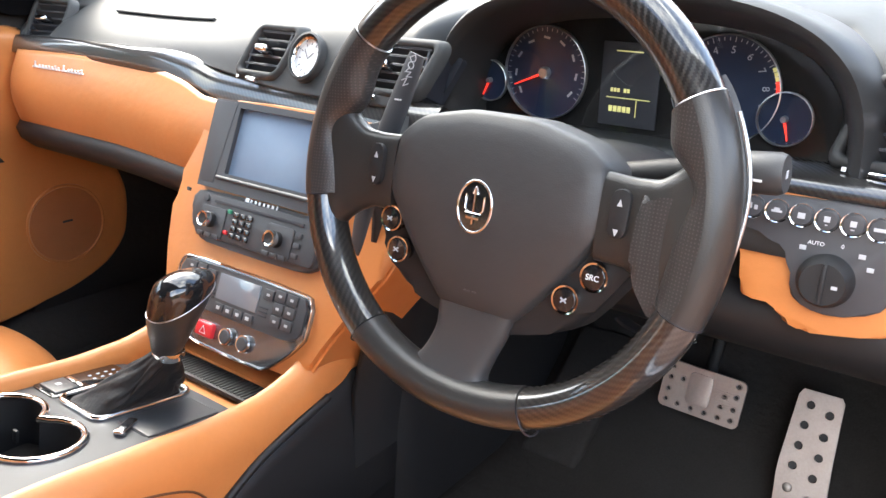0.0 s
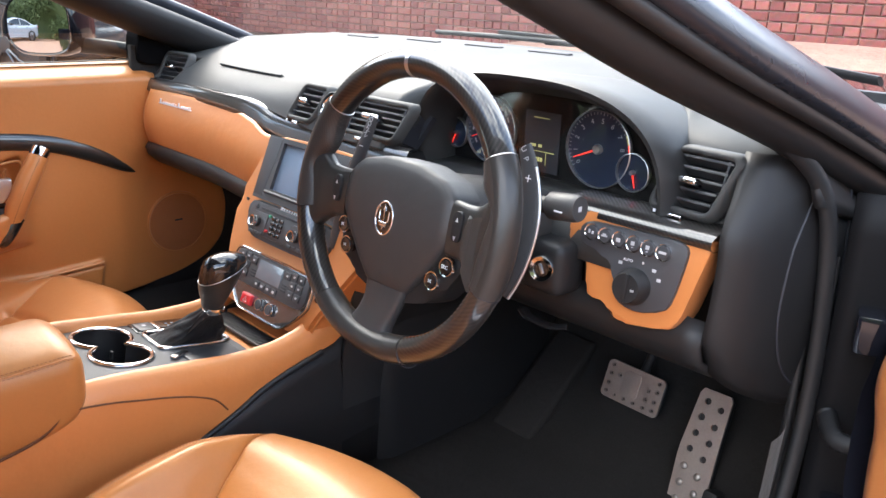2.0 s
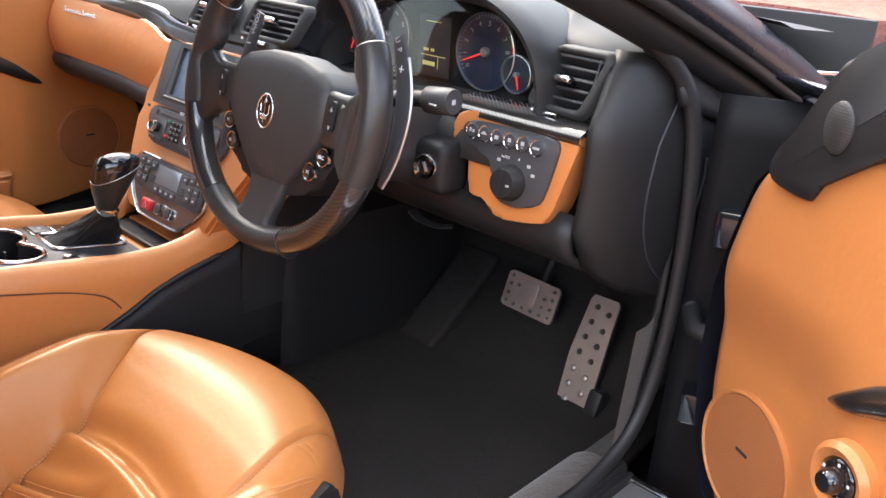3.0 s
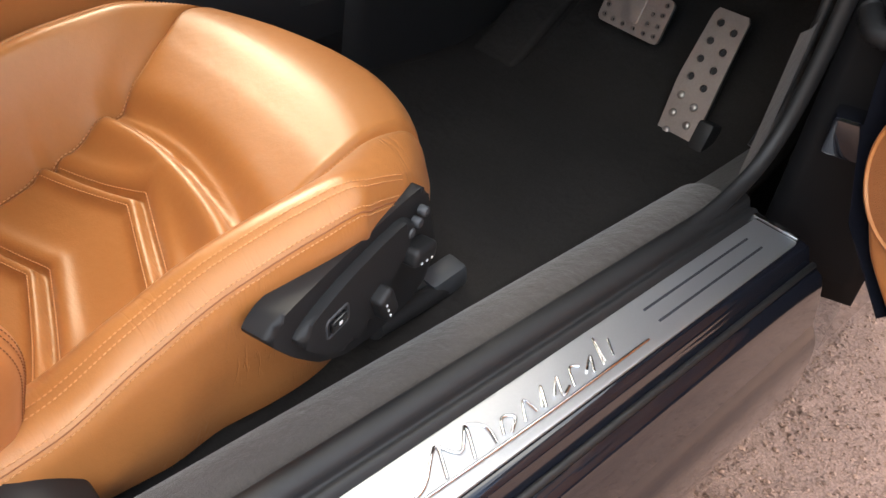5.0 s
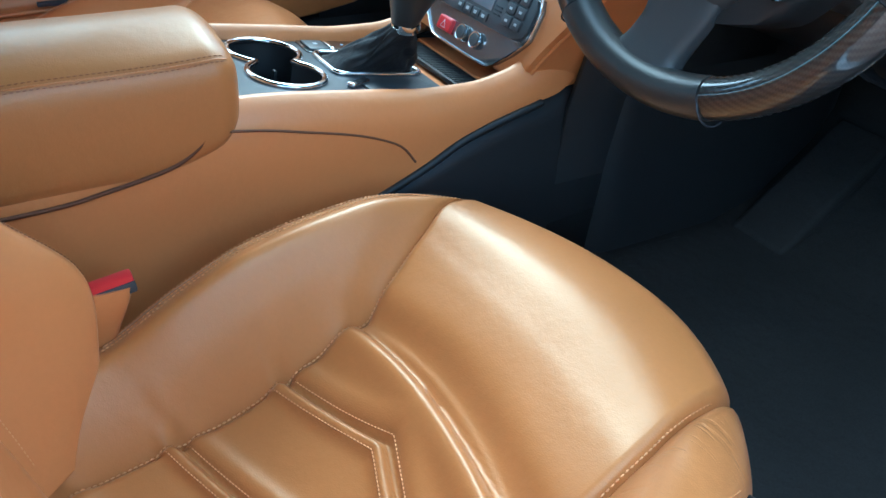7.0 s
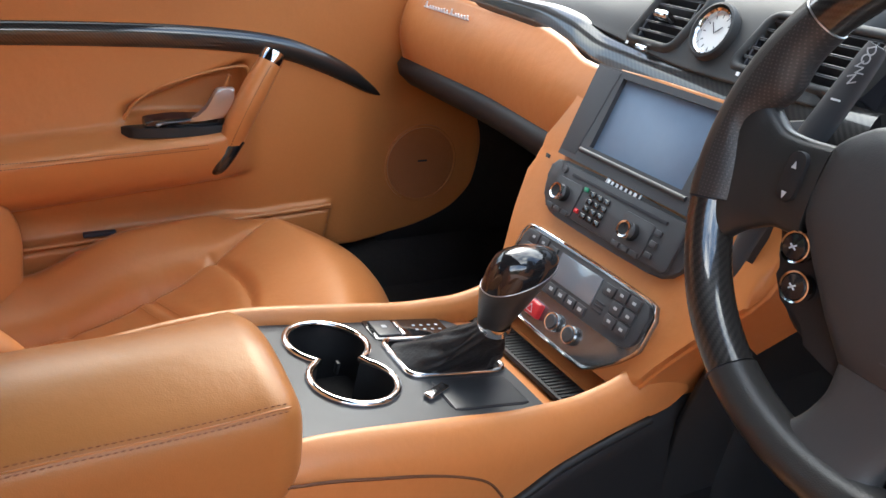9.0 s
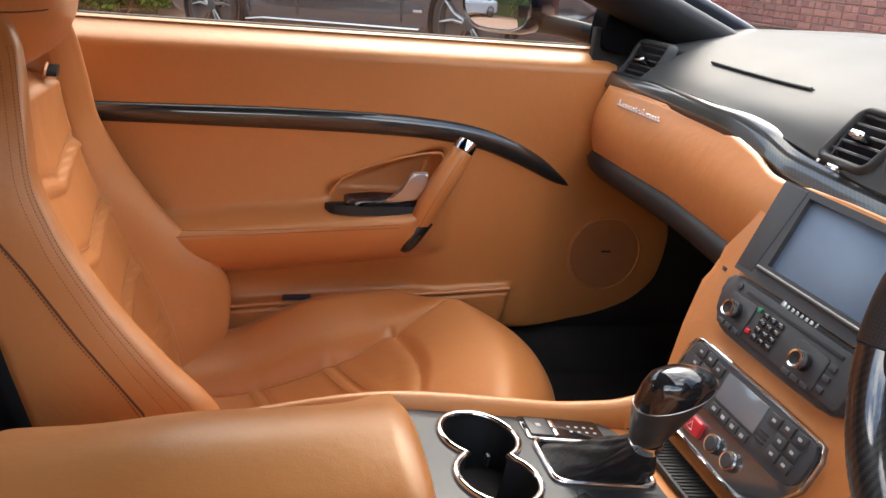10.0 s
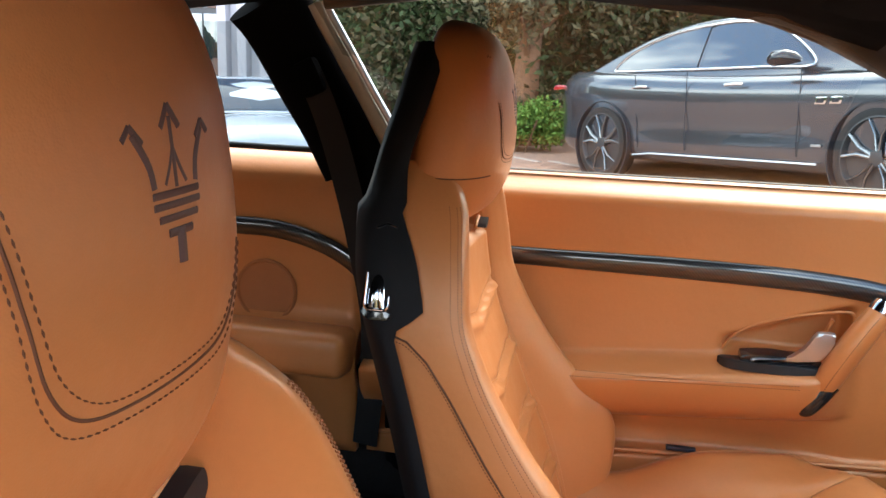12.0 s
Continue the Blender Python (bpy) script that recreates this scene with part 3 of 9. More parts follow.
tread = thing("tread_plate", (0.825, 0, 0.333), "brushed steel tread plate with raised script and twin grooves", "tread plate")
T = basis((0.8255, 0, 0.3335), (0, 1, 0), (-1, 0, 0))
prism("plate", rounded(1.02, 0.056, 0.004, 3, cx=-0.225), 0, 0.0032, T, SILL_METAL, tread, bevel=0.0012)
rbox("end_cap", (0.010, 0.060, 0.006), on(T, 0.293, 0.004, 0.002), CHROME, tread, "chrome end strip")
for off in (-0.0095, 0.0095):
    rbox("groove", (0.20, 0.0028, 0.0012), on(T, 0.140, off + 0.002, 0.0034), DARK_INK, tread, "dark groove")
    rbox("groove", (0.20, 0.0028, 0.0012), on(T, -0.590, off + 0.002, 0.0034), DARK_INK, tread, "dark groove")
# the script: raised strokes only, no letters
sx = -0.285
strokes = [[(0, -0.012), (0.02, -0.008), (0.045, 0.016), (0.040, -0.014)], [(0.045, 0.016), (0.062, -0.002), (0.078, 0.016), (0.070, -0.014)],
           [(0.078, 0.016), (0.094, 0.004), (0.095, -0.014)], [(0.105, -0.012), (0.112, 0.002), (0.124, -0.004), (0.112, -0.014)],
           [(0.130, -0.014), (0.140, 0.004), (0.146, -0.012)], [(0.152, -0.012), (0.164, 0.006), (0.156, -0.014)],
           [(0.170, -0.010), (0.184, 0.004), (0.178, -0.014), (0.190, -0.010)], [(0.194, -0.014), (0.202, 0.004), (0.212, 0.000)],
           [(0.216, -0.008), (0.230, 0.002), (0.222, -0.014)], [(0.236, -0.014), (0.246, 0.016), (0.240, -0.012)], [(0.252, -0.012), (0.260, 0.006)],
           [(0.0, -0.016), (0.15, -0.019), (0.300, -0.019)]]
for s in strokes:
    tube("raised_stroke", [on(T, sx + q.x, q.y + 0.002, 0.0042).translation for q in path_through([(a + 0.3 * b, b, 0) for a, b in s], 14)], 0.0017, CHROME, tread, "chrome stroke", n=8, flat=(1, 0.8))

# driver's front door frame: kick panel, seal up the pillar, hinge area, windscreen pillar
frame_r = thing("wall_right", (0.75, 0.4, 0.34), "black door aperture with seal and windscreen pillar on the driver's side", "door frame", kind="structure")
seal = path_through([(0.768, 0.06, 0.338), (0.768, 0.18, 0.343), (0.768, 0.27, 0.362), (0.770, 0.325, 0.405), (0.772, 0.352, 0.48), (0.772, 0.365, 0.60),
                     (0.768, 0.360, 0.74), (0.760, 0.335, 0.85), (0.738, 0.275, 0.915), (0.71, 0.13, 0.985), (0.68, -0.02, 1.035), (0.645, -0.18, 1.103), (0.606, -0.40, 1.166), (0.598, -0.70, 1.178), (0.605, -0.98, 1.155)], 70)
tube("seal", seal, 0.0088, RUBBER, frame_r, n=12, flat=(1.2, 0.9))
tube("inner_welt", [(p.x - 0.022, p.y + 0.006, p.z) for p in seal[14:]], 0.006, RUBBER, frame_r, n=10)
surf("kick_panel", [[(0.655 + 0.078 * float(smooth(0, 0.33, v)) * (1 - 0.6 * float(smooth(0.34, 0.62, y))) + 0.012 * v + 0.024 * (1 - float(smooth(0.30, 0.40, y))) * float(smooth(0.15, 0.45, v)), y, 0.248 + 0.31 * v) for v in np.linspace(0, 1, 22)] for y in np.linspace(0.28, 0.76, 20)], KICK, frame_r)
surf("hinge_post", [[(0.780 + 0.13 * u, 0.372 + 0.05 * u + 0.006 * math.sin(9 * z) * u, z) for u in (0, 0.15, 0.3, 0.5, 0.7, 0.85, 1.0)] for z in np.linspace(0.20, 0.86, 14)], SHELL, frame_r, thick=0.01)
for z in (0.44, 0.70):
    rbox("hinge", (0.06, 0.05, 0.05), pose(0.835, 0.378, z, 0, 0, 20), PAINT_BLACK, frame_r, bevel=0.008)
tube("wiring_boot", path_through([(0.795, 0.372, 0.575), (0.825, 0.335, 0.565), (0.87, 0.345, 0.570)], 26), [0.011 + 0.002 * (i % 2) for i in range(26)], RUBBER, frame_r, n=14)
surf("front_wing", [[(0.90 - 0.02 * (z - 0.5) ** 2, y, z) for z in (0.1, 0.3, 0.5, 0.7, 0.78)] + [(0.88, y, 0.815), (0.82, y, 0.836)] for y in np.linspace(0.44, 2.1, 12)], PAINT_BLACK, frame_r)
bonnet = thing("bonnet", (0, 1.3, 0.85), "glossy black curved bonnet reflecting its surroundings", "car bonnet", kind="structure")
surf("skin", [[(x, y, 0.905 - 0.045 * (max(y - 0.75, 0) / 1.5) ** 1.5 - 0.075 * abs(x / 0.84) ** 2.2 + 0.026 * float(hump(x, 0.58, 0.13) + hump(x, -0.58, 0.13))) for x in np.linspace(-0.86, 0.86, 34)]
              for y in np.linspace(0.72, 2.25, 26)], PAINT_BLACK, bonnet, thick=0.01)
tube("panel_gap", path_through([(0.80, 0.60, 0.872), (0.815, 0.75, 0.862), (0.80, 1.0, 0.857), (0.77, 1.4, 0.840)], 20), 0.004, CHROME, bonnet, n=8)


def pillar(side, parent):
    """The windscreen pillar: trim inside, painted outside."""
    path = [(0.756, 0.62, 0.812), (0.735, 0.44, 0.885), (0.712, 0.25, 0.955), (0.685, 0.06, 1.022), (0.653, -0.10, 1.090), (0.612, -0.28, 1.165), (0.585, -0.50, 1.205)]
    pts = path_through([(side * x, y, z) for x, y, z in path], 24)
    tube("pillar_trim", pts, 0.042, BLACK, parent, n=14, flat=(1.15, 0.75), up=(side * 0.6, 0.2, 1))
    out = [(p.x + side * 0.045, p.y + 0.055, p.z + 0.016) for p in pts]
    tube("pillar_paint", out, 0.036, FRIT, parent, n=14, flat=(1.2, 0.6), up=(side * 0.8, 0.3, 1))
    tube("pillar_lip", [(p.x + side * 0.052, p.y + 0.018, p.z + 0.012) for p in pts], 0.0022, KEYBLACK, parent, n=8)
    tube("pillar_gutter", [(p.x + side * 0.058, p.y + 0.012, p.z - 0.004) for p in pts], 0.010, RUBBER, parent, n=10)


pillar(1, frame_r)
surf("pillar_foot", [[(0.735 + 0.030 * u, 0.315 + 0.15 * v, 0.925 - 0.045 * v - 0.075 * u) for u in np.linspace(0, 1, 6)] for v in np.linspace(0, 1, 6)], BLACK, frame_r, thick=0.01)

frame_l = thing("wall_left", (-0.8, -0.6, 0.3), "black door frame, belt pillar and tan trimmed rear quarter on the passenger side", "door frame", kind="structure")
pillar(-1, frame_l)
tube("seal", [(-p.x, p.y, p.z) for p in seal], 0.012, RUBBER, frame_l, n=10)

roof = thing("ceiling", (0, -0.8, 1.2), "black cloth headlining under the car roof", "ceiling", kind="structure")
ry = [-0.16, -0.30, -0.6, -1.0, -1.4, -1.75]
rz = [1.150, 1.187, 1.217, 1.214, 1.175, 1.11]
surf("headlining", [[(x * w, y, z - 0.05 * abs(x / 0.62) ** 2.5) for x in np.linspace(-0.62, 0.62, 20)] for y, z, w in zip(ry, rz, (0.98, 1, 1, 1, 0.97, 0.92))], HEADLINER, roof, thick=0.03)
surf("roof_skin", [[(x * w, y, z + 0.045 - 0.055 * abs(x / 0.65) ** 2.5) for x in np.linspace(-0.66, 0.66, 20)] for y, z, w in zip(ry, rz, (0.98, 1, 1, 1, 0.97, 0.92))], PAINT_BLACK, roof)
for s in (-1, 1):
    tube("sun_visor", [(s * 0.12, -0.20, 1.150), (s * 0.50, -0.22, 1.145)], 0.05, HEADLINER, roof, n=12, flat=(1, 0.2), up=(0, 0.2, 1))

# windscreen
ws = thing("window_1", (0, 0.3, 1.0), "clear raked windscreen faintly reflecting the dashboard", "windscreen", kind="structure")
pane = surf("pane", [[(x, yb + (yt - yb) * v, zb + (zt - zb) * v + 0.03 * math.sin(math.pi * v)) for v in np.linspace(0, 1, 12)]
                     for x, yb, zb, yt, zt in [(xx, 0.74 - 0.28 * abs(xx / 0.72) ** 2.2, 0.945 - 0.02 * abs(xx / 0.7) ** 2, -0.14 - 0.02 * abs(xx / 0.7), 1.175 - 0.03 * abs(xx / 0.7) ** 2) for xx in np.linspace(-0.70, 0.70, 22)]], WIND, ws)
pane.visible_shadow = False
for s, x0 in ((1, -0.1), (-1, 0.25)):
    wp = thing("wiper", (x0, 0.80, 0.95), "grey wiper arm lying at the foot of the windscreen", "wiper", group="windscreen wipers")
    tube("arm", path_through([(x0 + 0.42, 0.70, 0.962), (x0 + 0.2, 0.775, 0.972), (x0 - 0.1, 0.80, 0.975)], 14), 0.010, BLACK, wp, flat=(1, 0.5))
    tube("blade", path_through([(x0 + 0.30, 0.745, 0.968), (x0, 0.79, 0.969), (x0 - 0.3, 0.785, 0.966)], 14), 0.006, RUBBER, wp)
cowl = surf("cowl", [[(x, 0.735 - 0.28 * abs(x / 0.8) ** 2.2 + d, z) for d, z in ((0, 0.945), (0.05, 0.935), (0.12, 0.93), (0.2, 0.925))] for x in np.linspace(-0.8, 0.8, 24)], BLACK, bonnet)

# rear quarter on the passenger side, rear seat
qy = np.linspace(-0.95, -1.62, 24)
quarter = thing("quarter_panel", (-0.72, -1.2, 0.5), "tan leather rear side panel with round speaker and carbon strip", "side panel")
qz = np.linspace(0.34, 0.905, 26)


def quarter_x(y, z):
    return -0.715 - 0.05 * float(smooth(0.86, 0.905, z)) + 0.03 * float(smooth(0.60, 0.55, z)) + 0.02 * float(hump(z, 0.52, 0.05))


surf("panel", [[(quarter_x(y, z), y, z) for z in qz] for y in qy], TAN, quarter, thick=0.02)
tr = path_through([(-0.706, -0.94, 0.680), (-0.706, -0.975, 0.710), (-0.706, -1.03, 0.736), (-0.706, -1.11, 0.755), (-0.706, -1.2, 0.758), (-0.706, -1.4, 0.757), (-0.706, -1.6, 0.75)], 40)
tube("strip", tr, 0.017, CARBON, quarter, "glossy carbon fibre strip", n=12, flat=(0.5, 1), up=(0, 0, 1))
SPK = basis((-0.7125, -1.14, 0.634), (0, 1, 0), (0, 0, 1))
lathe("speaker", [(0.062, 0), (0.062, 0.004), (0.058, 0.006), (0.055, 0.003), (0.0, 0.004)], SPK, node_mat("brown_speaker_cloth", (0.40, 0.15, 0.052), 0.8, bump=0.8, bump_scale=900, cells=True), quarter, "brown round speaker grille")
rbox("armrest", (0.12, 0.60, 0.085), pose(-0.672, -1.25, 0.543, 0, -6), TAN, quarter, bevel=0.03, seg=5)
rear = thing("rear_seat", (-0.40, -1.35, 0.4), "tan leather rear bucket seat", "rear seat")
for nm, y0, y1, z0, z1 in (("cushion", -1.05, -1.5, 0.36, 0.50), ("backrest", -1.45, -1.66, 0.45, 0.86)):
    rbox(nm, (0.52, y0 - y1, z1 - z0), pose(-0.42, (y0 + y1) / 2, (z0 + z1) / 2), TAN, rear, bevel=0.06, seg=4)
rear2 = copy_thing(rear, pose(0.42, -1.35, 0.4))
rbox("rear_bulkhead", (1.5, 0.04, 0.7), pose(0, -1.74, 0.6), BLACK, frame_l)
rbox("parcel_shelf", (1.4, 0.5, 0.03), pose(0, -1.9, 0.93), BLACK, frame_l)
rear_glass = surf("rear_pane", [[(x, y, z) for y, z in ((-1.70, 1.12), (-1.95, 1.04), (-2.2, 0.95))] for x in np.linspace(-0.55, 0.55, 8)], DARK_GLASS, frame_l)
# belt pillar, leaning back, with the belt
bp = [(-0.705, -0.955, 0.880), (-0.692, -0.992, 0.96), (-0.676, -1.030, 1.03), (-0.650, -1.075, 1.12), (-0.62, -1.10, 1.16)]
tube("belt_pillar", path_through(bp, 14), 0.056, HEADLINER, frame_l, n=16, flat=(0.45, 1.25), up=(0, 1, 0.4))
tube("belt_pillar_foot", path_through([(-0.715, -0.85, 0.30), (-0.712, -0.86, 0.60), (-0.708, -0.905, 0.76), (-0.702, -0.962, 0.90)], 14), 0.05, HEADLINER, frame_l, n=12, flat=(0.45, 1), up=(0, 1, 0))
edge_in = path_through([(-0.698, -0.891, 0.885), (-0.691, -0.905, 0.913), (-0.671, -0.940, 0.988), (-0.652, -0.975, 1.058), (-0.636, -1.005, 1.118), (-0.628, -1.02, 1.150)], 18)
edge_out = path_through([(-0.694, -0.855, 0.900), (-0.679, -0.885, 0.957), (-0.663, -0.918, 1.018), (-0.647, -0.948, 1.077), (-0.631, -0.979, 1.136), (-0.625, -0.99, 1.160)], 18)
surf("pillar_edge", [[a.lerp(b, v) + Vector((0.006 * math.sin(math.pi * v), 0, 0)) for v in np.linspace(0, 0.80, 7)] for a, b in zip(edge_in, edge_out)], CREAM, frame_l, "pale door-edge strip", thick=0.008)
tube("pillar_bright", edge_out, 0.0065, SATIN, frame_l, "satin metal strip", n=10)
rear_pillar = surf("rear_pillar", [[(-0.68 + 0.1 * v, -1.48 - 0.22 * u + 0.12 * v, 0.90 + 0.25 * v) for v in np.linspace(0, 1, 6)] for u in (0, 1)], HEADLINER, frame_l, thick=0.03)
qw = surf("quarter_window", [[(-0.715 + 0.06 * v, y, 0.905 + 0.22 * v) for v in (0, 0.5, 1)] for y in np.linspace(-0.98, -1.55, 4)], TINTED, frame_l)
qw.visible_shadow = False
tube("quarter_seal", path_through([(-0.706, -0.985, 0.907), (-0.706, -1.15, 0.908), (-0.704, -1.35, 0.912), (-0.69, -1.50, 0.93)], 20), 0.006, RUBBER, frame_l, n=8)
surf("right_quarter_window", [[(0.745 - 0.10 * v, y, 0.90 + 0.25 * v) for v in (0, 0.5, 1)] for y in np.linspace(-1.22, -1.62, 4)], TINTED, frame_r)
surf("right_rear_pillar", [[(0.70 - 0.1 * v, -1.50 - 0.24 * u + 0.12 * v, 0.90 + 0.25 * v) for v in np.linspace(0, 1, 6)] for u in (0, 1)], HEADLINER, frame_r, thick=0.03)
belt = thing("seat_belt", (-0.66, -0.98, 0.5), "black seat belt hanging from the pillar beside the passenger seat", "seat belt")
bpts = path_through([(-0.628, -1.015, 1.037), (-0.638, -0.987, 0.962), (-0.64, -0.957, 0.864), (-0.645, -0.930, 0.747), (-0.665, -0.91, 0.58), (-0.68, -0.93, 0.36)], 24)
tube("webbing", bpts, 0.024, BELT, belt, n=8, flat=(0.06, 1), up=(0, 1, 0))
rbox("anchor", (0.03, 0.045, 0.06), pose(-0.632, -1.018, 1.035, 25, 0, 0), HEADLINER, belt, bevel=0.01)
surf("left_kick", [[(-0.765, y, z) for z in np.linspace(0.25, 0.92, 6)] for y in np.linspace(0.16, 0.76, 8)], CARPET, frame_l, thick=0.02)
surf("left_sill", [[(x, y, z) for x, z in ((-0.66, 0.25), (-0.70, 0.32), (-0.76, 0.335), (-0.86, 0.33), (-0.91, 0.24), (-0.91, 0.08))] for y in np.linspace(-1.8, 0.6, 14)], CARPET, frame_l)
surf("right_rear_wall", [[(x, y, z) for x, z in ((0.70, 0.25), (0.74, 0.40), (0.735, 0.86), (0.80, 0.90), (0.91, 0.80), (0.92, 0.2))] for y in np.linspace(-1.3, -2.3, 10)], PAINT_BLACK, frame_r)
tube("driver_belt_pillar", path_through([(0.74, -1.22, 0.34), (0.735, -1.20, 0.86), (0.69, -1.26, 1.05), (0.63, -1.32, 1.16)], 14), 0.055, HEADLINER, frame_r, n=12, flat=(0.5, 1.2), up=(0, 1, 0.3))

# the rest of the body, plainly closed
shell = thing("body_shell", (0, 0.3, 0.1), "glossy black coupe body on alloy wheels", "car body", kind="structure")
surf("front_wing", [[(-0.90 + 0.02 * (z - 0.5) ** 2, y, z) for z in (0.1, 0.3, 0.5, 0.7, 0.78)] + [(-0.88, y, 0.815), (-0.82, y, 0.836)] for y in np.linspace(0.44, 2.1, 12)], PAINT_BLACK, shell)
surf("nose", [[(x, 2.10 + 0.42 * (1 - abs(x / 0.9) ** 2.4) * (1 - 0.35 * ((z - 0.45) / 0.4) ** 2), z) for z in np.linspace(0.14, 0.78, 12)] for x in np.linspace(-0.89, 0.89, 24)], PAINT_BLACK, shell)
surf("tail", [[(x, -2.3 - 0.30 * (1 - abs(x / 0.92) ** 2.6) * (1 - 0.3 * ((z - 0.55) / 0.4) ** 2), z) for z in np.linspace(0.16, 0.92, 12)] for x in np.linspace(-0.915, 0.915, 24)], PAINT_BLACK, shell)
surf("boot_lid", [[(x, y, 0.93 - 0.02 * abs(x / 0.9) ** 2 - 0.03 * (-1.95 - y)) for y in np.linspace(-1.95, -2.50, 6)] for x in np.linspace(-0.80, 0.80, 14)], PAINT_BLACK, shell)
surf("left_rear_wing", [[(x, y, z) for x, z in ((-0.78, 0.90), (-0.91, 0.80), (-0.925, 0.55), (-0.92, 0.2))] for y in np.linspace(-0.98, -2.3, 10)], PAINT_BLACK, shell)
rbox("underbody", (1.70, 4.3, 0.05), pose(0, 0.0, 0.13), RUBBER, shell, bevel=0.02)
for wx in (-0.80, 0.80):
    for wy in (1.42, -1.62):
        hub = pose(wx, wy, 0.25) @ Matrix.Rotation(radians(90 if wx > 0 else -90), 4, "Y")
        wl = lathe("wheel", [(0.24, -0.11), (0.325, -0.10), (0.34, -0.04), (0.34, 0.06), (0.325, 0.105), (0.26, 0.11), (0.255, 0.06)], hub, TYRE, shell, "black tyre", n=40)
        lathe("rim", [(0.255, 0.05), (0.258, 0.108), (0.24, 0.10), (0.10, 0.07), (0, 0.08)], hub, SATIN, wl, "alloy rim", n=40)

# ---- dashboard ----
dash = thing("dashboard", (0, 0.3, 0.6), "slate grey leather dashboard with tan glove panel and carbon strip", "dashboard")
stations = [-0.745, -0.60, -0.40, -0.22, 0.0, 0.14, 0.176, 0.37, 0.555, 0.585, 0.65, 0.715]
prof = {
    "y": [[0.200, 0.222, 0.26, 0.33, 0.40, 0.44], [0.198, 0.220, 0.255, 0.34, 0.50, 0.62], [0.196, 0.216, 0.25, 0.34, 0.54, 0.70], [0.180, 0.197, 0.232, 0.34, 0.56, 0.73],
          [0.168, 0.187, 0.218, 0.33, 0.56, 0.74], [0.170, 0.189, 0.220, 0.33, 0.56, 0.73], [0.325, 0.335, 0.35, 0.40, 0.56, 0.72], [0.335, 0.345, 0.36, 0.42, 0.56, 0.70],
          [0.325, 0.335, 0.35, 0.41, 0.53, 0.64], [0.268, 0.278, 0.298, 0.37, 0.50, 0.61], [0.258, 0.270, 0.290, 0.34, 0.44, 0.53], [0.272, 0.282, 0.296, 0.33, 0.38, 0.42]],
    "z": [[0.846, 0.866, 0.890, 0.912, 0.93, 0.937], [0.851, 0.868, 0.888, 0.92, 0.945, 0.953], [0.853, 0.868, 0.886, 0.92, 0.95, 0.957], [0.846, 0.868, 0.890, 0.922, 0.952, 0.958],
          [0.828, 0.868, 0.905, 0.932, 0.955, 0.958], [0.828, 0.870, 0.910, 0.936, 0.955, 0.958], [0.81, 0.88, 0.930, 0.945, 0.956, 0.958], [0.80, 0.88, 0.942, 0.954, 0.958, 0.958],
          [0.80, 0.87, 0.930, 0.946, 0.954, 0.956], [0.800, 0.855, 0.905, 0.932, 0.950, 0.955], [0.798, 0.852, 0.900, 0.920, 0.938, 0.945], [0.790, 0.840, 0.882, 0.905, 0.92, 0.93]]}
XS = np.linspace(-0.745, 0.715, 260)
VS = np.r_[np.linspace(0, 2, 44), np.linspace(2.05, 5, 28)]
# the air vents: place, axes, width, height, slant
VENTS = [(basis((0.632, 0.258, 0.860), (1, -0.10, 0.0), (-0.03, 0.30, 1)), 0.076, 0.066, 0.28), (basis((-0.682, 0.228, 0.874), (1, 0.10, 0.0), (0.03, 0.50, 1)), 0.084, 0.060, 0.10),
         (basis((-0.078, 0.186, 0.872), (1, -0.02, 0.0), (0.0, 0.50, 1)), 0.064, 0.054, 0.35), (basis((0.108, 0.187, 0.870), (1, 0.0, 0.0), (0.0, 0.45, 1)), 0.122, 0.050, 0.35)]


def dash_point(x, v):
    y = [pchip(stations, [prof["y"][i][k] for i in range(len(stations))], x) for k in range(6)]
    z = [pchip(stations, [prof["z"][i][k] for i in range(len(stations))], x) for k in range(6)]
    return float(pchip(range(6), y, v)), float(pchip(range(6), z, v))


rows = []
for x in XS:
    yk = [float(pchip(stations, [prof["y"][i][k] for i in range(len(stations))], x)) for k in range(6)]
    zk = [float(pchip(stations, [prof["z"][i][k] for i in range(len(stations))], x)) for k in range(6)]
    yy, zz = pchip(range(6), yk, VS), pchip(range(6), zk, VS)
    rows.append([(x, y, z) for y, z in zip(yy, zz)])


def over_vent(p):
    """Whether a point of the skin lies over a vent's opening."""
    for m, w, h, skew in VENTS:
        q = m.inverted() @ Vector(p)
        if abs(q.z) < 0.05 and abs(q.y) < h / 2 + 0.004 and abs(q.x - skew * q.y) < w / 2 + 0.004:
            return True
    return False


surf("dash_top", rows, DASH, dash, thick=-0.012, keep=[[not (j < 46 and over_vent(rows[i][j])) for j in range(len(VS) - 1)] for i in range(len(XS) - 1)])
# airbag seam on the passenger side, and demister slots
seam = [(x, dash_point(x, 2.25)[0], dash_point(x, 2.25)[1] + 0.002) for x in np.linspace(-0.525, -0.26, 16)]
tube("slit_lip", [(x, y - 0.004, z - 0.0008) for x, y, z in seam], 0.0024, DASH, dash, n=8)
tube("slit", [(x, y, z - 0.0018) for x, y, z in seam], 0.0013, BLACK, dash, "dark slit", n=8)
for x in np.linspace(-0.46, 0.44, 6):
    y, z = dash_point(x, 4.45)
    rbox("demister_slot", (0.10, 0.016, 0.004), pose(x, y, z + 0.001, 4), DARK_INK, dash, "dark demister slot", bevel=0.0015)
# glove panel
gxs = np.linspace(-0.742, -0.118, 44)


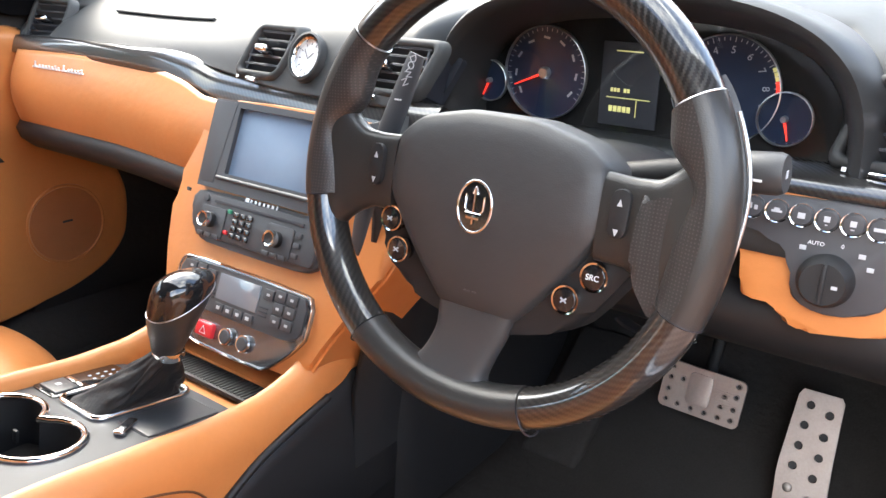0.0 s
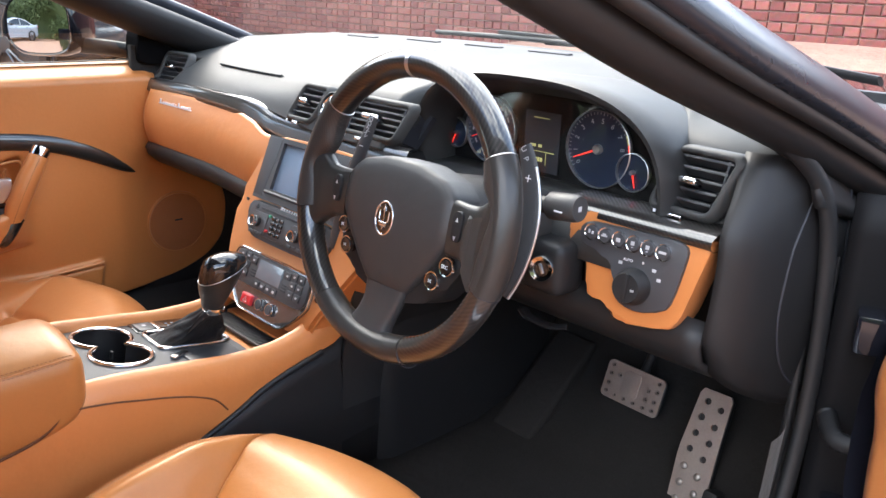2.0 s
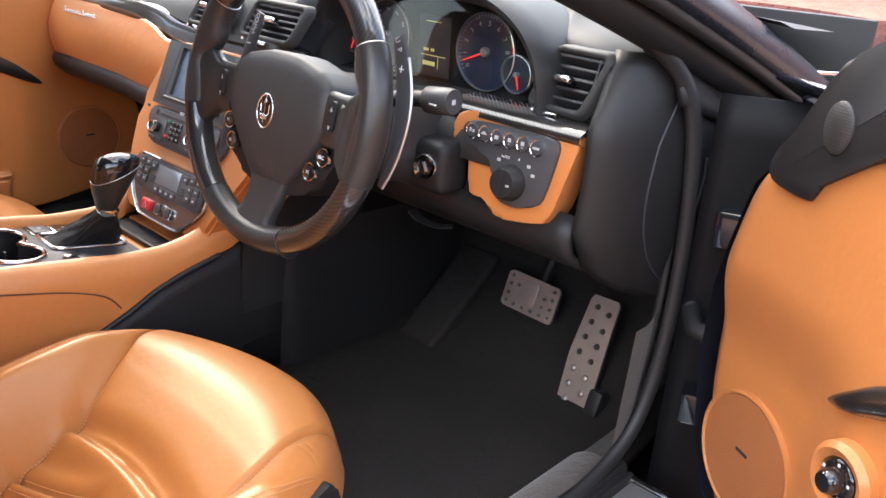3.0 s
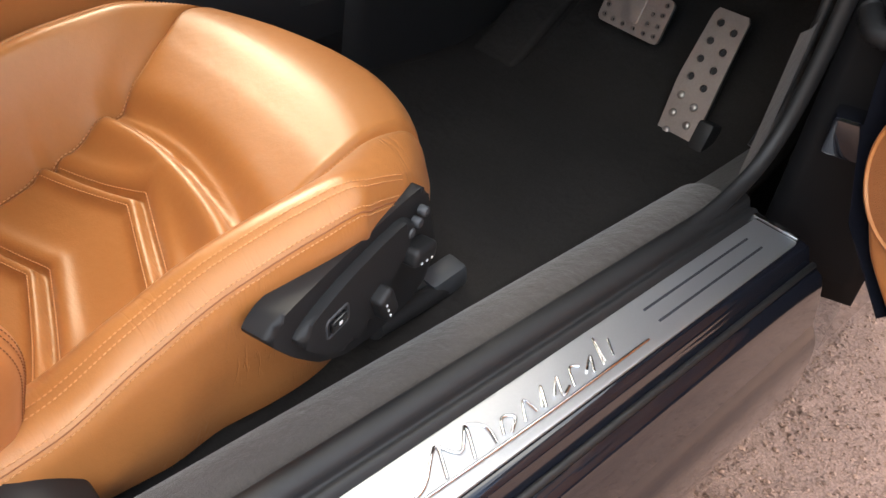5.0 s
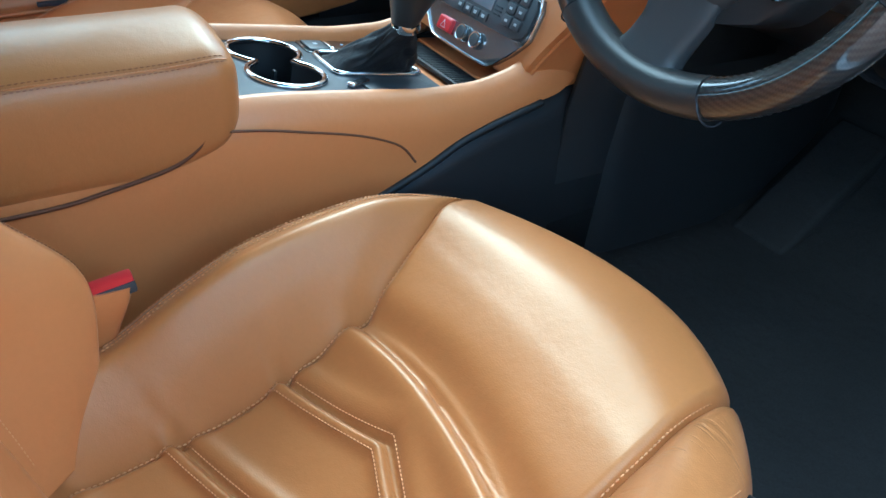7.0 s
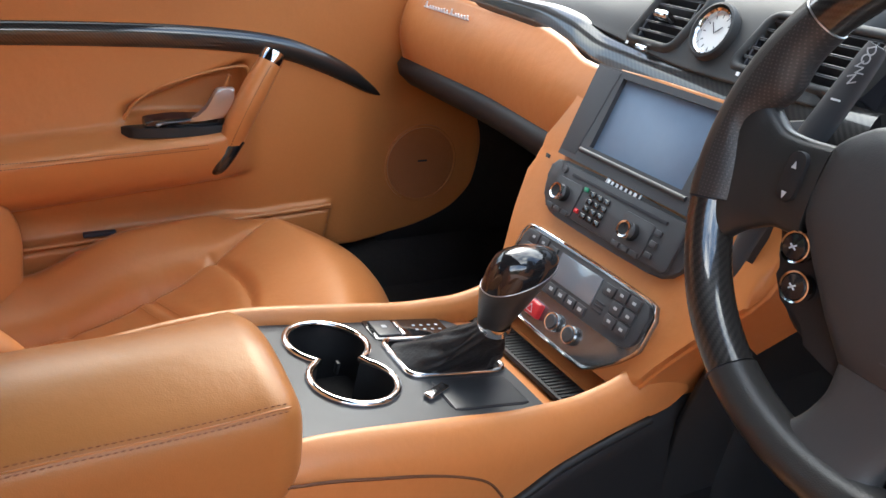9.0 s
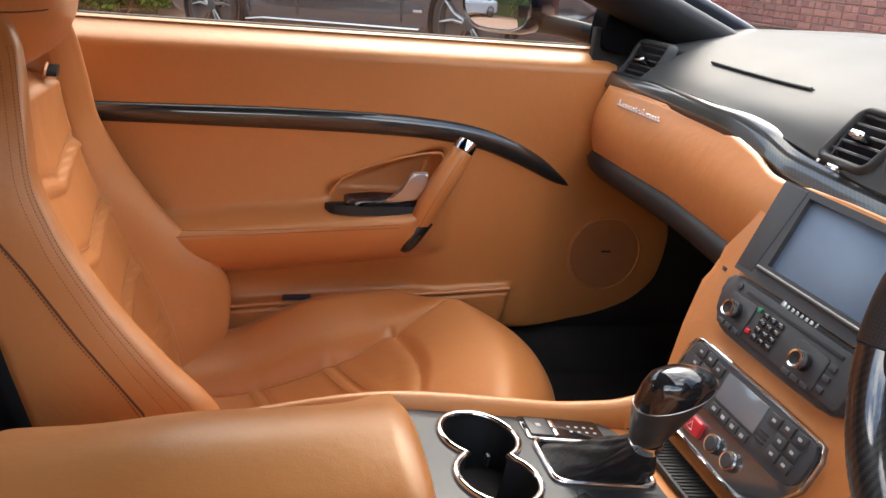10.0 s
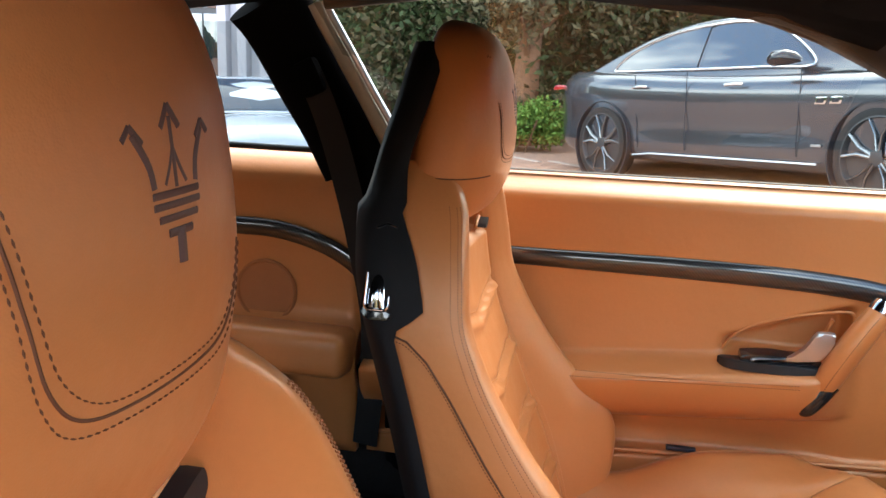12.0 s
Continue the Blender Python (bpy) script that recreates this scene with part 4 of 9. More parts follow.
def glove_y(x, z):
    t = (z - 0.70) / 0.13
    return 0.178 - 0.030 * float(smooth(-0.45, -0.12, x)) * (1 - 0.4 * t) - 0.018 * math.sin(math.pi * min(max(t, 0), 1)) - 0.012 * (1 - t) + 0.03 * float(smooth(-0.69, -0.745, x))


def strip_z(x):
    return float(pchip([-0.75, -0.5, -0.314, -0.226, -0.16, 0.0, 0.18], [0.834, 0.840, 0.840, 0.832, 0.818, 0.814, 0.814], x))


grow = []
for x in gxs:
    top = strip_z(x) - 0.008
    col = [(x, glove_y(x, z), z) for z in np.linspace(top, 0.712, 16)]
    y0 = glove_y(x, 0.712)
    col += [(x, y0 + 0.002, 0.706), (x, y0 + 0.008, 0.701), (x, y0 + 0.022, 0.698), (x, y0 + 0.06, 0.698)]
    grow.append(col)
surf("glove_box_lid", grow, TAN, dash, "tan leather glove box lid", thick=0.008)
srow = []
for x in np.linspace(-0.742, 0.20, 70):
    y0, zc, k = 0.176 + 0.012 * float(smooth(-0.2, -0.6, x)), strip_z(x), 1 + 0.5 * float(smooth(-0.40, -0.20, x))
    srow.append([(x, y0 + k * dy, zc + k * dz) for dy, dz in ((0.008, -0.0165), (-0.003, -0.0160), (-0.0075, -0.0145), (-0.0085, -0.012), (-0.0065, -0.004), (-0.0035, 0.004), (0.000, 0.0105), (0.003, 0.0135), (0.008, 0.0140))])
surf("carbon_strip", srow, CARBON, dash, "glossy carbon fibre strip")
srow = []
for x in np.linspace(0.47, 0.688, 24):
    y0, zc = 0.226 + 0.006 * (x - 0.5), 0.806
    srow.append([(x, y0 + dy, zc + dz) for dy, dz in ((0.010, -0.016), (-0.004, -0.015), (-0.013, -0.008), (-0.012, 0.0), (0.0, 0.006), (0.02, 0.009), (0.05, 0.010))])
surf("carbon_strip", srow, CARBON, dash, "glossy carbon fibre strip")
# dark underside, passenger knee board
surf("knee_board", [[(x, glove_y(x, 0.712) + dy, z) for dy, z in ((0.020, 0.700), (0.006, 0.700), (0.002, 0.694), (0.006, 0.682), (0.020, 0.670), (0.06, 0.652), (0.15, 0.62), (0.30, 0.55), (0.44, 0.48))] for x in np.linspace(-0.745, -0.13, 30)], BLACK, dash, thick=-0.01)
# script badge: plain bright strokes, the sky's reflection put into their pale colour
badge = thing("script_badge", (-0.523, 0.145, 0.803), "small chrome script badge on the glove panel", "badge")
for a, w, h in ((-0.676, 0.015, 0.018), (-0.660, 0.010, 0.008), (-0.648, 0.010, 0.009), (-0.636, 0.009, 0.008), (-0.624, 0.010, 0.009), (-0.612, 0.009, 0.008), (-0.600, 0.009, 0.012), (-0.588, 0.006, 0.009), (-0.568, 0.014, 0.017), (-0.552, 0.009, 0.008), (-0.541, 0.009, 0.009), (-0.529, 0.009, 0.008), (-0.517, 0.009, 0.009), (-0.505, 0.008, 0.012)):
    a, w, h = -0.548 + (a + 0.59) * 0.8, 0.95 * w, 0.55 * h
    zc = 0.806 + 0.006 * (a + 0.6)
    yb = glove_y(a, 0.81) - 0.0042
    tube("stroke", path_through([(a - w * 0.6, yb, zc), (a - w * 0.2, yb, zc + h * 0.15), (a + w * 0.05, yb, zc + h), (a - w * 0.05, yb, zc + h * 0.5), (a, yb, zc), (a + w * 0.4, yb, zc + h * 0.1)], 12), 0.0017, BADGE, badge, n=5)


def vent(name, m, w, h, skew, n_slats, parent, knob=True, wheel=True):
    """An air vent: a skewed frame, a dark box, slats and a chrome tab."""
    v = thing(name, m.translation, "black plastic air vent with angled slats and a chrome tab", "air vent", group="dashboard air vents")

    def sk(x, y):
        return x + skew * y, y
    rows = []
    for d, z in ((0.000, -0.030), (0.000, -0.002), (0.003, 0.0015), (0.009, 0.0030), (0.016, 0.0020), (0.023, -0.003), (0.028, -0.012)):
        rows.append([tuple(m @ Vector((x + skew * y, y, z))) for x, y in rounded(w + d, h + d * 0.9, 0.006 + d / 2.2, 5)])
    surf("frame", rows, DASH, v, closed=True)
    prism("box", [sk(*p) for p in rounded(w + 0.012, h + 0.012, 0.006, 3)], -0.055, -0.045, m, DARK_INK, v)
    for s in (-1, 1):
        rbox("cheek", (0.003, h, 0.045), on(m, s * w / 2, 0, -0.024), DARK_INK, v, bevel=0.0008)
    for k in range(n_slats):
        y = -h / 2 + h * (k + 0.5) / n_slats
        bm = bmesh.new()
        bmesh.ops.create_cube(bm, size=1.0)
        bmesh.ops.scale(bm, vec=(w * 0.985, 0.0032, 0.020), verts=bm.verts)
        bmesh.ops.bevel(bm, geom=bm.edges[:], offset=0.0012, segments=2, affect="EDGES")
        bmesh.ops.transform(bm, matrix=m @ Matrix.Translation((skew * y, y, -0.010)) @ Matrix.Rotation(radians(-24), 4, "X"), verts=bm.verts)
        part("slat", bm, KEYBLACK, v)
    if knob:
        rbox("tab", (w * 0.34, 0.009, 0.020), on(m, -0.004, 0.0, 0.002), CHROME, v, "chrome tab", bevel=0.004, seg=3)
    if wheel:
        rbox("thumb_wheel", (w * 0.30, 0.006, 0.008), on(m, sk(0.004, -h / 2 - 0.0135)[0], -h / 2 - 0.0135, 0.003), CHROME, v, "chrome thumb wheel", bevel=0.0025)
        rbox("mark", (0.004, 0.004, 0.001), on(m, sk(-w * 0.36, -h / 2 - 0.012)[0], -h / 2 - 0.012, 0.0045), WHITE_INK, v, bevel=0.0003)
    return v


VR, VP, VL, VC = (v[0] for v in VENTS)
vent("air_vent", VR, 0.076, 0.066, 0.28, 5, dash)
vent("air_vent", VP, 0.084, 0.060, 0.10, 5, dash)
vent("air_vent", VL, 0.064, 0.054, 0.35, 5, dash)
vent("air_vent", VC, 0.122, 0.050, 0.35, 5, dash)
# clock
clock = thing("clock", (-0.004, 0.185, 0.872), "small oval analogue clock with ivory face and chrome rim", "clock")
CK = basis((-0.004, 0.185, 0.868), (1, 0.02, 0), (0, 0.45, 1)) @ Matrix.Diagonal((0.72, 0.86, 1, 1))
lathe("bezel", [(0.029, -0.02), (0.036, 0.001), (0.035, 0.010), (0.032, 0.011), (0.030, 0.004)], CK, DASH, clock, "dark grey hooded bezel", n=36)
lathe("rim", [(0.029, -0.02), (0.031, 0.004), (0.029, 0.008), (0.026, 0.006), (0.025, 0.001)], CK, CHROME, clock)
lathe("face", [(0.0255, -0.004), (0.0255, 0.001), (0.0, 0.001)], CK, IVORY, clock)
for a in range(12):
    q = radians(30 * a)
    rbox("mark", (0.0012, 0.0045, 0.0004), on(CK, 0.021 * math.sin(q), 0.021 * math.cos(q), 0.0013, -30 * a), DARK_INK, clock, bevel=0.0001)
rbox("hour_hand", (0.0014, 0.012, 0.0006), on(CK, 0.004, 0.004, 0.002, -50), DARK_INK, clock, bevel=0.0002)
rbox("minute_hand", (0.0012, 0.018, 0.0006), on(CK, -0.006, 0.005, 0.0025, 40), DARK_INK, clock, bevel=0.0002)

# instrument hood and cluster
cluster = thing("instrument_cluster", (0.365, 0.29, 0.86), "instrument cluster with two dark blue dials under an arched hood", "instrument cluster")
hood_rows = []
HC = 0.380


def arch(a, hw, h, zb):
    """A point on the hood's arch: a runs from 0 (left foot) to 1 (right foot)."""
    q = math.pi * (1 - a)
    c, s = math.cos(q), math.sin(q)
    return HC + hw * math.copysign(abs(c) ** 0.75, c), zb + h * abs(s) ** 0.62


# sections from the cluster's face out to the brow and back over the top into the dash
for y_off, hw, h, zb in ((0.300, 0.200, 0.124, 0.806), (0.285, 0.200, 0.126, 0.806), (0.255, 0.203, 0.134, 0.806), (0.228, 0.212, 0.144, 0.806), (0.216, 0.219, 0.150, 0.806),
                         (0.214, 0.225, 0.156, 0.806), (0.222, 0.230, 0.160, 0.806), (0.25, 0.238, 0.161, 0.804), (0.30, 0.237, 0.159, 0.804), (0.36, 0.232, 0.153, 0.804), (0.43, 0.224, 0.146, 0.804), (0.52, 0.21, 0.138, 0.804)):
    row = []
    for a in np.linspace(0, 1, 48):
        x, z = arch(a, hw, h, zb)
        lean = 0.030 * (1 - (z - zb) / h) if y_off < 0.3 else 0
        row.append((x, y_off + lean * 0.8, z))
    hood_rows.append(row)
surf("hood", hood_rows, HOOD, cluster)
prism("cluster_face", [(x - HC, z) for x, z in (arch(a, 0.205, 0.135, 0.795) for a in np.linspace(0, 1, 40))], 0, 0.004, basis((HC, 0.302, 0), (1, 0, 0), (0, 0, 1)), SHELL, cluster, "matt black face")
surf("lower_shelf", [[(x, y, z) for y, z in ((0.30, 0.805), (0.26, 0.800), (0.23, 0.790), (0.215, 0.775), (0.21, 0.74))] for x in np.linspace(0.16, 0.60, 14)], DASH, cluster, thick=-0.006)
CL = basis((0, 0.297, 0), (1, 0, 0), (0, 0, 1))


def dial(name, x, z, r, numbers, start, step, needle, label):
    d = thing(name, (x, 0.297, z), label, "gauge", group="instrument dials")
    m = on(CL, x, z, 0.0 if r > 0.04 else 0.0025)
    lathe("ring", [(r, 0), (r + 0.0002, 0.006), (r - 0.0008, 0.0066), (r - 0.0012, 0.002)], m, SATIN, d, "bright rim", n=48)
    lathe("face", [(r - 0.001, -0.001), (r - 0.001, 0.002), (0, 0.002)], m, DIAL, d, n=48)
    for k, t in enumerate(numbers):
        q = radians(start - step * k)
        if t == "-":
            rbox("mark", (r * 0.05, r * 0.15, 0.0004), on(m, r * 0.74 * math.cos(q), r * 0.74 * math.sin(q), 0.0024, start - step * k - 90 + 80), GREY_INK, d, bevel=0.0001)
        elif t:
            words("numeral", t, r * 0.185, on(m, r * 0.72 * math.cos(q), r * 0.72 * math.sin(q), 0.0022, start - step * k - 90 if r > 0.04 else 0), GREY_INK, d)
        for j in range(4 if r > 0.04 else 3):
            qq = radians(start - step * (k + j / 4))
            if k < len(numbers) - 1 or j == 0:
                rbox("tick", (r * 0.10 if j == 0 else r * 0.06, r * 0.014, 0.0004), on(m, r * 0.91 * math.cos(qq), r * 0.91 * math.sin(qq), 0.0024, start - step * (k + j / 4)), GREY_INK, d, bevel=0.0001)
    q = radians(needle)
    tube("needle", [on(m, -0.1 * r * math.cos(q), -0.1 * r * math.sin(q), 0.005).translation, on(m, 0.80 * r * math.cos(q), 0.80 * r * math.sin(q), 0.005).translation], [0.0016, 0.0006], NEEDLE, d, "red needle", n=6)
    lathe("hub", [(r * 0.13, 0.002), (r * 0.13, 0.007), (r * 0.10, 0.009), (0, 0.009)], m, SATIN, d, "bright hub", n=20)
    return d


tach = dial("tachometer", 0.463, 0.868, 0.054, list("0123456789"), 215, 26, 203, "dark blue tachometer with white numerals and red needle")
for k in range(9):
    q = radians(215 - 26 * (7.2 + 0.2 * k))
    rbox("red_band", (0.004, 0.004, 0.0004), on(CL, 0.463 + 0.0505 * math.cos(q), 0.868 + 0.0505 * math.sin(q), 0.0026, math.degrees(q)), NEEDLE if k > 2 else AMBER, tach, bevel=0.0001)
dial("speedometer", 0.260, 0.866, 0.052, ["-"] * 9, 215, 31, 203, "dark blue speedometer with red needle")
dial("fuel_gauge", 0.524, 0.847, 0.026, ["", "", "", ""], 60, 55, -75, "small dark blue fuel gauge with red needle")
dial("temperature_gauge", 0.188, 0.851, 0.024, ["", "", "", ""], 230, 55, 245, "small dark blue temperature gauge with red needle")
disp = thing("trip_display", (0.362, 0.297, 0.86), "black trip display with small amber characters", "display")
rbox("screen", (0.066, 0.088, 0.002), on(CL, 0.362, 0.862, 0.002), DARK_INK, disp, bevel=0.0008)
rbox("line", (0.030, 0.0012, 0.0004), on(CL, 0.360, 0.897, 0.0034), AMBER, disp, bevel=0.0001)
rbox("line", (0.050, 0.0010, 0.0004), on(CL, 0.362, 0.848, 0.0034), AMBER, disp, bevel=0.0001)
rbox("line", (0.0008, 0.018, 0.0004), on(CL, 0.372, 0.838, 0.0034), AMBER, disp, bevel=0.0001)
for k in range(5):
    rbox("character", (0.0042, 0.0062, 0.0004), on(CL, 0.343 + 0.0052 * k, 0.836, 0.0034), AMBER, disp, bevel=0.0003)
for k in (0, 1, 2, 4, 5):
    rbox("character", (0.0030, 0.0042, 0.0004), on(CL, 0.343 + 0.0038 * k, 0.856, 0.0034), AMBER, disp, bevel=0.0003)
cover = surf("cluster_lens", [[(HC + u * 0.205, 0.268 + 0.02 * v, 0.806 + 0.125 * v * (1 - 0.12 * u * u)) for v in np.linspace(0, 1, 5)] for u in np.linspace(-0.98, 0.98, 12)], PANE, cluster)
cover.visible_shadow = False

# lamp switch panel on the driver's side
lamp = thing("switch_panel", (0.59, 0.2, 0.74), "tan leather panel with black button cluster and rotary lamp switch", "switch panel")
LP = basis((0.60, 0.206, 0.745), (1, 0.045, 0.0), (0, 0.12, 1))
tan_out = [(-0.094, 0.062), (-0.108, 0.048), (-0.110, 0.028), (-0.102, 0.012), (-0.077, 0.010), (-0.070, -0.048), (-0.034, -0.048), (-0.030, -0.062), (-0.009, -0.068), (0.055, -0.058), (0.066, -0.037), (0.087, 0.050), (0.081, 0.062)]
prism("tan_surround", soften(tan_out, 0.10, 2), -0.05, -0.004, LP, TAN, lamp, bevel=0.004, seg=3)
blk = [(-0.079, 0.051), (-0.090, 0.040), (-0.086, 0.020), (-0.049, 0.014), (-0.030, -0.004), (-0.027, -0.038), (0.005, -0.049), (0.051, -0.036), (0.064, 0.044), (0.052, 0.053)]
prism("black_plate", soften(blk, 0.16, 2), -0.006, 0.002, LP, KEYBLACK, lamp, bevel=0.003)
for k in range(6):
    m = on(LP, -0.069 + 0.0205 * k, 0.0375 - 0.0004 * k, 0.002)
    b = lathe("button", [(0.0092, -0.002), (0.0092, 0.004), (0.008, 0.006), (0, 0.0064)], m, KEYBLACK, lamp, n=24)
    lathe("ring", [(0.0092, -0.001), (0.0107, 0.002), (0.0104, 0.005), (0.0094, 0.0045)], m, CHROME, b, "chrome ring", n=28)
    for dx, dy, w, h in (((-0.002, 0.001, 0.003, 0.005), (0.003, 0, 0.003, 0.004)), ((0, 0, 0.009, 0.002), (0, 0.002, 0.005, 0.002)), ((0, 0, 0.006, 0.005),), ((0, 0.001, 0.005, 0.005), (0, -0.004, 0.002, 0.001)), ((0, 0.001, 0.005, 0.005), (0, -0.004, 0.003, 0.001)), ((0, 0, 0.010, 0.003),))[k]:
        rbox("symbol", (w, h, 0.0004), on(m, dx, dy, 0.0066), GREY_INK, b, bevel=0.0001)
m = on(LP, 0.000, -0.016, 0.002)
kn = lathe("rotary_knob", [(0.0235, -0.002), (0.0235, 0.004), (0.021, 0.007), (0.0195, 0.018), (0.018, 0.020), (0, 0.020)], m, BLACK, lamp, n=36)
rbox("grip", (0.0040, 0.036, 0.004), on(m, 0, 0, 0.020), BLACK, kn, bevel=0.0015)
rbox("symbol", (0.005, 0.003, 0.0004), on(m, 0.010, -0.001, 0.0204), GREY_INK, kn, bevel=0.0001)
words("lettering", "AUTO", 0.0048, on(LP, -0.013, 0.0145, 0.0022), WHITE_INK, lamp)
words("lettering", "0", 0.0048, on(LP, 0.008, 0.0155, 0.0022), WHITE_INK, lamp)
for dx, dy in ((-0.023, 0.009), (0.024, 0.010), (0.032, 0.000)):
    rbox("symbol", (0.0055, 0.0040, 0.0004), on(LP, dx, dy, 0.0024), GREY_INK, lamp, bevel=0.0002)
# lower dash, end cap and knee panel in black
lower = thing("lower_dash", (0.5, 0.3, 0.6), "black plastic lower dashboard and curved end cap", "dash panel")
cap_rows = []


def cap_point(u, t, lift=0.0):
    """The dash's rounded end: u runs from the switch panel back to the door seal, t from top to bottom."""
    z = 0.905 - 0.27 * t - 0.095 * u * t
    y = 0.218 + 0.055 * max(0.0, 1 - 3 * t) * (1 - u) + 0.195 * (1 - math.cos(math.pi / 2 * u)) + 0.02 * u + 0.03 * float(smooth(0.8, 1.0, t))
    return (0.684 + 0.064 * math.sin(math.pi / 2 * u) ** 0.9 + 0.012 * math.sin(math.pi * t) + lift, y - lift, z)


for t in np.linspace(0, 1, 18):
    cap_rows.append([cap_point(u, t) for u in np.linspace(0, 1, 16)])
surf("end_cap", cap_rows, BLACK, lower, thick=-0.01)
lid_o = path_through([(0.62, 0.22, 0), (0.72, 0.10, 0), (0.88, 0.06, 0), (0.97, 0.12, 0), (0.98, 0.5, 0), (0.96, 0.88, 0), (0.84, 0.94, 0), (0.64, 0.80, 0), (0.54, 0.62, 0), (0.55, 0.40, 0)], 60, True)
tube("fuse_lid_gap", [cap_point(p.x, p.y, 0.0002) for p in lid_o], 0.0018, DARK_INK, lower, "dark lid gap", closed=True, n=6)
tube("finger_notch", [cap_point(u, t, 0.0012) for u, t in ((0.93, 0.38), (0.935, 0.46), (0.92, 0.54), (0.88, 0.60), (0.82, 0.63))], 0.0026, KEYBLACK, lower, n=8)
surf("knee_panel", [[(x, y, z) for y, z in ((0.236, 0.700), (0.224, 0.672), (0.232, 0.652), (0.26, 0.632), (0.33, 0.60), (0.44, 0.58), (0.55, 0.56))] for x in np.linspace(0.14, 0.69, 22)], BLACK, lower, thick=-0.01)
surf("column_recess", [[(x, y, z) for y, z in ((0.25, 0.80), (0.25, 0.74), (0.25, 0.70), (0.24, 0.66))] for x in np.linspace(0.15, 0.56, 10)], BLACK, lower, thick=-0.01)
surf("side_fill", [[(x, y, z) for y in (0.10, 0.2, 0.3, 0.45)] for x, z in ((0.155, 0.82), (0.17, 0.72), (0.16, 0.60), (0.135, 0.50), (0.13, 0.40), (0.125, 0.26))], BLACK, lower, thick=0.008)
surf("side_fill", [[(x, y, z) for y in (0.10, 0.2, 0.3, 0.45)] for x, z in ((-0.15, 0.70), (-0.16, 0.60), (-0.135, 0.50), (-0.13, 0.40), (-0.125, 0.26))], BLACK, lower, thick=0.008)
tube("release_handle", path_through([(0.41, 0.222, 0.632), (0.43, 0.214, 0.628), (0.47, 0.213, 0.628), (0.49, 0.222, 0.632)], 12), 0.006, PIANO, lower, n=10, flat=(1.5, 0.6), up=(0, 0, 1))

# ---- centre stack ----
stack = thing("centre_stack", (0, 0.08, 0.55), "tan leather centre stack surround", "centre console")
ST = basis((0, 0.142, 0.803), (1, 0, 0), (0, 0.42, 1))
so = [(-0.136, 0.012), (-0.150, -0.05), (-0.176, -0.112), (-0.162, -0.19), (-0.142, -0.25), (-0.138, -0.29), (0.118, -0.29), (0.134, -0.25), (0.162, -0.20), (0.205, -0.13), (0.180, -0.04), (0.155, 0.012)]
prism("tan_surround", soften(so, 0.15, 2), -0.10, -0.003, ST, TAN, stack, bevel=0.014, seg=4)
tube("edge_piping", [on(ST, x, y, -0.014).translation for x, y in soften(so, 0.15, 2)], 0.003, TAN, stack, closed=True, n=8)
screen = thing("navigation_screen", (0, 0.12, 0.765), "grey framed colour screen switched off, reflected sky painted on in blue", "screen")
scr_out = [(-0.122, 0.008), (-0.119, -0.104), (0.119, -0.104), (0.122, 0.008)]
plate("bezel", scr_out, [[(-0.074, 0.0), (-0.074, -0.083), (0.074, -0.083), (0.074, 0.0)][::-1]], -0.004, 0.009, ST, KEYBLACK, screen)
rbox("glass", (0.152, 0.087, 0.004), on(ST, 0, -0.0415, 0.0008), SKY_SCREEN, screen, bevel=0.001)
tube("lower_lip", [on(ST, x, -0.0895, 0.010).translation for x in (-0.085, 0.085)], 0.003, PANEL, screen, n=8)
for s in (-1, 1):
    prism("cheek", [(s * 0.120, 0.006), (s * 0.118, -0.098), (s * 0.090, -0.098), (s * 0.080, 0.006)][::s], 0.002, 0.010, ST, KEYBLACK, screen, bevel=0.002)
radio = thing("radio", (0, 0.09, 0.68), "charcoal car radio with keypad, disc slot and two chrome knobs", "radio")
ro = [(-0.128, -0.106), (-0.122, -0.145), (-0.100, -0.172), (0.100, -0.172), (0.122, -0.145), (0.128, -0.106)]
prism("fascia", soften(ro, 0.14, 2), -0.004, 0.004, ST, KEYBLACK, radio, bevel=0.003)
prism("face", rounded(0.206, 0.054, 0.007, 4, 0, -0.137), 0.003, 0.008, ST, KEYBLACK, radio, bevel=0.002)
rbox("disc_slot", (0.156, 0.004, 0.002), on(ST, 0.0, -0.1185, 0.0085), DARK_INK, radio, "dark disc slot", bevel=0.0005)
for k, w in enumerate((0.012, 0.007, 0.007, 0.007, 0.006, 0.007, 0.008, 0.004)):
    rbox("name_stroke", (w * 0.6, 0.008 if k in (0, 7) else 0.0055, 0.0008), on(ST, -0.027 + 0.0075 * k, -0.1085, 0.0046, -12), SATIN, radio, bevel=0.0003)
rbox("name_underline", (0.060, 0.0014, 0.0008), on(ST, 0, -0.1135, 0.0046), SATIN, radio, bevel=0.0003)
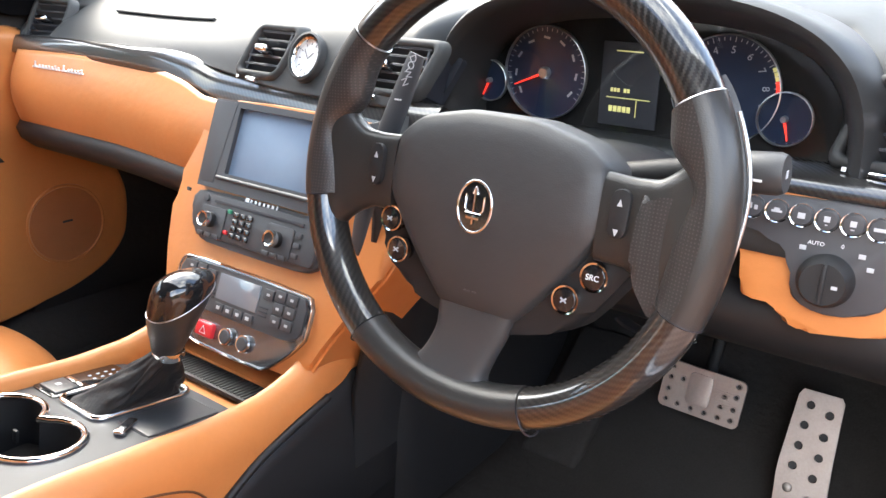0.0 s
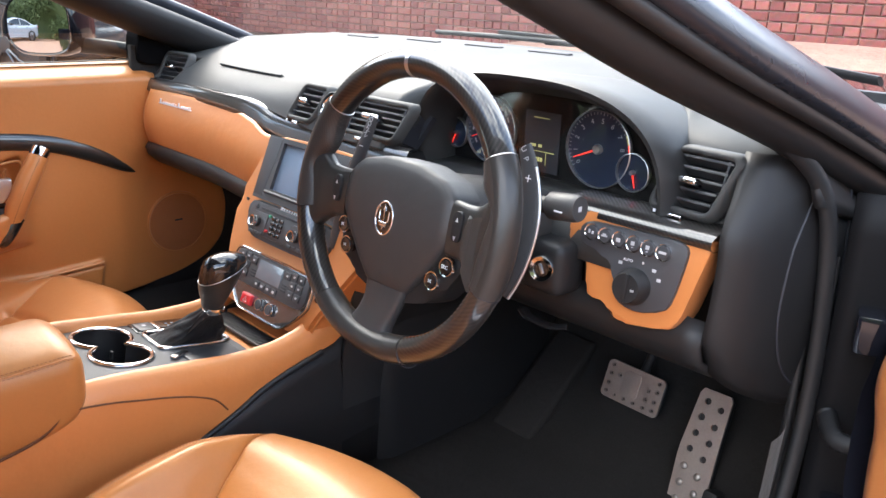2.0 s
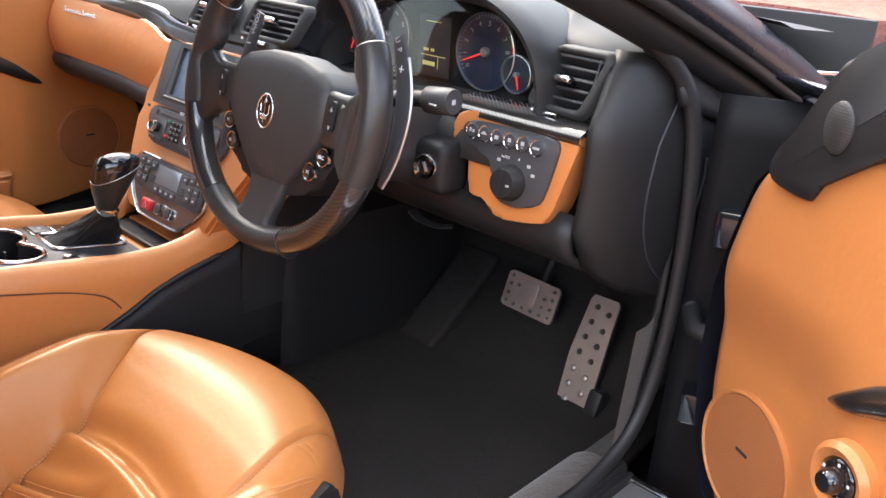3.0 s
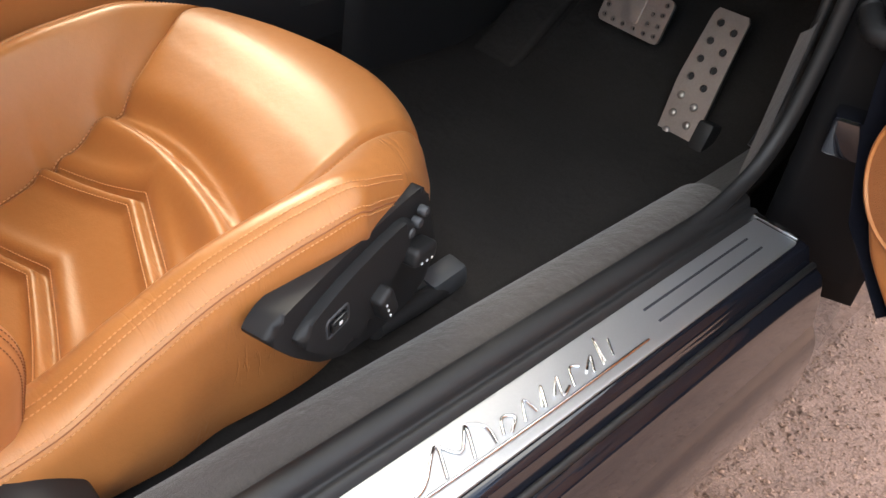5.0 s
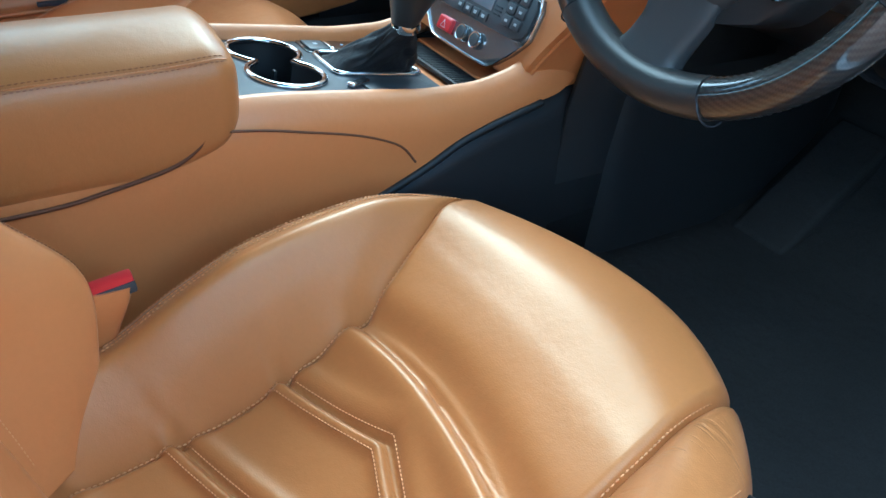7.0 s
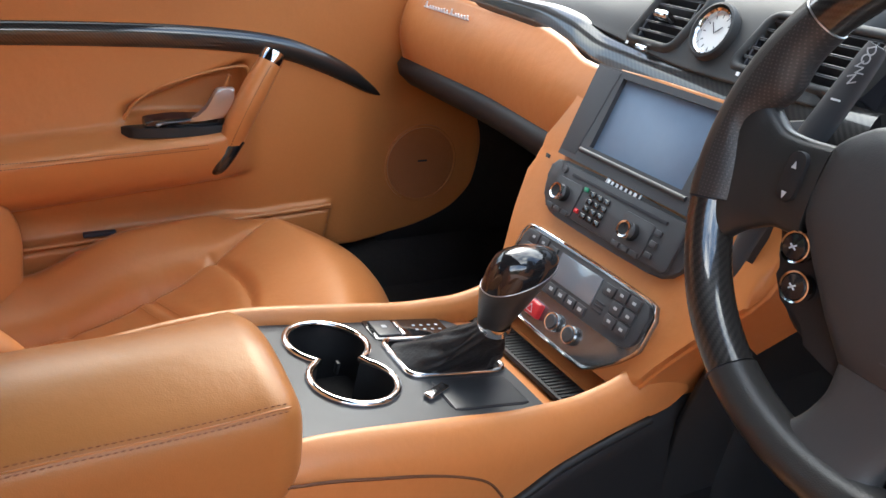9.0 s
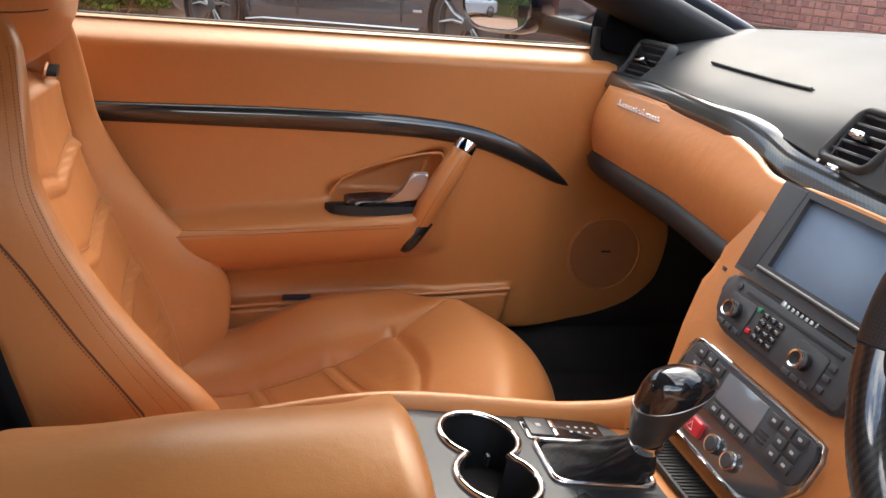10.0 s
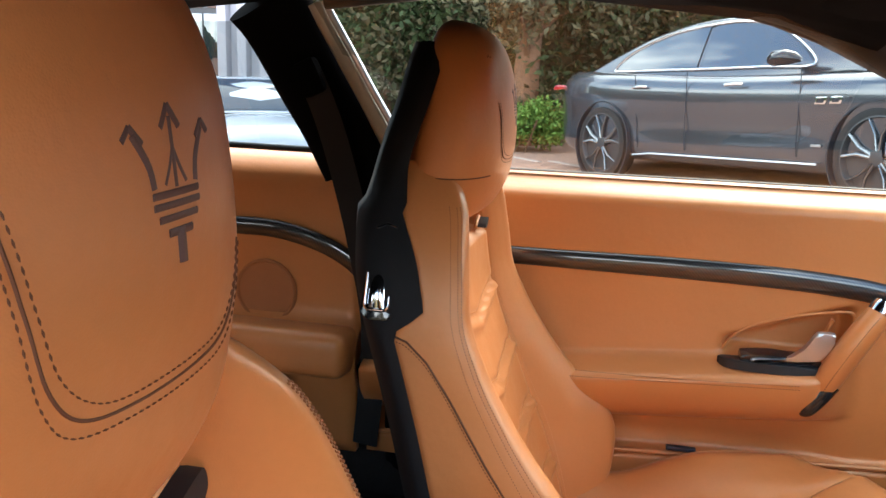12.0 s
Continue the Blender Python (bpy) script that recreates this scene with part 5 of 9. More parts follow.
for x in (-0.077, 0.042):
    prism("knob_pad", rounded(0.046, 0.038, 0.004, 3, x + 0.002, -0.1445), 0.0075, 0.0095, ST, KEYBLACK, radio, bevel=0.0008)
    kb = lathe("knob", [(0.0095, 0), (0.0095, 0.012), (0.0082, 0.0145), (0.0, 0.0135)], on(ST, x, -0.1425, 0.0085), BLACK, radio, n=28)
    lathe("knob_rim", [(0.0097, 0.008), (0.0101, 0.011), (0.0090, 0.0152), (0.0068, 0.0148), (0.0066, 0.0136)], on(ST, x, -0.1425, 0.0085), CHROME, kb, "chrome rim", n=28)
    for j in range(3):
        rbox("soft_key", (0.012, 0.006, 0.002), on(ST, x - 0.013 + 0.014 * j, -0.1615, 0.0100), KEYBLACK, radio, bevel=0.0012)
for r in range(4):
    for c in range(3):
        rbox("keypad_key", (0.0086, 0.0064, 0.003), on(ST, -0.034 + 0.0122 * c, -0.1285 - 0.0086 * r, 0.0092), PIANO, radio, bevel=0.0022, seg=3)
rbox("keypad_key", (0.0070, 0.0052, 0.003), on(ST, -0.0465, -0.1265, 0.0092), node_mat("green_key", (0.03, 0.22, 0.12), 0.4), radio, "green call key", bevel=0.002)
rbox("keypad_key", (0.0070, 0.0052, 0.003), on(ST, -0.0465, -0.1525, 0.0092), RED, radio, "red hang-up key", bevel=0.002)
for r in range(3):
    rbox("soft_key", (0.010, 0.006, 0.002), on(ST, 0.074, -0.131 - 0.012 * r, 0.0092), KEYBLACK, radio, bevel=0.0015)
lathe("eject_button", [(0.0045, 0), (0.0045, 0.002), (0, 0.0025)], on(ST, -0.094, -0.1175, 0.008), KEYBLACK, radio, n=16)
clim = thing("climate_panel", (0, 0.06, 0.60), "charcoal climate control panel with grey display over a polished tray", "climate controls")
CT = -0.193
co = [(-0.118, CT), (0.114, CT), (0.113, CT - 0.046), (0.100, CT - 0.062), (-0.098, CT - 0.062), (-0.116, CT - 0.046)]
tray_o = [(-0.119, CT + 0.002), (0.116, CT + 0.002), (0.116, CT - 0.050), (0.098, CT - 0.072), (0.066, CT - 0.100), (-0.066, CT - 0.100), (-0.098, CT - 0.074), (-0.119, CT - 0.050)]
tube("tray_rim", [on(ST, x, y, 0.004).translation for x, y in soften(tray_o, 0.10, 2)], 0.0016, CHROME, clim, "bright edge", closed=True, n=6)
prism("polished_tray", soften(tray_o, 0.10, 2), -0.010, 0.0025, ST, GUNMETAL, clim, "polished metal surround", bevel=0.003)
prism("fascia", soften([(-0.114, CT - 0.002), (0.111, CT - 0.002), (0.110, CT - 0.044), (0.098, CT - 0.057), (-0.096, CT - 0.057), (-0.113, CT - 0.044)], 0.10, 2), 0.001, 0.006, ST, KEYBLACK, clim, bevel=0.002)
rbox("display", (0.072, 0.032, 0.002), on(ST, -0.001, CT - 0.023, 0.0065), LCD, clim, "grey liquid crystal display", bevel=0.0006)
for s in (-1, 1):
    for r in range(3):
        rbox("slot", (0.014, 0.0022, 0.0012), on(ST, s * 0.047 - 0.001, CT - 0.030 - 0.0048 * r, 0.0064), DARK_INK, clim, bevel=0.0003)
    for r in range(3):
        for c in range(3):
            if c == 0 and r > 0:
                continue
            kk = rbox("key", (0.0165, 0.0125, 0.003), on(ST, s * (0.0515 + 0.0190 * c) - 0.0015, CT - 0.0105 - 0.0148 * r - (0.003 if c == 0 else 0), 0.0068), KEYBLACK, clim, bevel=0.0012)
            rbox("symbol", (0.005, 0.003, 0.0003), on(ST, s * (0.0515 + 0.0190 * c) - 0.0015, CT - 0.0105 - 0.0148 * r - (0.003 if c == 0 else 0), 0.0085), GREY_INK, kk, bevel=0.0001)
for c in range(4):
    kk = rbox("key", (0.0155, 0.011, 0.003), on(ST, -0.027 + 0.0175 * c, CT - 0.0485, 0.0068), KEYBLACK, clim, bevel=0.0012)
    rbox("symbol", (0.006, 0.004, 0.0003), on(ST, -0.027 + 0.0175 * c, CT - 0.0485, 0.0085), GREY_INK, kk, bevel=0.0001)
hz = rbox("hazard_button", (0.030, 0.0185, 0.010), on(ST, -0.0425, -0.2725, 0.004), RED, clim, "red hazard warning button", bevel=0.003, seg=3)
tube("triangle", [on(ST, -0.0425 + a, -0.2735 + b, 0.0092).translation for a, b in ((0, 0.005), (0.0055, -0.004), (-0.0055, -0.004))], 0.0006, WHITE_INK, hz, n=6, closed=True)
for x in (-0.004, 0.027):
    b = lathe("round_button", [(0.0085, 0), (0.0085, 0.006), (0.0075, 0.0075), (0, 0.0078)], on(ST, x, -0.2715, 0.002), PANEL, clim, n=24)
    lathe("ring", [(0.0085, 0.001), (0.0106, 0.003), (0.0102, 0.0062), (0.0087, 0.0060)], on(ST, x, -0.2715, 0.002), CHROME, b, "chrome ring", n=28)

# ---- console between the seats ----
console = thing("centre_console", (0, -0.25, 0.33), "tan leather centre console with graphite top plate", "centre console")
RAIL_Y = np.r_[np.linspace(-0.66, -0.12, 28), np.linspace(-0.10, 0.108, 30)]
rail_top = pchip([-0.66, -0.50, -0.30, -0.16, -0.08, -0.03, 0.02, 0.06, 0.09, 0.108], [0.525, 0.543, 0.565, 0.551, 0.541, 0.540, 0.548, 0.564, 0.572, 0.566], RAIL_Y)
rail_low = pchip([-0.66, -0.45, -0.30, -0.18, -0.105, -0.04, 0.03, 0.085, 0.108], [0.34, 0.335, 0.375, 0.42, 0.455, 0.487, 0.508, 0.519, 0.535], RAIL_Y)


def rail(section, drop=0.0):
    """A padded console rail: its section is (x, depth under the top edge), and runs on down to the lower edge."""
    rows = []
    for y, zt, zb in zip(RAIL_Y, rail_top, rail_low):
        zt -= drop * float(smooth(0.05, 0.01, y))
        row = [(x, y, max(zt - d, zb + 0.002)) for x, d in section]
        xe, ze = row[-1][0], row[-1][2]
        row += [(xe, y, ze + (zb - ze) * k) for k in (0.25, 0.5, 0.75, 1.0)]
        rows.append(row + [(xe - math.copysign(0.012, xe), y, zb - 0.002)])
    return surf("tan_rail", rows, TAN, console, closed=True, caps=True, sharp=70)


rail([(0.104, 0.030), (0.1045, 0.008), (0.106, 0.002), (0.109, 0.0), (0.114, 0.002), (0.1195, 0.006), (0.1250, 0.0125), (0.1295, 0.021), (0.1325, 0.031), (0.134, 0.043)])
rail([(-0.118, 0.034), (-0.1195, 0.016), (-0.122, 0.007), (-0.126, 0.0015), (-0.131, 0.0), (-0.136, 0.0015), (-0.141, 0.006), (-0.145, 0.015), (-0.146, 0.03)], 0.006)
rbox("tan_bridge", (0.232, 0.032, 0.05), pose(-0.007, -0.016, 0.478, -8), TAN, console, bevel=0.006)
rbox("tan_front", (0.232, 0.060, 0.05), pose(-0.007, 0.062, 0.482, -6), TAN, console, bevel=0.006)
rbox("rear_box", (0.222, 0.36, 0.18), pose(0, -0.480, 0.445), TAN, console, bevel=0.006)
rbox("inner_tray", (0.216, 0.25, 0.02), pose(0, -0.17, 0.450), BLACK, console, bevel=0.004)
for s in (-1, 1):
    tube("side_seam", path_through([(s * 0.1342, -0.330, 0.543), (s * 0.1342, -0.28, 0.536), (s * 0.1342, -0.236, 0.526), (s * 0.1342, -0.19, 0.515), (s * 0.1342, -0.154, 0.503), (s * 0.1342, -0.125, 0.488), (s * 0.1342, -0.107, 0.466)], 24), 0.0014, THREAD_DARK, console, "dark seam", n=6)
    surf("black_flank", [[(s * (0.128 + 0.010 * math.sin(math.pi * v)), y0, z1 + (0.26 - z1) * v) for v in np.linspace(0, 1, 8)] for y0, z1 in ((-0.30, 0.372), (-0.18, 0.415), (-0.10, 0.452), (-0.04, 0.482), (0.03, 0.505), (0.08, 0.515), (0.14, 0.53), (0.22, 0.54))], BLACK, console, thick=0.004)
    tube("flank_piping", path_through([(s * 0.137, -0.25, 0.392), (s * 0.137, -0.105, 0.452), (s * 0.137, -0.04, 0.484), (s * 0.137, 0.06, 0.512)], 16), 0.0045, BLACK, console, n=8)
CP = basis((0, -0.144, 0.522), (1, 0, 0), (0, 1, -0.140))
cup_r = 0.0440


def cups():
    """The outline of two round wells that run into one another."""
    c1, c2 = (-0.074, -0.062), (0.001, -0.062)
    a0 = math.acos(0.0375 / cup_r)
    out = []
    for i in range(25):
        a = a0 + (2 * math.pi - 2 * a0) * i / 24
        out.append((c1[0] + cup_r * math.cos(a), c1[1] + cup_r * math.sin(a)))
    for i in range(1, 24):
        a = math.pi + a0 + (2 * math.pi - 2 * a0) * i / 24
        out.append((c2[0] + cup_r * math.cos(a), c2[1] + cup_r * math.sin(a)))
    return out


hole = cups()
top_o = soften([(-0.123, -0.160), (0.110, -0.160), (0.112, 0.02), (0.110, 0.120), (0.02, 0.122), (-0.10, 0.120), (-0.123, 0.10)], 0.10, 2)
boot_hole = rounded(0.072, 0.106, 0.010, 4, -0.034, 0.058)
plate("top_plate", top_o, [hole[::-1], boot_hole[::-1]], -0.004, 0.003, CP, PANEL, console, "graphite plate")
cuph = thing("cup_holder", (-0.013, -0.214, 0.50), "double cup holder with chrome rim and black wells", "cup holder")
tube("chrome_rim", [on(CP, x, y, 0.0045).translation for x, y in hole], 0.0042, CHROME, cuph, closed=True, n=10, flat=(1.0, 0.9))
well = [[tuple(on(CP, -0.0365 + (x + 0.0365) * sc, -0.062 + (y + 0.062) * sc, h).translation) for x, y in hole] for sc, h in ((1, 0.003), (0.99, -0.005), (0.96, -0.03), (0.92, -0.075))]
surf("well", well, BLACK, cuph, closed=True, caps=False)
prism("well_floor", [(-0.0365 + (x + 0.0365) * 0.94, -0.062 + (y + 0.062) * 0.94) for x, y in hole], -0.080, -0.074, CP, BLACK, cuph)
for dx, dy in ((0.022, -0.036), (0.032, -0.066), (-0.060, -0.026)):
    rbox("grip_tab", (0.008, 0.004, 0.014), on(CP, dx - 0.012, dy - 0.020, -0.025), BLACK, cuph, bevel=0.0015)
# lidded tray, parking brake panel, ribbed tray
rbox("tray_lid", (0.052, 0.088, 0.004), on(CP, 0.040, 0.062, 0.0030), PANEL, console, bevel=0.0018)
tube("lid_gap", [on(CP, 0.040 + x, 0.062 + y, 0.0032).translation for x, y in rounded(0.054, 0.090, 0.010, 4)], 0.0009, DARK_INK, console, closed=True, n=6)
rbox("lid_latch", (0.011, 0.034, 0.006), on(CP, 0.036, 0.012, 0.006, 30), CHROME, console, "chrome lid latch", bevel=0.0025, seg=3)
pb = thing("parking_brake_panel", (-0.083, -0.12, 0.556), "black parking brake switch panel with chrome tab", "switch panel")
prism("panel", rounded(0.046, 0.100, 0.006, 3, -0.098, 0.046), 0.0025, 0.0048, CP, PIANO, pb, bevel=0.0008)
rbox("switch", (0.034, 0.028, 0.004), on(CP, -0.098, 0.016, 0.0052), KEYBLACK, pb, bevel=0.0015)
rbox("symbol", (0.006, 0.006, 0.0004), on(CP, -0.100, 0.016, 0.0074), GREY_INK, pb, bevel=0.0001)
rbox("chrome_tab", (0.030, 0.006, 0.005), on(CP, -0.097, 0.034, 0.0055), CHROME, pb, bevel=0.002)
for r in range(2):
    for c in range(4):
        rbox("symbol", (0.0028, 0.0036, 0.0004), on(CP, -0.104 + 0.010 * r, 0.056 + 0.010 * c, 0.0050), GREY_INK, pb, bevel=0.0001)
tray = thing("ribbed_tray", (0.02, 0.0, 0.535), "narrow black ribbed rubber tray in front of the gear lever", "tray")
TRM = basis((-0.004, 0.013, 0.508), (1, 0, 0), (0, 1, -0.095))
prism("base", rounded(0.215, 0.040, 0.010, 4, 0.0, 0), -0.004, 0.0015, TRM, BLACK, tray, bevel=0.001)
for k in range(34):
    rbox("rib", (0.0022, 0.032, 0.002), on(TRM, -0.099 + 0.006 * k, 0, 0.0020), RUBBER, tray, bevel=0.0006)

lever = thing("gear_lever", (-0.01, -0.1, 0.55), "black leather gear lever with glossy cap, gaiter and chrome frame", "gear lever")
fr = rounded(0.076, 0.116, 0.012, 5, -0.034, 0.058)
tube("chrome_frame", [on(CP, x, y, 0.0050).translation for x, y in fr], 0.0036, CHROME, lever, closed=True, n=8)
rows = []
top_c = CP.inverted() @ Vector((0.026, -0.066, 0.586))
for k, t in enumerate(np.linspace(0, 1, 18)):
    ring = []
    for j in range(48):
        a = 2 * math.pi * j / 48
        ex, ey = math.cos(a), math.sin(a)
        bx = -0.034 + 0.036 * math.copysign(abs(ex) ** 0.45, ex)
        by = 0.058 + 0.054 * math.copysign(abs(ey) ** 0.45, ey)
        tx, ty = top_c.x + 0.014 * ex, top_c.y + 0.014 * ey
        w = t ** 0.85
        fold = 0.0035 * math.sin(5 * a + 7 * t) * math.sin(math.pi * t) + 0.002 * math.sin(11 * a - 9 * t) * math.sin(math.pi * t)
        x, y = bx + (tx - bx) * w + fold * ex, by + (ty - by) * w + fold * ey
        z = 0.004 + (top_c.z - 0.004) * (t ** 1.05) + 0.004 * math.sin(3 * a + 5 * t) * math.sin(math.pi * t)
        ring.append(tuple(CP @ Vector((x, y, z))))
    rows.append(ring)
surf("gaiter", rows, GAITER, lever, closed=True, sharp=0)
lathe("collar", [(0.0165, 0), (0.0175, 0.004), (0.0165, 0.010)], basis((0.0255, -0.0665, 0.580), (1, 0, -0.25), (0, 1, 0)), CHROME, lever, "chrome collar", n=24)
# the knob: a slim neck that leans forward and swells into a wedge-shaped head under a glossy cap
kn_rows = []
for z, y, rx, ry_ in ((0.584, -0.048, 0.0125, 0.0130), (0.588, -0.0475, 0.0150, 0.0160), (0.596, -0.0465, 0.0170, 0.0190), (0.608, -0.044, 0.0195, 0.0235), (0.624, -0.041, 0.0235, 0.0300), (0.640, -0.038, 0.0268, 0.0355), (0.650, -0.037, 0.0278, 0.0375),
                      (0.658, -0.037, 0.0274, 0.0368), (0.668, -0.039, 0.0246, 0.0330), (0.676, -0.043, 0.0195, 0.0258), (0.681, -0.046, 0.0115, 0.0155), (0.683, -0.048, 0.0035, 0.0050)):
    kn_rows.append([(0.020 + 0.27 * (z - 0.563) + rx * math.copysign(abs(math.cos(a)) ** 0.85, math.cos(a)), y - 0.020 + ry_ * math.sin(a), z - 0.04 * (z - 0.563) + 0.34 * ry_ * math.sin(a) * float(smooth(0.58, 0.64, z)) * float(1 - 0.6 * smooth(0.655, 0.683, z))) for a in np.linspace(0, 2 * math.pi, 41)[:-1]])
surf("grip", kn_rows[:7], WHEEL_LEATHER, lever, closed=True)
surf("cap", kn_rows[6:], PIANO, lever, "glossy black cap", closed=True, caps=True)
tube("cap_trim", kn_rows[6], 0.0006, SATIN, lever, closed=True, n=6)

arm = thing("armrest", (0, -0.48, 0.48), "padded tan leather centre armrest with double stitched seam", "armrest")
# the pad swells towards the driver and falls away on the passenger's side
prof = path_through([(0.128, 0, 0.498), (0.1365, 0, 0.516), (0.1385, 0, 0.548), (0.1380, 0, 0.578), (0.1355, 0, 0.597), (0.1290, 0, 0.6105), (0.112, 0, 0.6205), (0.080, 0, 0.6290), (0.045, 0, 0.6315), (0.005, 0, 0.6240), (-0.040, 0, 0.6010), (-0.085, 0, 0.5720), (-0.118, 0, 0.5480), (-0.136, 0, 0.5260), (-0.138, 0, 0.498)], 64)
rows = []
for y in np.r_[np.linspace(-0.2985, -0.330, 12), np.linspace(-0.338, -0.42, 9), np.linspace(-0.45, -0.66, 9)]:
    d = -0.2980 - y
    f = math.sqrt(max(0.0, 1 - (1 - min(1.0, d / 0.030)) ** 2))
    g = math.sqrt(max(0.0, 1 - (1 - min(1.0, d / 0.11)) ** 2))
    q = math.sqrt(max(0.0, 1 - (1 - min(1.0, d / 0.026)) ** 2))
    zb, hi = 0.556 - 0.058 * g, 0.6315 - 0.026 * (1 - f) - 0.016 * float(smooth(-0.48, -0.62, y))
    rows.append([(p.x * (1 - 0.16 * (1 - q)), y, zb + (p.z - 0.498) / 0.1335 * (hi - zb)) for p in prof])
surf("cushion", rows, TAN_WORN, arm, closed=True, caps=True)
kk = min(range(len(prof)), key=lambda i: (prof[i] - Vector((0.129, 0, 0.6105))).length)
tube("seam", [Vector(r[kk]) for r in rows[4:]], 0.0009, TAN, arm, n=6)
for k, lift in ((kk - 1, 0.0007), (kk + 1, 0.0007)):
    stitch("stitching", [Vector(r[k]) + Vector((lift * 0.6, 0, lift)) for r in rows[5:]], THREAD_MID, arm, pitch=0.005, r=0.0005)

tube("lid_gap", path_through([(0.1365, -0.66, 0.494), (0.1365, -0.49, 0.496), (0.1365, -0.431, 0.503), (0.1365, -0.38, 0.513), (0.1360, -0.354, 0.524), (0.1355, -0.332, 0.546), (0.134, -0.317, 0.577)], 30), 0.0022, THREAD_DARK, arm, "dark gap under the lid", n=6)

# ---- steering wheel and column ----
wheel = thing("steering_wheel", (0.38, 0.0, 0.815), "three-spoke steering wheel in black leather and carbon fibre", "steering wheel")
W = basis((0.383, 0.0, 0.812), (1, 0, 0), (0, 0.204, 1))
RIM = 0.1765


def rim_part(nm, a0, a1, mt, r=0.0175, grip=False, lab=""):
    """A length of the rim; a grip has thumb rests, and perforated leather on its inner half."""
    rows, k = [], max(6, int(abs(a1 - a0) / 2.5))
    for i in range(k + 1):
        a = a0 + (a1 - a0) * i / k
        q = radians(a)
        ring = []
        for j in range(24):
            b = 2 * math.pi * j / 24
            thumb = 0.0
            if grip:
                up = a if a < 90 else 180 - a
                thumb = (0.008 * float(hump(up, -6, 12)) + 0.009 * float(hump(up, 22, 7)) - 0.006 * float(hump(up, 10, 6))) * max(0, -math.cos(b)) ** 1.3
            rad = RIM + r * (1 + 0.02 * math.cos(2 * b)) * math.cos(b) * 0.95 - thumb - 0.006 * float(hump((a - 270 + 180) % 360 - 180, 0, 38))
            ring.append(tuple(W @ Vector((rad * math.cos(q), rad * math.sin(q), r * math.sin(b) * 1.1))))
        rows.append(ring)
    if not grip:
        return surf(nm, rows, mt, wheel, lab, closed=True, caps=True)
    inner = [[math.cos(2 * math.pi * (j + 0.5) / 24) < -0.05 for j in range(24)] for i in range(k)]
    surf(nm, rows, mt, wheel, lab, closed=True, keep=[[not c for c in row] for row in inner])
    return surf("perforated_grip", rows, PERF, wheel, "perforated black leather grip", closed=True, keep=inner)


rim_part("upper_rim", 30.5, 91, CARBON, lab="glossy carbon fibre rim section")
rim_part("upper_rim", 93, 141.5, CARBON, lab="glossy carbon fibre rim section")
rim_part("centre_band", 91, 93, SATIN, 0.0179, lab="bright centre band")
rim_part("right_grip", -19, 30, WHEEL_LEATHER, 0.0182, True)
rim_part("left_grip", 142, 190.5, WHEEL_LEATHER, 0.0185, True)
rim_part("right_lower_rim", -67.5, -19.5, CARBON, lab="glossy carbon fibre rim section")
rim_part("left_lower_rim", 191, 233.5, CARBON, lab="glossy carbon fibre rim section")
rim_part("lower_grip", 234, 292, WHEEL_LEATHER, 0.0182)
for a in (30.2, 141.8, -19.2, 190.8, -67.8, 233.8):
    q = radians(a)
    tube("joint", [tuple(W @ Vector(((RIM + 0.0172 * math.cos(b)) * math.cos(q), (RIM + 0.0172 * math.cos(b)) * math.sin(q), 0.0188 * math.sin(b)))) for b in np.linspace(0, 2 * math.pi, 21)[:-1]], 0.0008, SATIN if a in (30.2, 141.8) else DARK_INK, wheel, closed=True, n=5)
# airbag pad: a domed shield
pad_o = soften([(-0.076, 0.052), (-0.030, 0.062), (0.030, 0.062), (0.076, 0.050), (0.098, 0.034), (0.102, -0.016), (0.034, -0.106), (-0.034, -0.106), (-0.102, -0.016), (-0.098, 0.034)], 0.12, 2)
cx0 = Vector((0, -0.015))
rows = []
for sc, h in ((1.0, -0.040), (1.0, -0.006), (0.985, 0.000), (0.95, 0.0045), (0.85, 0.0085), (0.7, 0.011), (0.5, 0.0128), (0.3, 0.0135), (0.12, 0.0138), (0.01, 0.0138)):
    rows.append([tuple(W @ Vector((x * sc, cx0.y + (y - cx0.y) * sc, h - 0.006 * abs(y * sc / 0.1) ** 2))) for x, y in pad_o])
surf("airbag_cover", rows, PAD, wheel, "dark grey moulded airbag cover", closed=True, caps=True)
for dx, w in ((-0.003, 0.006), (0.004, 0.004)):
    rbox("moulded_mark", (w, 0.0012, 0.0004), on(W, dx, -0.081, 0.0075), KEYBLACK, wheel, bevel=0.0001)
# carrier behind the pad and the spokes
back_o = soften([(-0.085, 0.040), (0.085, 0.040), (0.128, 0.0), (0.130, -0.030), (0.085, -0.095), (0.030, -0.112), (-0.030, -0.112), (-0.085, -0.095), (-0.118, -0.050), (-0.115, 0.0)], 0.15, 2)
prism("carrier", back_o, -0.045, -0.010, W, BLACK, wheel, bevel=0.010, seg=3)


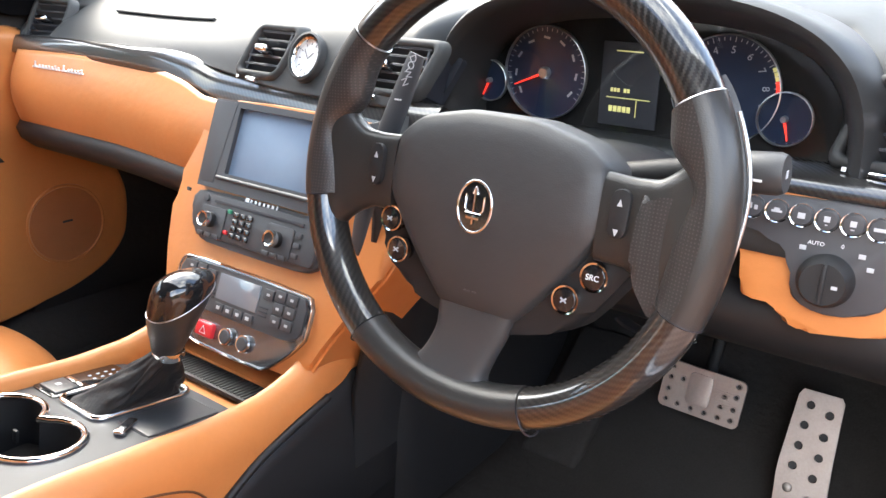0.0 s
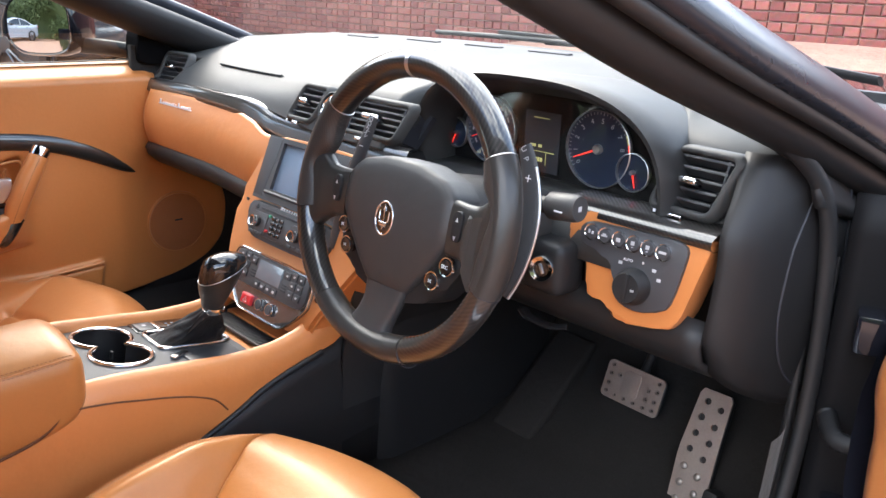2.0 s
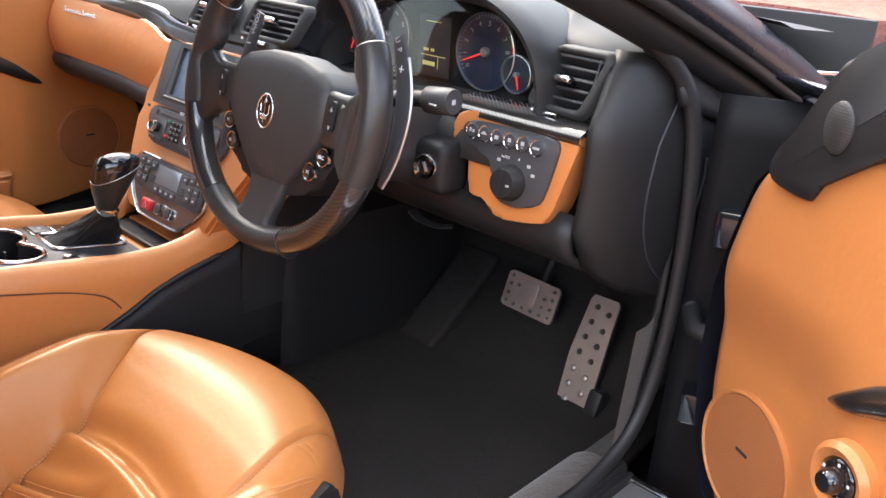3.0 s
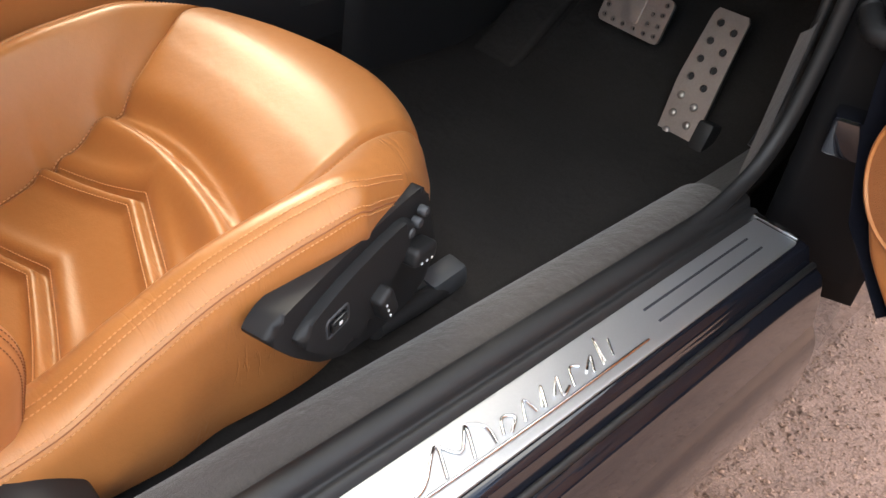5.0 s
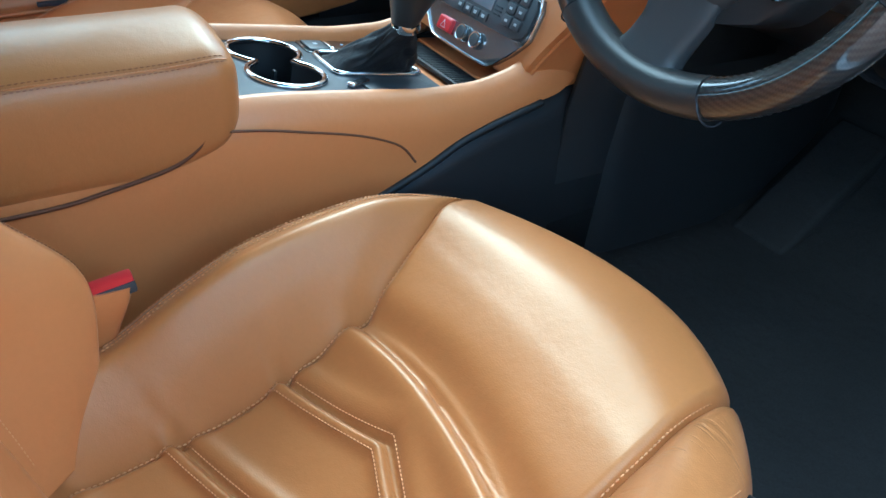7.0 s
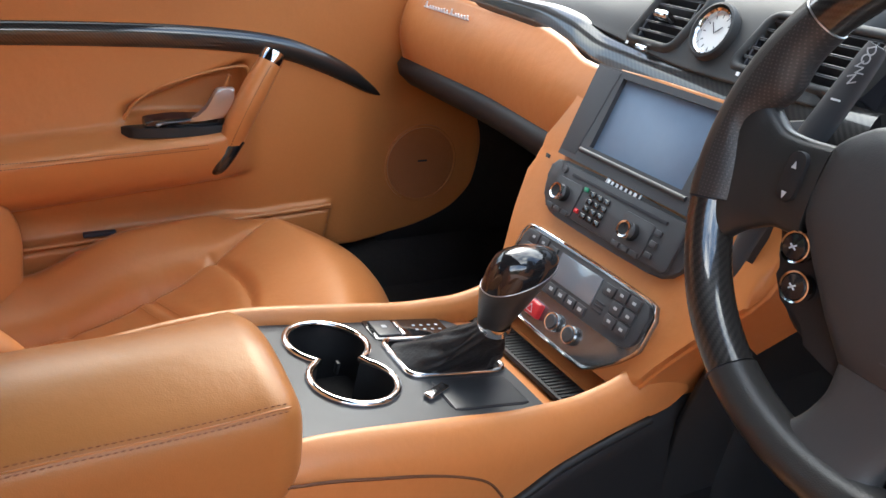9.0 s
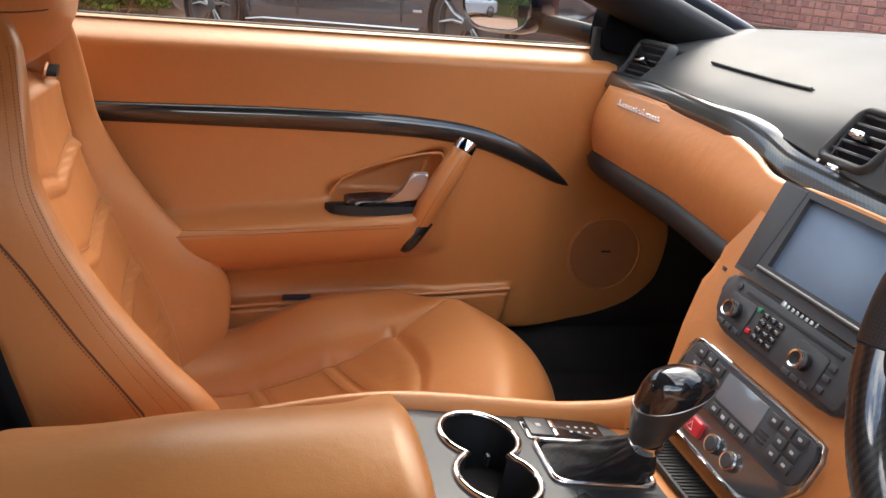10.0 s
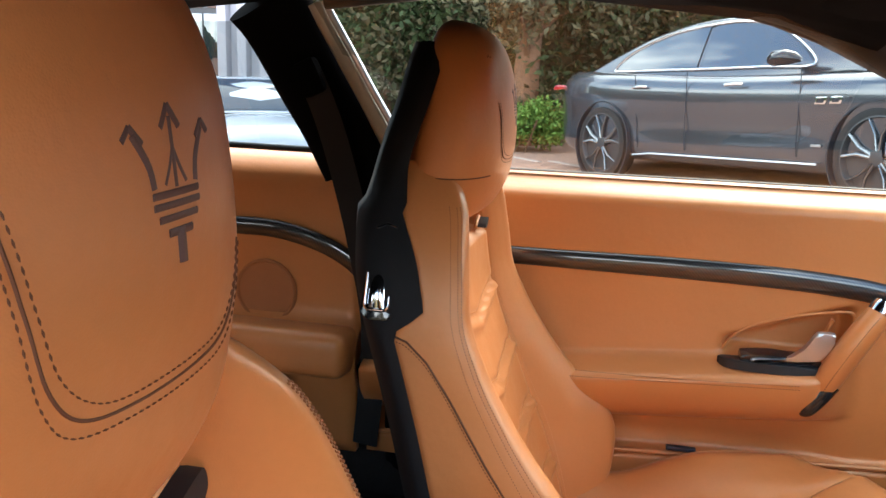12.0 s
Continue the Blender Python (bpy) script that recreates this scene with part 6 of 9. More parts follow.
def spoke(name, secs, mt, label, along):
    """A sculpted spoke: sections (place, lower edge, upper edge, half thickness, height) joined into one smooth skin. along: 0 for x, 1 for y."""
    rows = []
    for i in range(28):
        u = i / 27 * (len(secs) - 1)
        p, lo, hi, th, z = (float(pchip(range(len(secs)), [sc[k] for sc in secs], u)) for k in range(5))
        ring = []
        for j in range(32):
            a = 2 * math.pi * j / 32
            c = (lo + hi) / 2 + (hi - lo) / 2 * math.copysign(abs(math.cos(a)) ** 0.55, math.cos(a))
            h = z + th * math.copysign(abs(math.sin(a)) ** 0.7, math.sin(a))
            ring.append(tuple(W @ Vector((p, c, h) if along == 0 else (c, p, h))))
        rows.append(ring)
    return surf(name, rows, mt, wheel, label, closed=True, caps=True)


for s in (-1, 1):
    spoke("side_spoke", [(s * 0.096, -0.034, 0.032, 0.010, -0.006), (s * 0.115, -0.034, 0.031, 0.011, -0.006), (s * 0.132, -0.040, 0.032, 0.012, -0.005), (s * 0.146, -0.050, 0.040, 0.013, -0.004), (s * 0.157, -0.064, 0.052, 0.014, -0.002), (s * 0.168, -0.074, 0.066, 0.014, 0.0)], WHEEL_LEATHER, "black leather spoke", 0)
    if s > 0:
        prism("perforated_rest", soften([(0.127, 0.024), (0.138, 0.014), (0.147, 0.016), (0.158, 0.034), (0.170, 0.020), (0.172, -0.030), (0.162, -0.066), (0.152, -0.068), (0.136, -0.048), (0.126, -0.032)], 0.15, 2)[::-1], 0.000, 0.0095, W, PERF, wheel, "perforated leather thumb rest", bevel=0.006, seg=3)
    swo = rounded(0.015, 0.036, 0.0072, 4, s * 0.113, 0.004)
    sw = prism("switch", swo, 0.003, 0.0085, W, BLACK, wheel, bevel=0.002)
    for dy in (-0.009, 0.010):
        prism("symbol", [(s * 0.113 - 0.0020, dy + 0.002 if dy < 0 else dy - 0.0005), (s * 0.113 + 0.0020, dy + 0.002 if dy < 0 else dy - 0.0005), (s * 0.113, dy - 0.003 if dy < 0 else dy + 0.0045)], 0.0084, 0.0090, W, GREY_INK, sw)
    for (bx, by), tx in zip((((0.098, -0.047), (0.078, -0.069)) if s > 0 else ((-0.094, -0.040), (-0.083, -0.065))), ("SRC", "") if s > 0 else ("", "")):
        m = on(W, bx, by, -0.010 if s > 0 else -0.006)
        b = lathe("round_button", [(0.0098, -0.004), (0.0098, 0.006), (0.0085, 0.0085), (0, 0.009)], m, PIANO, wheel, n=28)
        lathe("ring", [(0.0098, 0.000), (0.0118, 0.003), (0.0113, 0.0072), (0.0099, 0.0070)], m, CHROME, b, "chrome ring", n=32)
        if tx:
            words("lettering", tx, 0.0062, on(m, 0, 0, 0.0088), WHITE_INK, b)
        else:
            for turn in (38, -30):
                rbox("symbol", (0.0060, 0.0012, 0.0004), on(m, 0, 0, 0.0092, turn), GREY_INK, b, bevel=0.0003)
spoke("lower_spoke", [(-0.096, -0.036, 0.036, 0.010, -0.008), (-0.115, -0.035, 0.031, 0.011, -0.008), (-0.134, -0.040, 0.024, 0.012, -0.007), (-0.150, -0.050, 0.020, 0.013, -0.005), (-0.162, -0.064, 0.024, 0.014, -0.003), (-0.172, -0.078, 0.034, 0.014, 0.0)], PAD, "dark satin lower spoke", 1)
# emblem: an oval ring with plain bright prongs
em = thing("wheel_emblem", (0.378, -0.012, 0.80), "small chrome oval emblem on black", "emblem")
EM = on(W, -0.003, -0.0125, 0.0128)
ov = [(0.0158 * math.cos(a), 0.0205 * math.sin(a)) for a in np.linspace(0, 2 * math.pi, 41)[:-1]]
prism("ground", ov, -0.001, 0.0012, EM, PIANO, em)
tube("ring", [tuple(EM @ Vector((x, y, 0.0012))) for x, y in ov], 0.0013, CHROME, em, closed=True, n=8)
for pts, r in (([(0, -0.014), (0, 0.015)], 0.0012), ([(-0.0085, 0.009), (-0.0085, -0.002), (-0.004, -0.006)], 0.0010), ([(0.0085, 0.009), (0.0085, -0.002), (0.004, -0.006)], 0.0010),
               ([(-0.0075, -0.006), (0.0075, -0.006)], 0.0016), ([(-0.006, -0.009), (0.006, -0.009)], 0.0014), ([(-0.0022, 0.010), (0, 0.016), (0.0022, 0.010)], 0.0009)):
    tube("prong", [tuple(EM @ Vector((x, y, 0.0016))) for x, y in pts], r, CHROME, em, n=6)
# column, paddles, stalk, ignition
col = thing("steering_column", (0.38, 0.12, 0.78), "dark grey steering column shroud with ignition lock", "steering column")
rows = []
for t in np.linspace(0, 1, 9):
    c = W @ Vector((0, -0.012 - 0.01 * t, -0.04 - 0.20 * t))
    hw, hh = 0.070 + 0.010 * t, 0.062 + 0.012 * t
    rows.append([(c.x + hw * math.copysign(abs(math.cos(a)) ** 0.6, math.cos(a)), c.y, c.z + hh * math.copysign(abs(math.sin(a)) ** 0.6, math.sin(a))) for a in np.linspace(0, 2 * math.pi, 41)[:-1]])
surf("shroud", rows, PAD, col, closed=True, caps=True)
lathe("lock_ring", [(0.016, -0.02), (0.018, 0.003), (0.016, 0.006), (0.011, 0.005), (0.010, -0.004)], basis((0.482, 0.168, 0.727), (0.95, 0.3, 0), (0, 0.12, 1)), CHROME, col, "bright ignition lock ring", n=28)
lathe("lock_barrel", [(0.0105, -0.004), (0.0105, 0.002), (0, 0.002)], basis((0.482, 0.168, 0.727), (0.95, 0.3, 0), (0, 0.12, 1)), PIANO, col, n=20)
rbox("key_slot", (0.004, 0.014, 0.003), on(basis((0.482, 0.168, 0.727), (0.95, 0.3, 0), (0, 0.12, 1)), 0, 0, 0.003, 25), SATIN, col, bevel=0.001)
rbox("lock_housing", (0.07, 0.06, 0.075), pose(0.475, 0.20, 0.725), BLACK, col, bevel=0.02, seg=4)
stalk = thing("wiper_stalk", (0.50, 0.11, 0.83), "black wiper stalk with knurled end", "stalk")
tube("arm", path_through([(0.44, 0.105, 0.815), (0.50, 0.112, 0.828), (0.535, 0.114, 0.832)], 10), 0.011, BLACK, stalk, n=14, flat=(0.8, 1))
tube("end", [(0.530, 0.114, 0.831), (0.534, 0.114, 0.832), (0.570, 0.113, 0.836), (0.575, 0.113, 0.8365)], [0.013, 0.0165, 0.0165, 0.0145], PAD, stalk, n=24)
rbox("symbol", (0.006, 0.0006, 0.006), pose(0.5755, 0.112, 0.8365, 0, 0, 90), GREY_INK, stalk, bevel=0.0002)
rbox("mark", (0.012, 0.0006, 0.002), pose(0.556, 0.0965, 0.832, 0, 0, 0), WHITE_INK, stalk, bevel=0.0002)
for s in (-1, 1):
    pd = thing("gearshift_paddle", (0.38 + s * 0.15, 0.04, 0.84), "long black metal gearshift paddle behind the wheel", "paddle", group="gearshift paddles")
    if s > 0:
        pts = [(0.143, 0.106, -0.046), (0.156, 0.082, -0.046), (0.168, 0.046, -0.046), (0.172, 0.012, -0.046), (0.169, -0.030, -0.045), (0.160, -0.066, -0.044)]
    else:
        pts = [(-0.126, 0.102, -0.046), (-0.137, 0.062, -0.045), (-0.152, 0.010, -0.044), (-0.163, -0.050, -0.043), (-0.167, -0.092, -0.042)]
    pp = path_through(pts, 24)
    wide = [0.005 + 0.008 * math.sin(math.pi * min(1, 0.12 + 0.9 * i / 23)) ** 0.7 for i in range(24)]
    tube("blade", [W @ p for p in pp], wide, KEYBLACK, pd, n=12, flat=(1, 0.22), up=tuple(W.to_3x3() @ Vector((0, 0, 1))))
    if s > 0:
        tube("bright_edge", [W @ (p + Vector((w, 0, 0.0012))) for p, w in zip(pp[4:], wide[4:])], 0.0019, SATIN, pd, "worn bright edge", n=8)
    for k, ch in enumerate(("UP" if s > 0 else "DOWN")):
        p = pp[1 + (2 * k if s > 0 else k * 1)]
        words("lettering", ch, 0.010, on(W, p.x, p.y, p.z + 0.0032, -60 if s > 0 else -68), GREY_INK, pd)
    p = pp[6]
    rbox("sign", (0.008, 0.0014, 0.0005), on(W, p.x, p.y, p.z + 0.004), WHITE_INK, pd, bevel=0.0002)
    if s > 0:
        rbox("sign", (0.0014, 0.008, 0.0005), on(W, p.x, p.y, p.z + 0.004), WHITE_INK, pd, bevel=0.0002)

# ---- pedals ----
brake = thing("brake_pedal", (0.40, 0.53, 0.40), "drilled bare metal brake pedal with a smooth centre badge", "pedal", group="pedals")
BR = basis((0.410, 0.545, 0.397), (0.985, 0.015, -0.03), (-0.06, 0.33, 1))
hl = [(x, y) for x in (-0.048, 0.048) for y in (-0.024, -0.008, 0.010, 0.026)] + [(x, -0.026) for x in (-0.030, -0.010, 0.010, 0.030)] + [(-0.030, 0.012), (0.030, -0.010), (0.032, 0.006)]
circ = lambda x, y, r, n=10: [(x + r * math.cos(-2 * math.pi * k / n), y + r * math.sin(-2 * math.pi * k / n)) for k in range(n)]
plate("pad", rounded(0.118, 0.070, 0.009, 4), [circ(x, y, 0.0034) for x, y in hl], -0.004, 0.002, BR, PEDAL, brake)
for x, y in hl:
    lathe("stud", [(0.0050, 0.002), (0.0046, 0.0036), (0.0036, 0.0034), (0.0034, 0.001)], on(BR, x, y), PEDAL, brake, n=12)
prism("badge", rounded(0.034, 0.046, 0.006, 3, -0.004, 0.004), 0.002, 0.004, BR, PEDAL, brake, bevel=0.001)
for k in range(9):
    rbox("knurl", (0.026, 0.0008, 0.001), on(BR, 0.030, -0.016 + 0.0036 * k, 0.0024), PEDAL, brake, bevel=0.0003)
prism("rubber_back", rounded(0.114, 0.066, 0.008, 4), -0.014, -0.0042, BR, RUBBER, brake)
tube("lever", path_through([tuple(BR @ Vector((0, 0, -0.012))), (0.408, 0.60, 0.44), (0.405, 0.66, 0.56)], 10), 0.009, BLACK, brake)
acc = thing("accelerator_pedal", (0.57, 0.52, 0.27), "long drilled bare metal accelerator pedal", "pedal", group="pedals")
AC = basis((0.570, 0.508, 0.350), (0.99, 0.02, 0.05), (0.10, 0.42, 0.90))
ao = soften([(-0.026, 0.110), (0.030, 0.108), (0.030, 0.02), (0.033, -0.108), (0.020, -0.112), (-0.030, -0.104), (-0.036, 0.0)], 0.08, 1)
ah = [(x, y) for x, y in ((-0.010, 0.090), (0.015, 0.082), (-0.013, 0.062), (0.013, 0.052), (-0.015, 0.034), (0.012, 0.024), (-0.017, 0.006), (0.010, -0.004))]
ab = [(-0.018, -0.024), (0.009, -0.034), (-0.018, -0.052), (0.011, -0.062), (-0.016, -0.080), (0.013, -0.090)]
plate("pad", ao, [circ(x, y, 0.0058, 12) for x, y in ah], -0.003, 0.0025, AC, PEDAL, acc)
for x, y in ab:
    lathe("stud", [(0.0068, 0.0015), (0.0060, 0.004), (0.004, 0.0056), (0, 0.006)], on(AC, x, y), PEDAL, acc, n=14)
prism("rubber_back", [(x * 0.92, y * 0.97) for x, y in ao], -0.018, -0.004, AC, RUBBER, acc)
rbox("hinge_block", (0.026, 0.036, 0.045), pose(0.615, 0.485, 0.290, -20), RUBBER, acc, bevel=0.006)


# ---- seats ----
def seat(cx, side, driver):
    """A leather sports seat. side: +1 with its outer flank towards +x."""
    who = "driver" if driver else "passenger"
    st = thing("car_seat", (cx, -0.40, 0.26), "tan leather %s seat with chevron quilted centre and tall bolsters" % who, "car seat", group="front seats")
    ys = np.r_[np.linspace(-0.585, -0.30, 74), np.linspace(-0.297, -0.15, 52), np.linspace(-0.145, 0.014, 34)]
    half = np.r_[np.linspace(0, 0.45, 30), np.linspace(0.455, 0.70, 16)[0:], np.linspace(0.715, 1.0, 18)]
    ss = np.r_[-half[::-1], half[1:]]
    cy = [-0.60, -0.50, -0.40, -0.30, -0.25, -0.20, 0.0]
    cz = [0.300, 0.308, 0.320, 0.356, 0.384, 0.39, 0.40] if driver else [0.312, 0.322, 0.350, 0.390, 0.418, 0.435, 0.44]
    ty = [-0.30, -0.245, -0.20, -0.15, -0.09, -0.035, -0.004, 0.014]
    tz = [0.372, 0.402, 0.428, 0.452, 0.468, 0.462, 0.436, 0.385] if driver else [0.392, 0.428, 0.452, 0.470, 0.479, 0.464, 0.434, 0.385]
    ry_ = [-0.60, -0.47, -0.40, -0.33, -0.25, -0.19, -0.12, -0.06, -0.020, 0.000, 0.014]
    rz_ = [0.37, 0.398, 0.436, 0.466, 0.480, 0.484, 0.478, 0.468, 0.452, 0.428, 0.39]
    wi_y, wi_v = [-0.60, -0.40, -0.25, -0.15, -0.06, 0.014], [0.130, 0.142, 0.152, 0.182, 0.206, 0.208]
    wx_v = [0.142, 0.150, 0.155, 0.148, 0.134, 0.124] if driver else [0.090, 0.098, 0.106, 0.126, 0.152, 0.166]
    wr_v = [0.188, 0.200, 0.208, 0.212, 0.206, 0.190]
    wo_v = [0.232, 0.240, 0.246, 0.244, 0.230, 0.204]

    def arc_y(lx, out):
        """Where the seam across the cushion runs, between quilted centre and thigh panel."""
        if driver:
            return -0.266 + 0.030 * (1 - min(1, lx / 0.16) ** 2) - (0.010 if out else -0.012) * min(1, lx / 0.16)
        return -0.262 + 0.056 * (1 - min(1, lx / 0.16) ** 2)

    def chevron(apex, q):
        q = q + 0.022
        return apex - (0.33 if q > 0 else 0.36) * abs(q)

    def point(s, y):
        a = abs(s)
        out = s * side > 0
        wi, wr, wo = (float(pchip(wi_y, v, y)) for v in (wx_v if out else wi_v, wr_v, wo_v))
        zr = float(pchip(ry_, rz_, y)) + ((0.010 if driver else -0.010) if out else 0.0) * float(smooth(-0.4, -0.2, y))
        lx = float(pchip([0, 0.45, 0.70, 0.85, 0.93, 1.0], [0, wi, wr, wo, wo + 0.001, wo - 0.012], a))
        if driver and out and a > 0.86:
            lx -= (0.012 + 0.045 * float(smooth(-0.30, 0.0, y))) * (a - 0.86) / 0.14 * float(smooth(-0.40, -0.33, y))
        yarc = arc_y(lx, out)
        k = float(smooth(yarc - 0.002, yarc + 0.010, y))
        zi = float(pchip(cy, cz, y)) + (0.020 if driver else 0.005) * float(hump(y, yarc - 0.014, 0.017)) * (1.0 if out else 1 - 0.8 * min(1, lx / 0.16) ** 3)
        for apex in (-0.288, -0.394, -0.500):
            d = y - chevron(apex, lx if out else -lx)
            zi += (1.0 if driver else 0.35) * (0.0095 * float(hump(d, -0.005, 0.0065)) - 0.008 * float(hump(d, 0.008, 0.0042)) + 0.004 * float(hump(d, 0.022, 0.010)))
        zt = float(pchip(ty, tz, y)) + (0.0 if driver else 0.012) * float(hump(y, -0.10, 0.07))
        ks = float(smooth(-0.40, -0.13, y))
        zs = float(pchip(cy, cz, y)) * (1 - ks) + zt * ks + (0.020 if out and driver else 0.010) * (1 - ks)
        zc = zi * (1 - k) + zt * k - (0.018 if driver else 0.006) * float(hump(y, yarc + (0.014 if driver else 0.007), 0.015 if driver else 0.006))
        zc += 0.010 * min(1, lx / max(wi, 1e-6)) ** 3 * (1 - k)
        if driver and out:
            zc += 0.022 * min(1, lx / max(wi, 1e-6)) ** 2 * float(smooth(-0.08, -0.24, y))
        if a <= 0.45:
            z = zc - (0.013 if driver and out else 0.008) * float(hump(a, 0.45, 0.018 if driver and out else 0.014))
        else:
            z = float(pchip([0.45, 0.50, 0.60, 0.70, 0.79, 0.86, 0.93, 1.0], [zc - (0.012 if driver and out else 0.007), zs + ((0.45 if driver else 0.30) if out else 0.25) * (zr - zs), zs + ((0.86 if driver else 0.70) if out else 0.72) * (zr - zs), zr, zr - 0.010, zr - 0.038, zr - 0.085, 0.285], a))
        yy = y - (0.108 * (lx / 0.20) ** 2.0 if out else 0.066 * (lx / 0.216) ** 2.0) * float(smooth(-0.26, 0.014, y))
        if not driver:
            yy, z = yy + 0.018 * float(smooth(-0.45, -0.25, yy)), z - 0.022 * float(smooth(-0.56, -0.40, yy)) * float(smooth(0.27, 0.33, z))
        return (cx + math.copysign(lx, s), yy, z)

    grid = [[point(s, y) for s in ss] for y in ys]
    ins, thigh, bl, br = [], [], [], []
    for i in range(len(ys) - 1):
        r_ins, r_th, r_bl, r_br = [], [], [], []
        for j in range(len(ss) - 1):
            sm, ym = (ss[j] + ss[j + 1]) / 2, (ys[i] + ys[i + 1]) / 2
            lx = abs(grid[i][j][0] - cx)
            arc = arc_y(lx, sm * side > 0)
            mid = abs(sm) < 0.45
            r_ins.append(mid and ym < arc)
            r_th.append(mid and ym >= arc)
            r_bl.append(not mid and sm < 0)
            r_br.append(not mid and sm > 0)
        ins.append(r_ins), thigh.append(r_th), bl.append(r_bl), br.append(r_br)
    hide = TAN_WORN if driver else TAN
    surf("cushion_centre", grid, hide, st, keep=ins, sharp=0)
    surf("thigh_panel", grid, hide, st, keep=thigh, sharp=0)
    surf("cushion_bolster", grid, hide, st, keep=bl, sharp=0)
    surf("cushion_bolster", grid, TAN_CREASED if driver else TAN, st, keep=br, sharp=0)
    front = grid[-1]
    surf("front_valance", [[(x + (cx - x) * 0.06 * t, y - 0.035 * t, z + (0.275 - z) * t) for x, y, z in front] for t in (0, 0.15, 0.4, 0.7, 1.0)], TAN, st)
    for s in (-1, 1):
        a = [Vector(point(s * 0.455, y)) for y in np.linspace(-0.56, -0.03, 60)]
        stitch("seam_stitching", [q + Vector((-s * 0.004, 0, 0.0016)) for q in a], THREAD_TAN, st, pitch=0.005, r=0.0008)
        worn = driver and s == side
        for q in (0.725, 0.745, 0.800, 0.820) if worn else (0.735, 0.755, 0.790):
            stitch("bolster_stitching", [Vector(point(s * q, y)) for y in np.linspace(-0.56, -0.03, 60)], THREAD_TAN, st, lift=(s * 0.0006, 0, 0.0009))
        tube("bolster_crease", [Vector(point(s * (0.810 if worn else 0.772), y)) - Vector((0, 0, 0.0004)) for y in np.linspace(-0.57, -0.024, 50)], 0.0007, THREAD_MID, st, n=5)
    for apex in (-0.288, -0.394, -0.500):
        for off in (-0.009, 0.012):
            line = []
            for s in np.linspace(-0.44, 0.44, 41):
                lx = (point(s, apex)[0] - cx) * side
                line.append(Vector(point(s, chevron(apex, lx) + off)))
            stitch("chevron_stitching", line, THREAD_TAN, st, pitch=0.004, r=0.0007, lift=(0, 0, 0.0010))
    # backrest
    bz = [0.33, 0.40, 0.48, 0.55, 0.62, 0.70, 0.76, 0.82, 0.88, 0.94]
    byf = [-0.545, -0.570, -0.602, -0.628, -0.652, -0.680, -0.695, -0.702, -0.712, -0.730]
    bb = [0.05, 0.095, 0.128, 0.100, 0.086, 0.082, 0.080, 0.069, 0.060, 0.03] if driver else [0.05, 0.095, 0.124, 0.092, 0.060, 0.040, 0.032, 0.032, 0.034, 0.02]
    bhw = [0.205, 0.228, 0.246, 0.240, 0.230, 0.220, 0.212, 0.196, 0.166, 0.114] if driver else [0.205, 0.228, 0.246, 0.240, 0.230, 0.220, 0.208, 0.188, 0.158, 0.116]
    byb = [-0.66, -0.68, -0.70, -0.72, -0.74, -0.765, -0.785, -0.80, -0.805, -0.80]
    zz = np.linspace(0.33, 0.94, 96)
    hs = np.r_[np.linspace(0, 0.5, 20), np.linspace(0.52, 1.0, 28)]
    sb = np.r_[-hs[::-1], hs[1:]]

    def bpoint(s, z):
        a = abs(s)
        yf, b, hw, yb = (float(pchip(bz, v, z)) for v in (byf, bb, bhw, byb))
        wi = hw * 0.60
        lx = float(pchip([0, 0.5, 0.68, 0.78, 0.88, 1.0], [0, wi, 0.86 * hw, 0.97 * hw, hw, 0.985 * hw], a))
        y = float(pchip([0, 0.30, 0.5, 0.60, 0.68, 0.76, 0.88, 1.0], [yf, yf + 0.002, yf + 0.10 * b + 0.004, yf + 0.72 * b, yf + b, yf + 0.88 * b, yf + 0.30 * b - 0.03, yb + 0.02], a))
        y -= 0.006 * float(hump(a, 0.5, 0.018))
        if a < 0.5 and z < 0.81:
            for apex in (0.40, 0.50, 0.60, 0.70):
                d = z - (apex + 0.22 * lx)
                y += (0.0080 if driver else 0.0060) * float(hump(d, -0.004, 0.0065)) - 0.006 * float(hump(d, 0.008, 0.005))
        if a < 0.5:
            y -= 0.055 * float(smooth(0.812, 0.835, z))
        return (cx + math.copysign(lx, s), y, z)

    bg = [[bpoint(s, z) for s in sb] for z in zz]
    m_in = [[abs((sb[j] + sb[j + 1]) / 2) < 0.5 for j in range(len(sb) - 1)] for i in range(len(zz) - 1)]
    m_l = [[(sb[j] + sb[j + 1]) / 2 <= -0.5 for j in range(len(sb) - 1)] for i in range(len(zz) - 1)]
    m_r = [[(sb[j] + sb[j + 1]) / 2 >= 0.5 for j in range(len(sb) - 1)] for i in range(len(zz) - 1)]
    surf("backrest_centre", bg, TAN, st, keep=m_in, sharp=0)
    surf("backrest_bolster", bg, TAN, st, keep=m_l, sharp=0)
    surf("backrest_bolster", bg, TAN, st, keep=m_r, sharp=0)
    for s in (-1, 1):
        for q in ((0.70, 0.715, 0.735) if driver else (0.775, 0.79, 0.812)):
            stitch("bolster_stitching", [Vector(bpoint(s * q, z)) for z in np.linspace(0.36, 0.89, 60)], THREAD_MID, st, pitch=0.0038, r=0.00055, lift=(0, 0.0006, 0.0002))
        tube("panel_seam", [Vector(bpoint(s * q, z)) + Vector((s * 0.0003, 0, 0)) for q, z in ((0.985, 0.735), (0.945, 0.730), (0.895, 0.708), (0.862, 0.665), (0.845, 0.59), (0.835, 0.50), (0.825, 0.40))], 0.0014, THREAD_DARK, st, n=5)
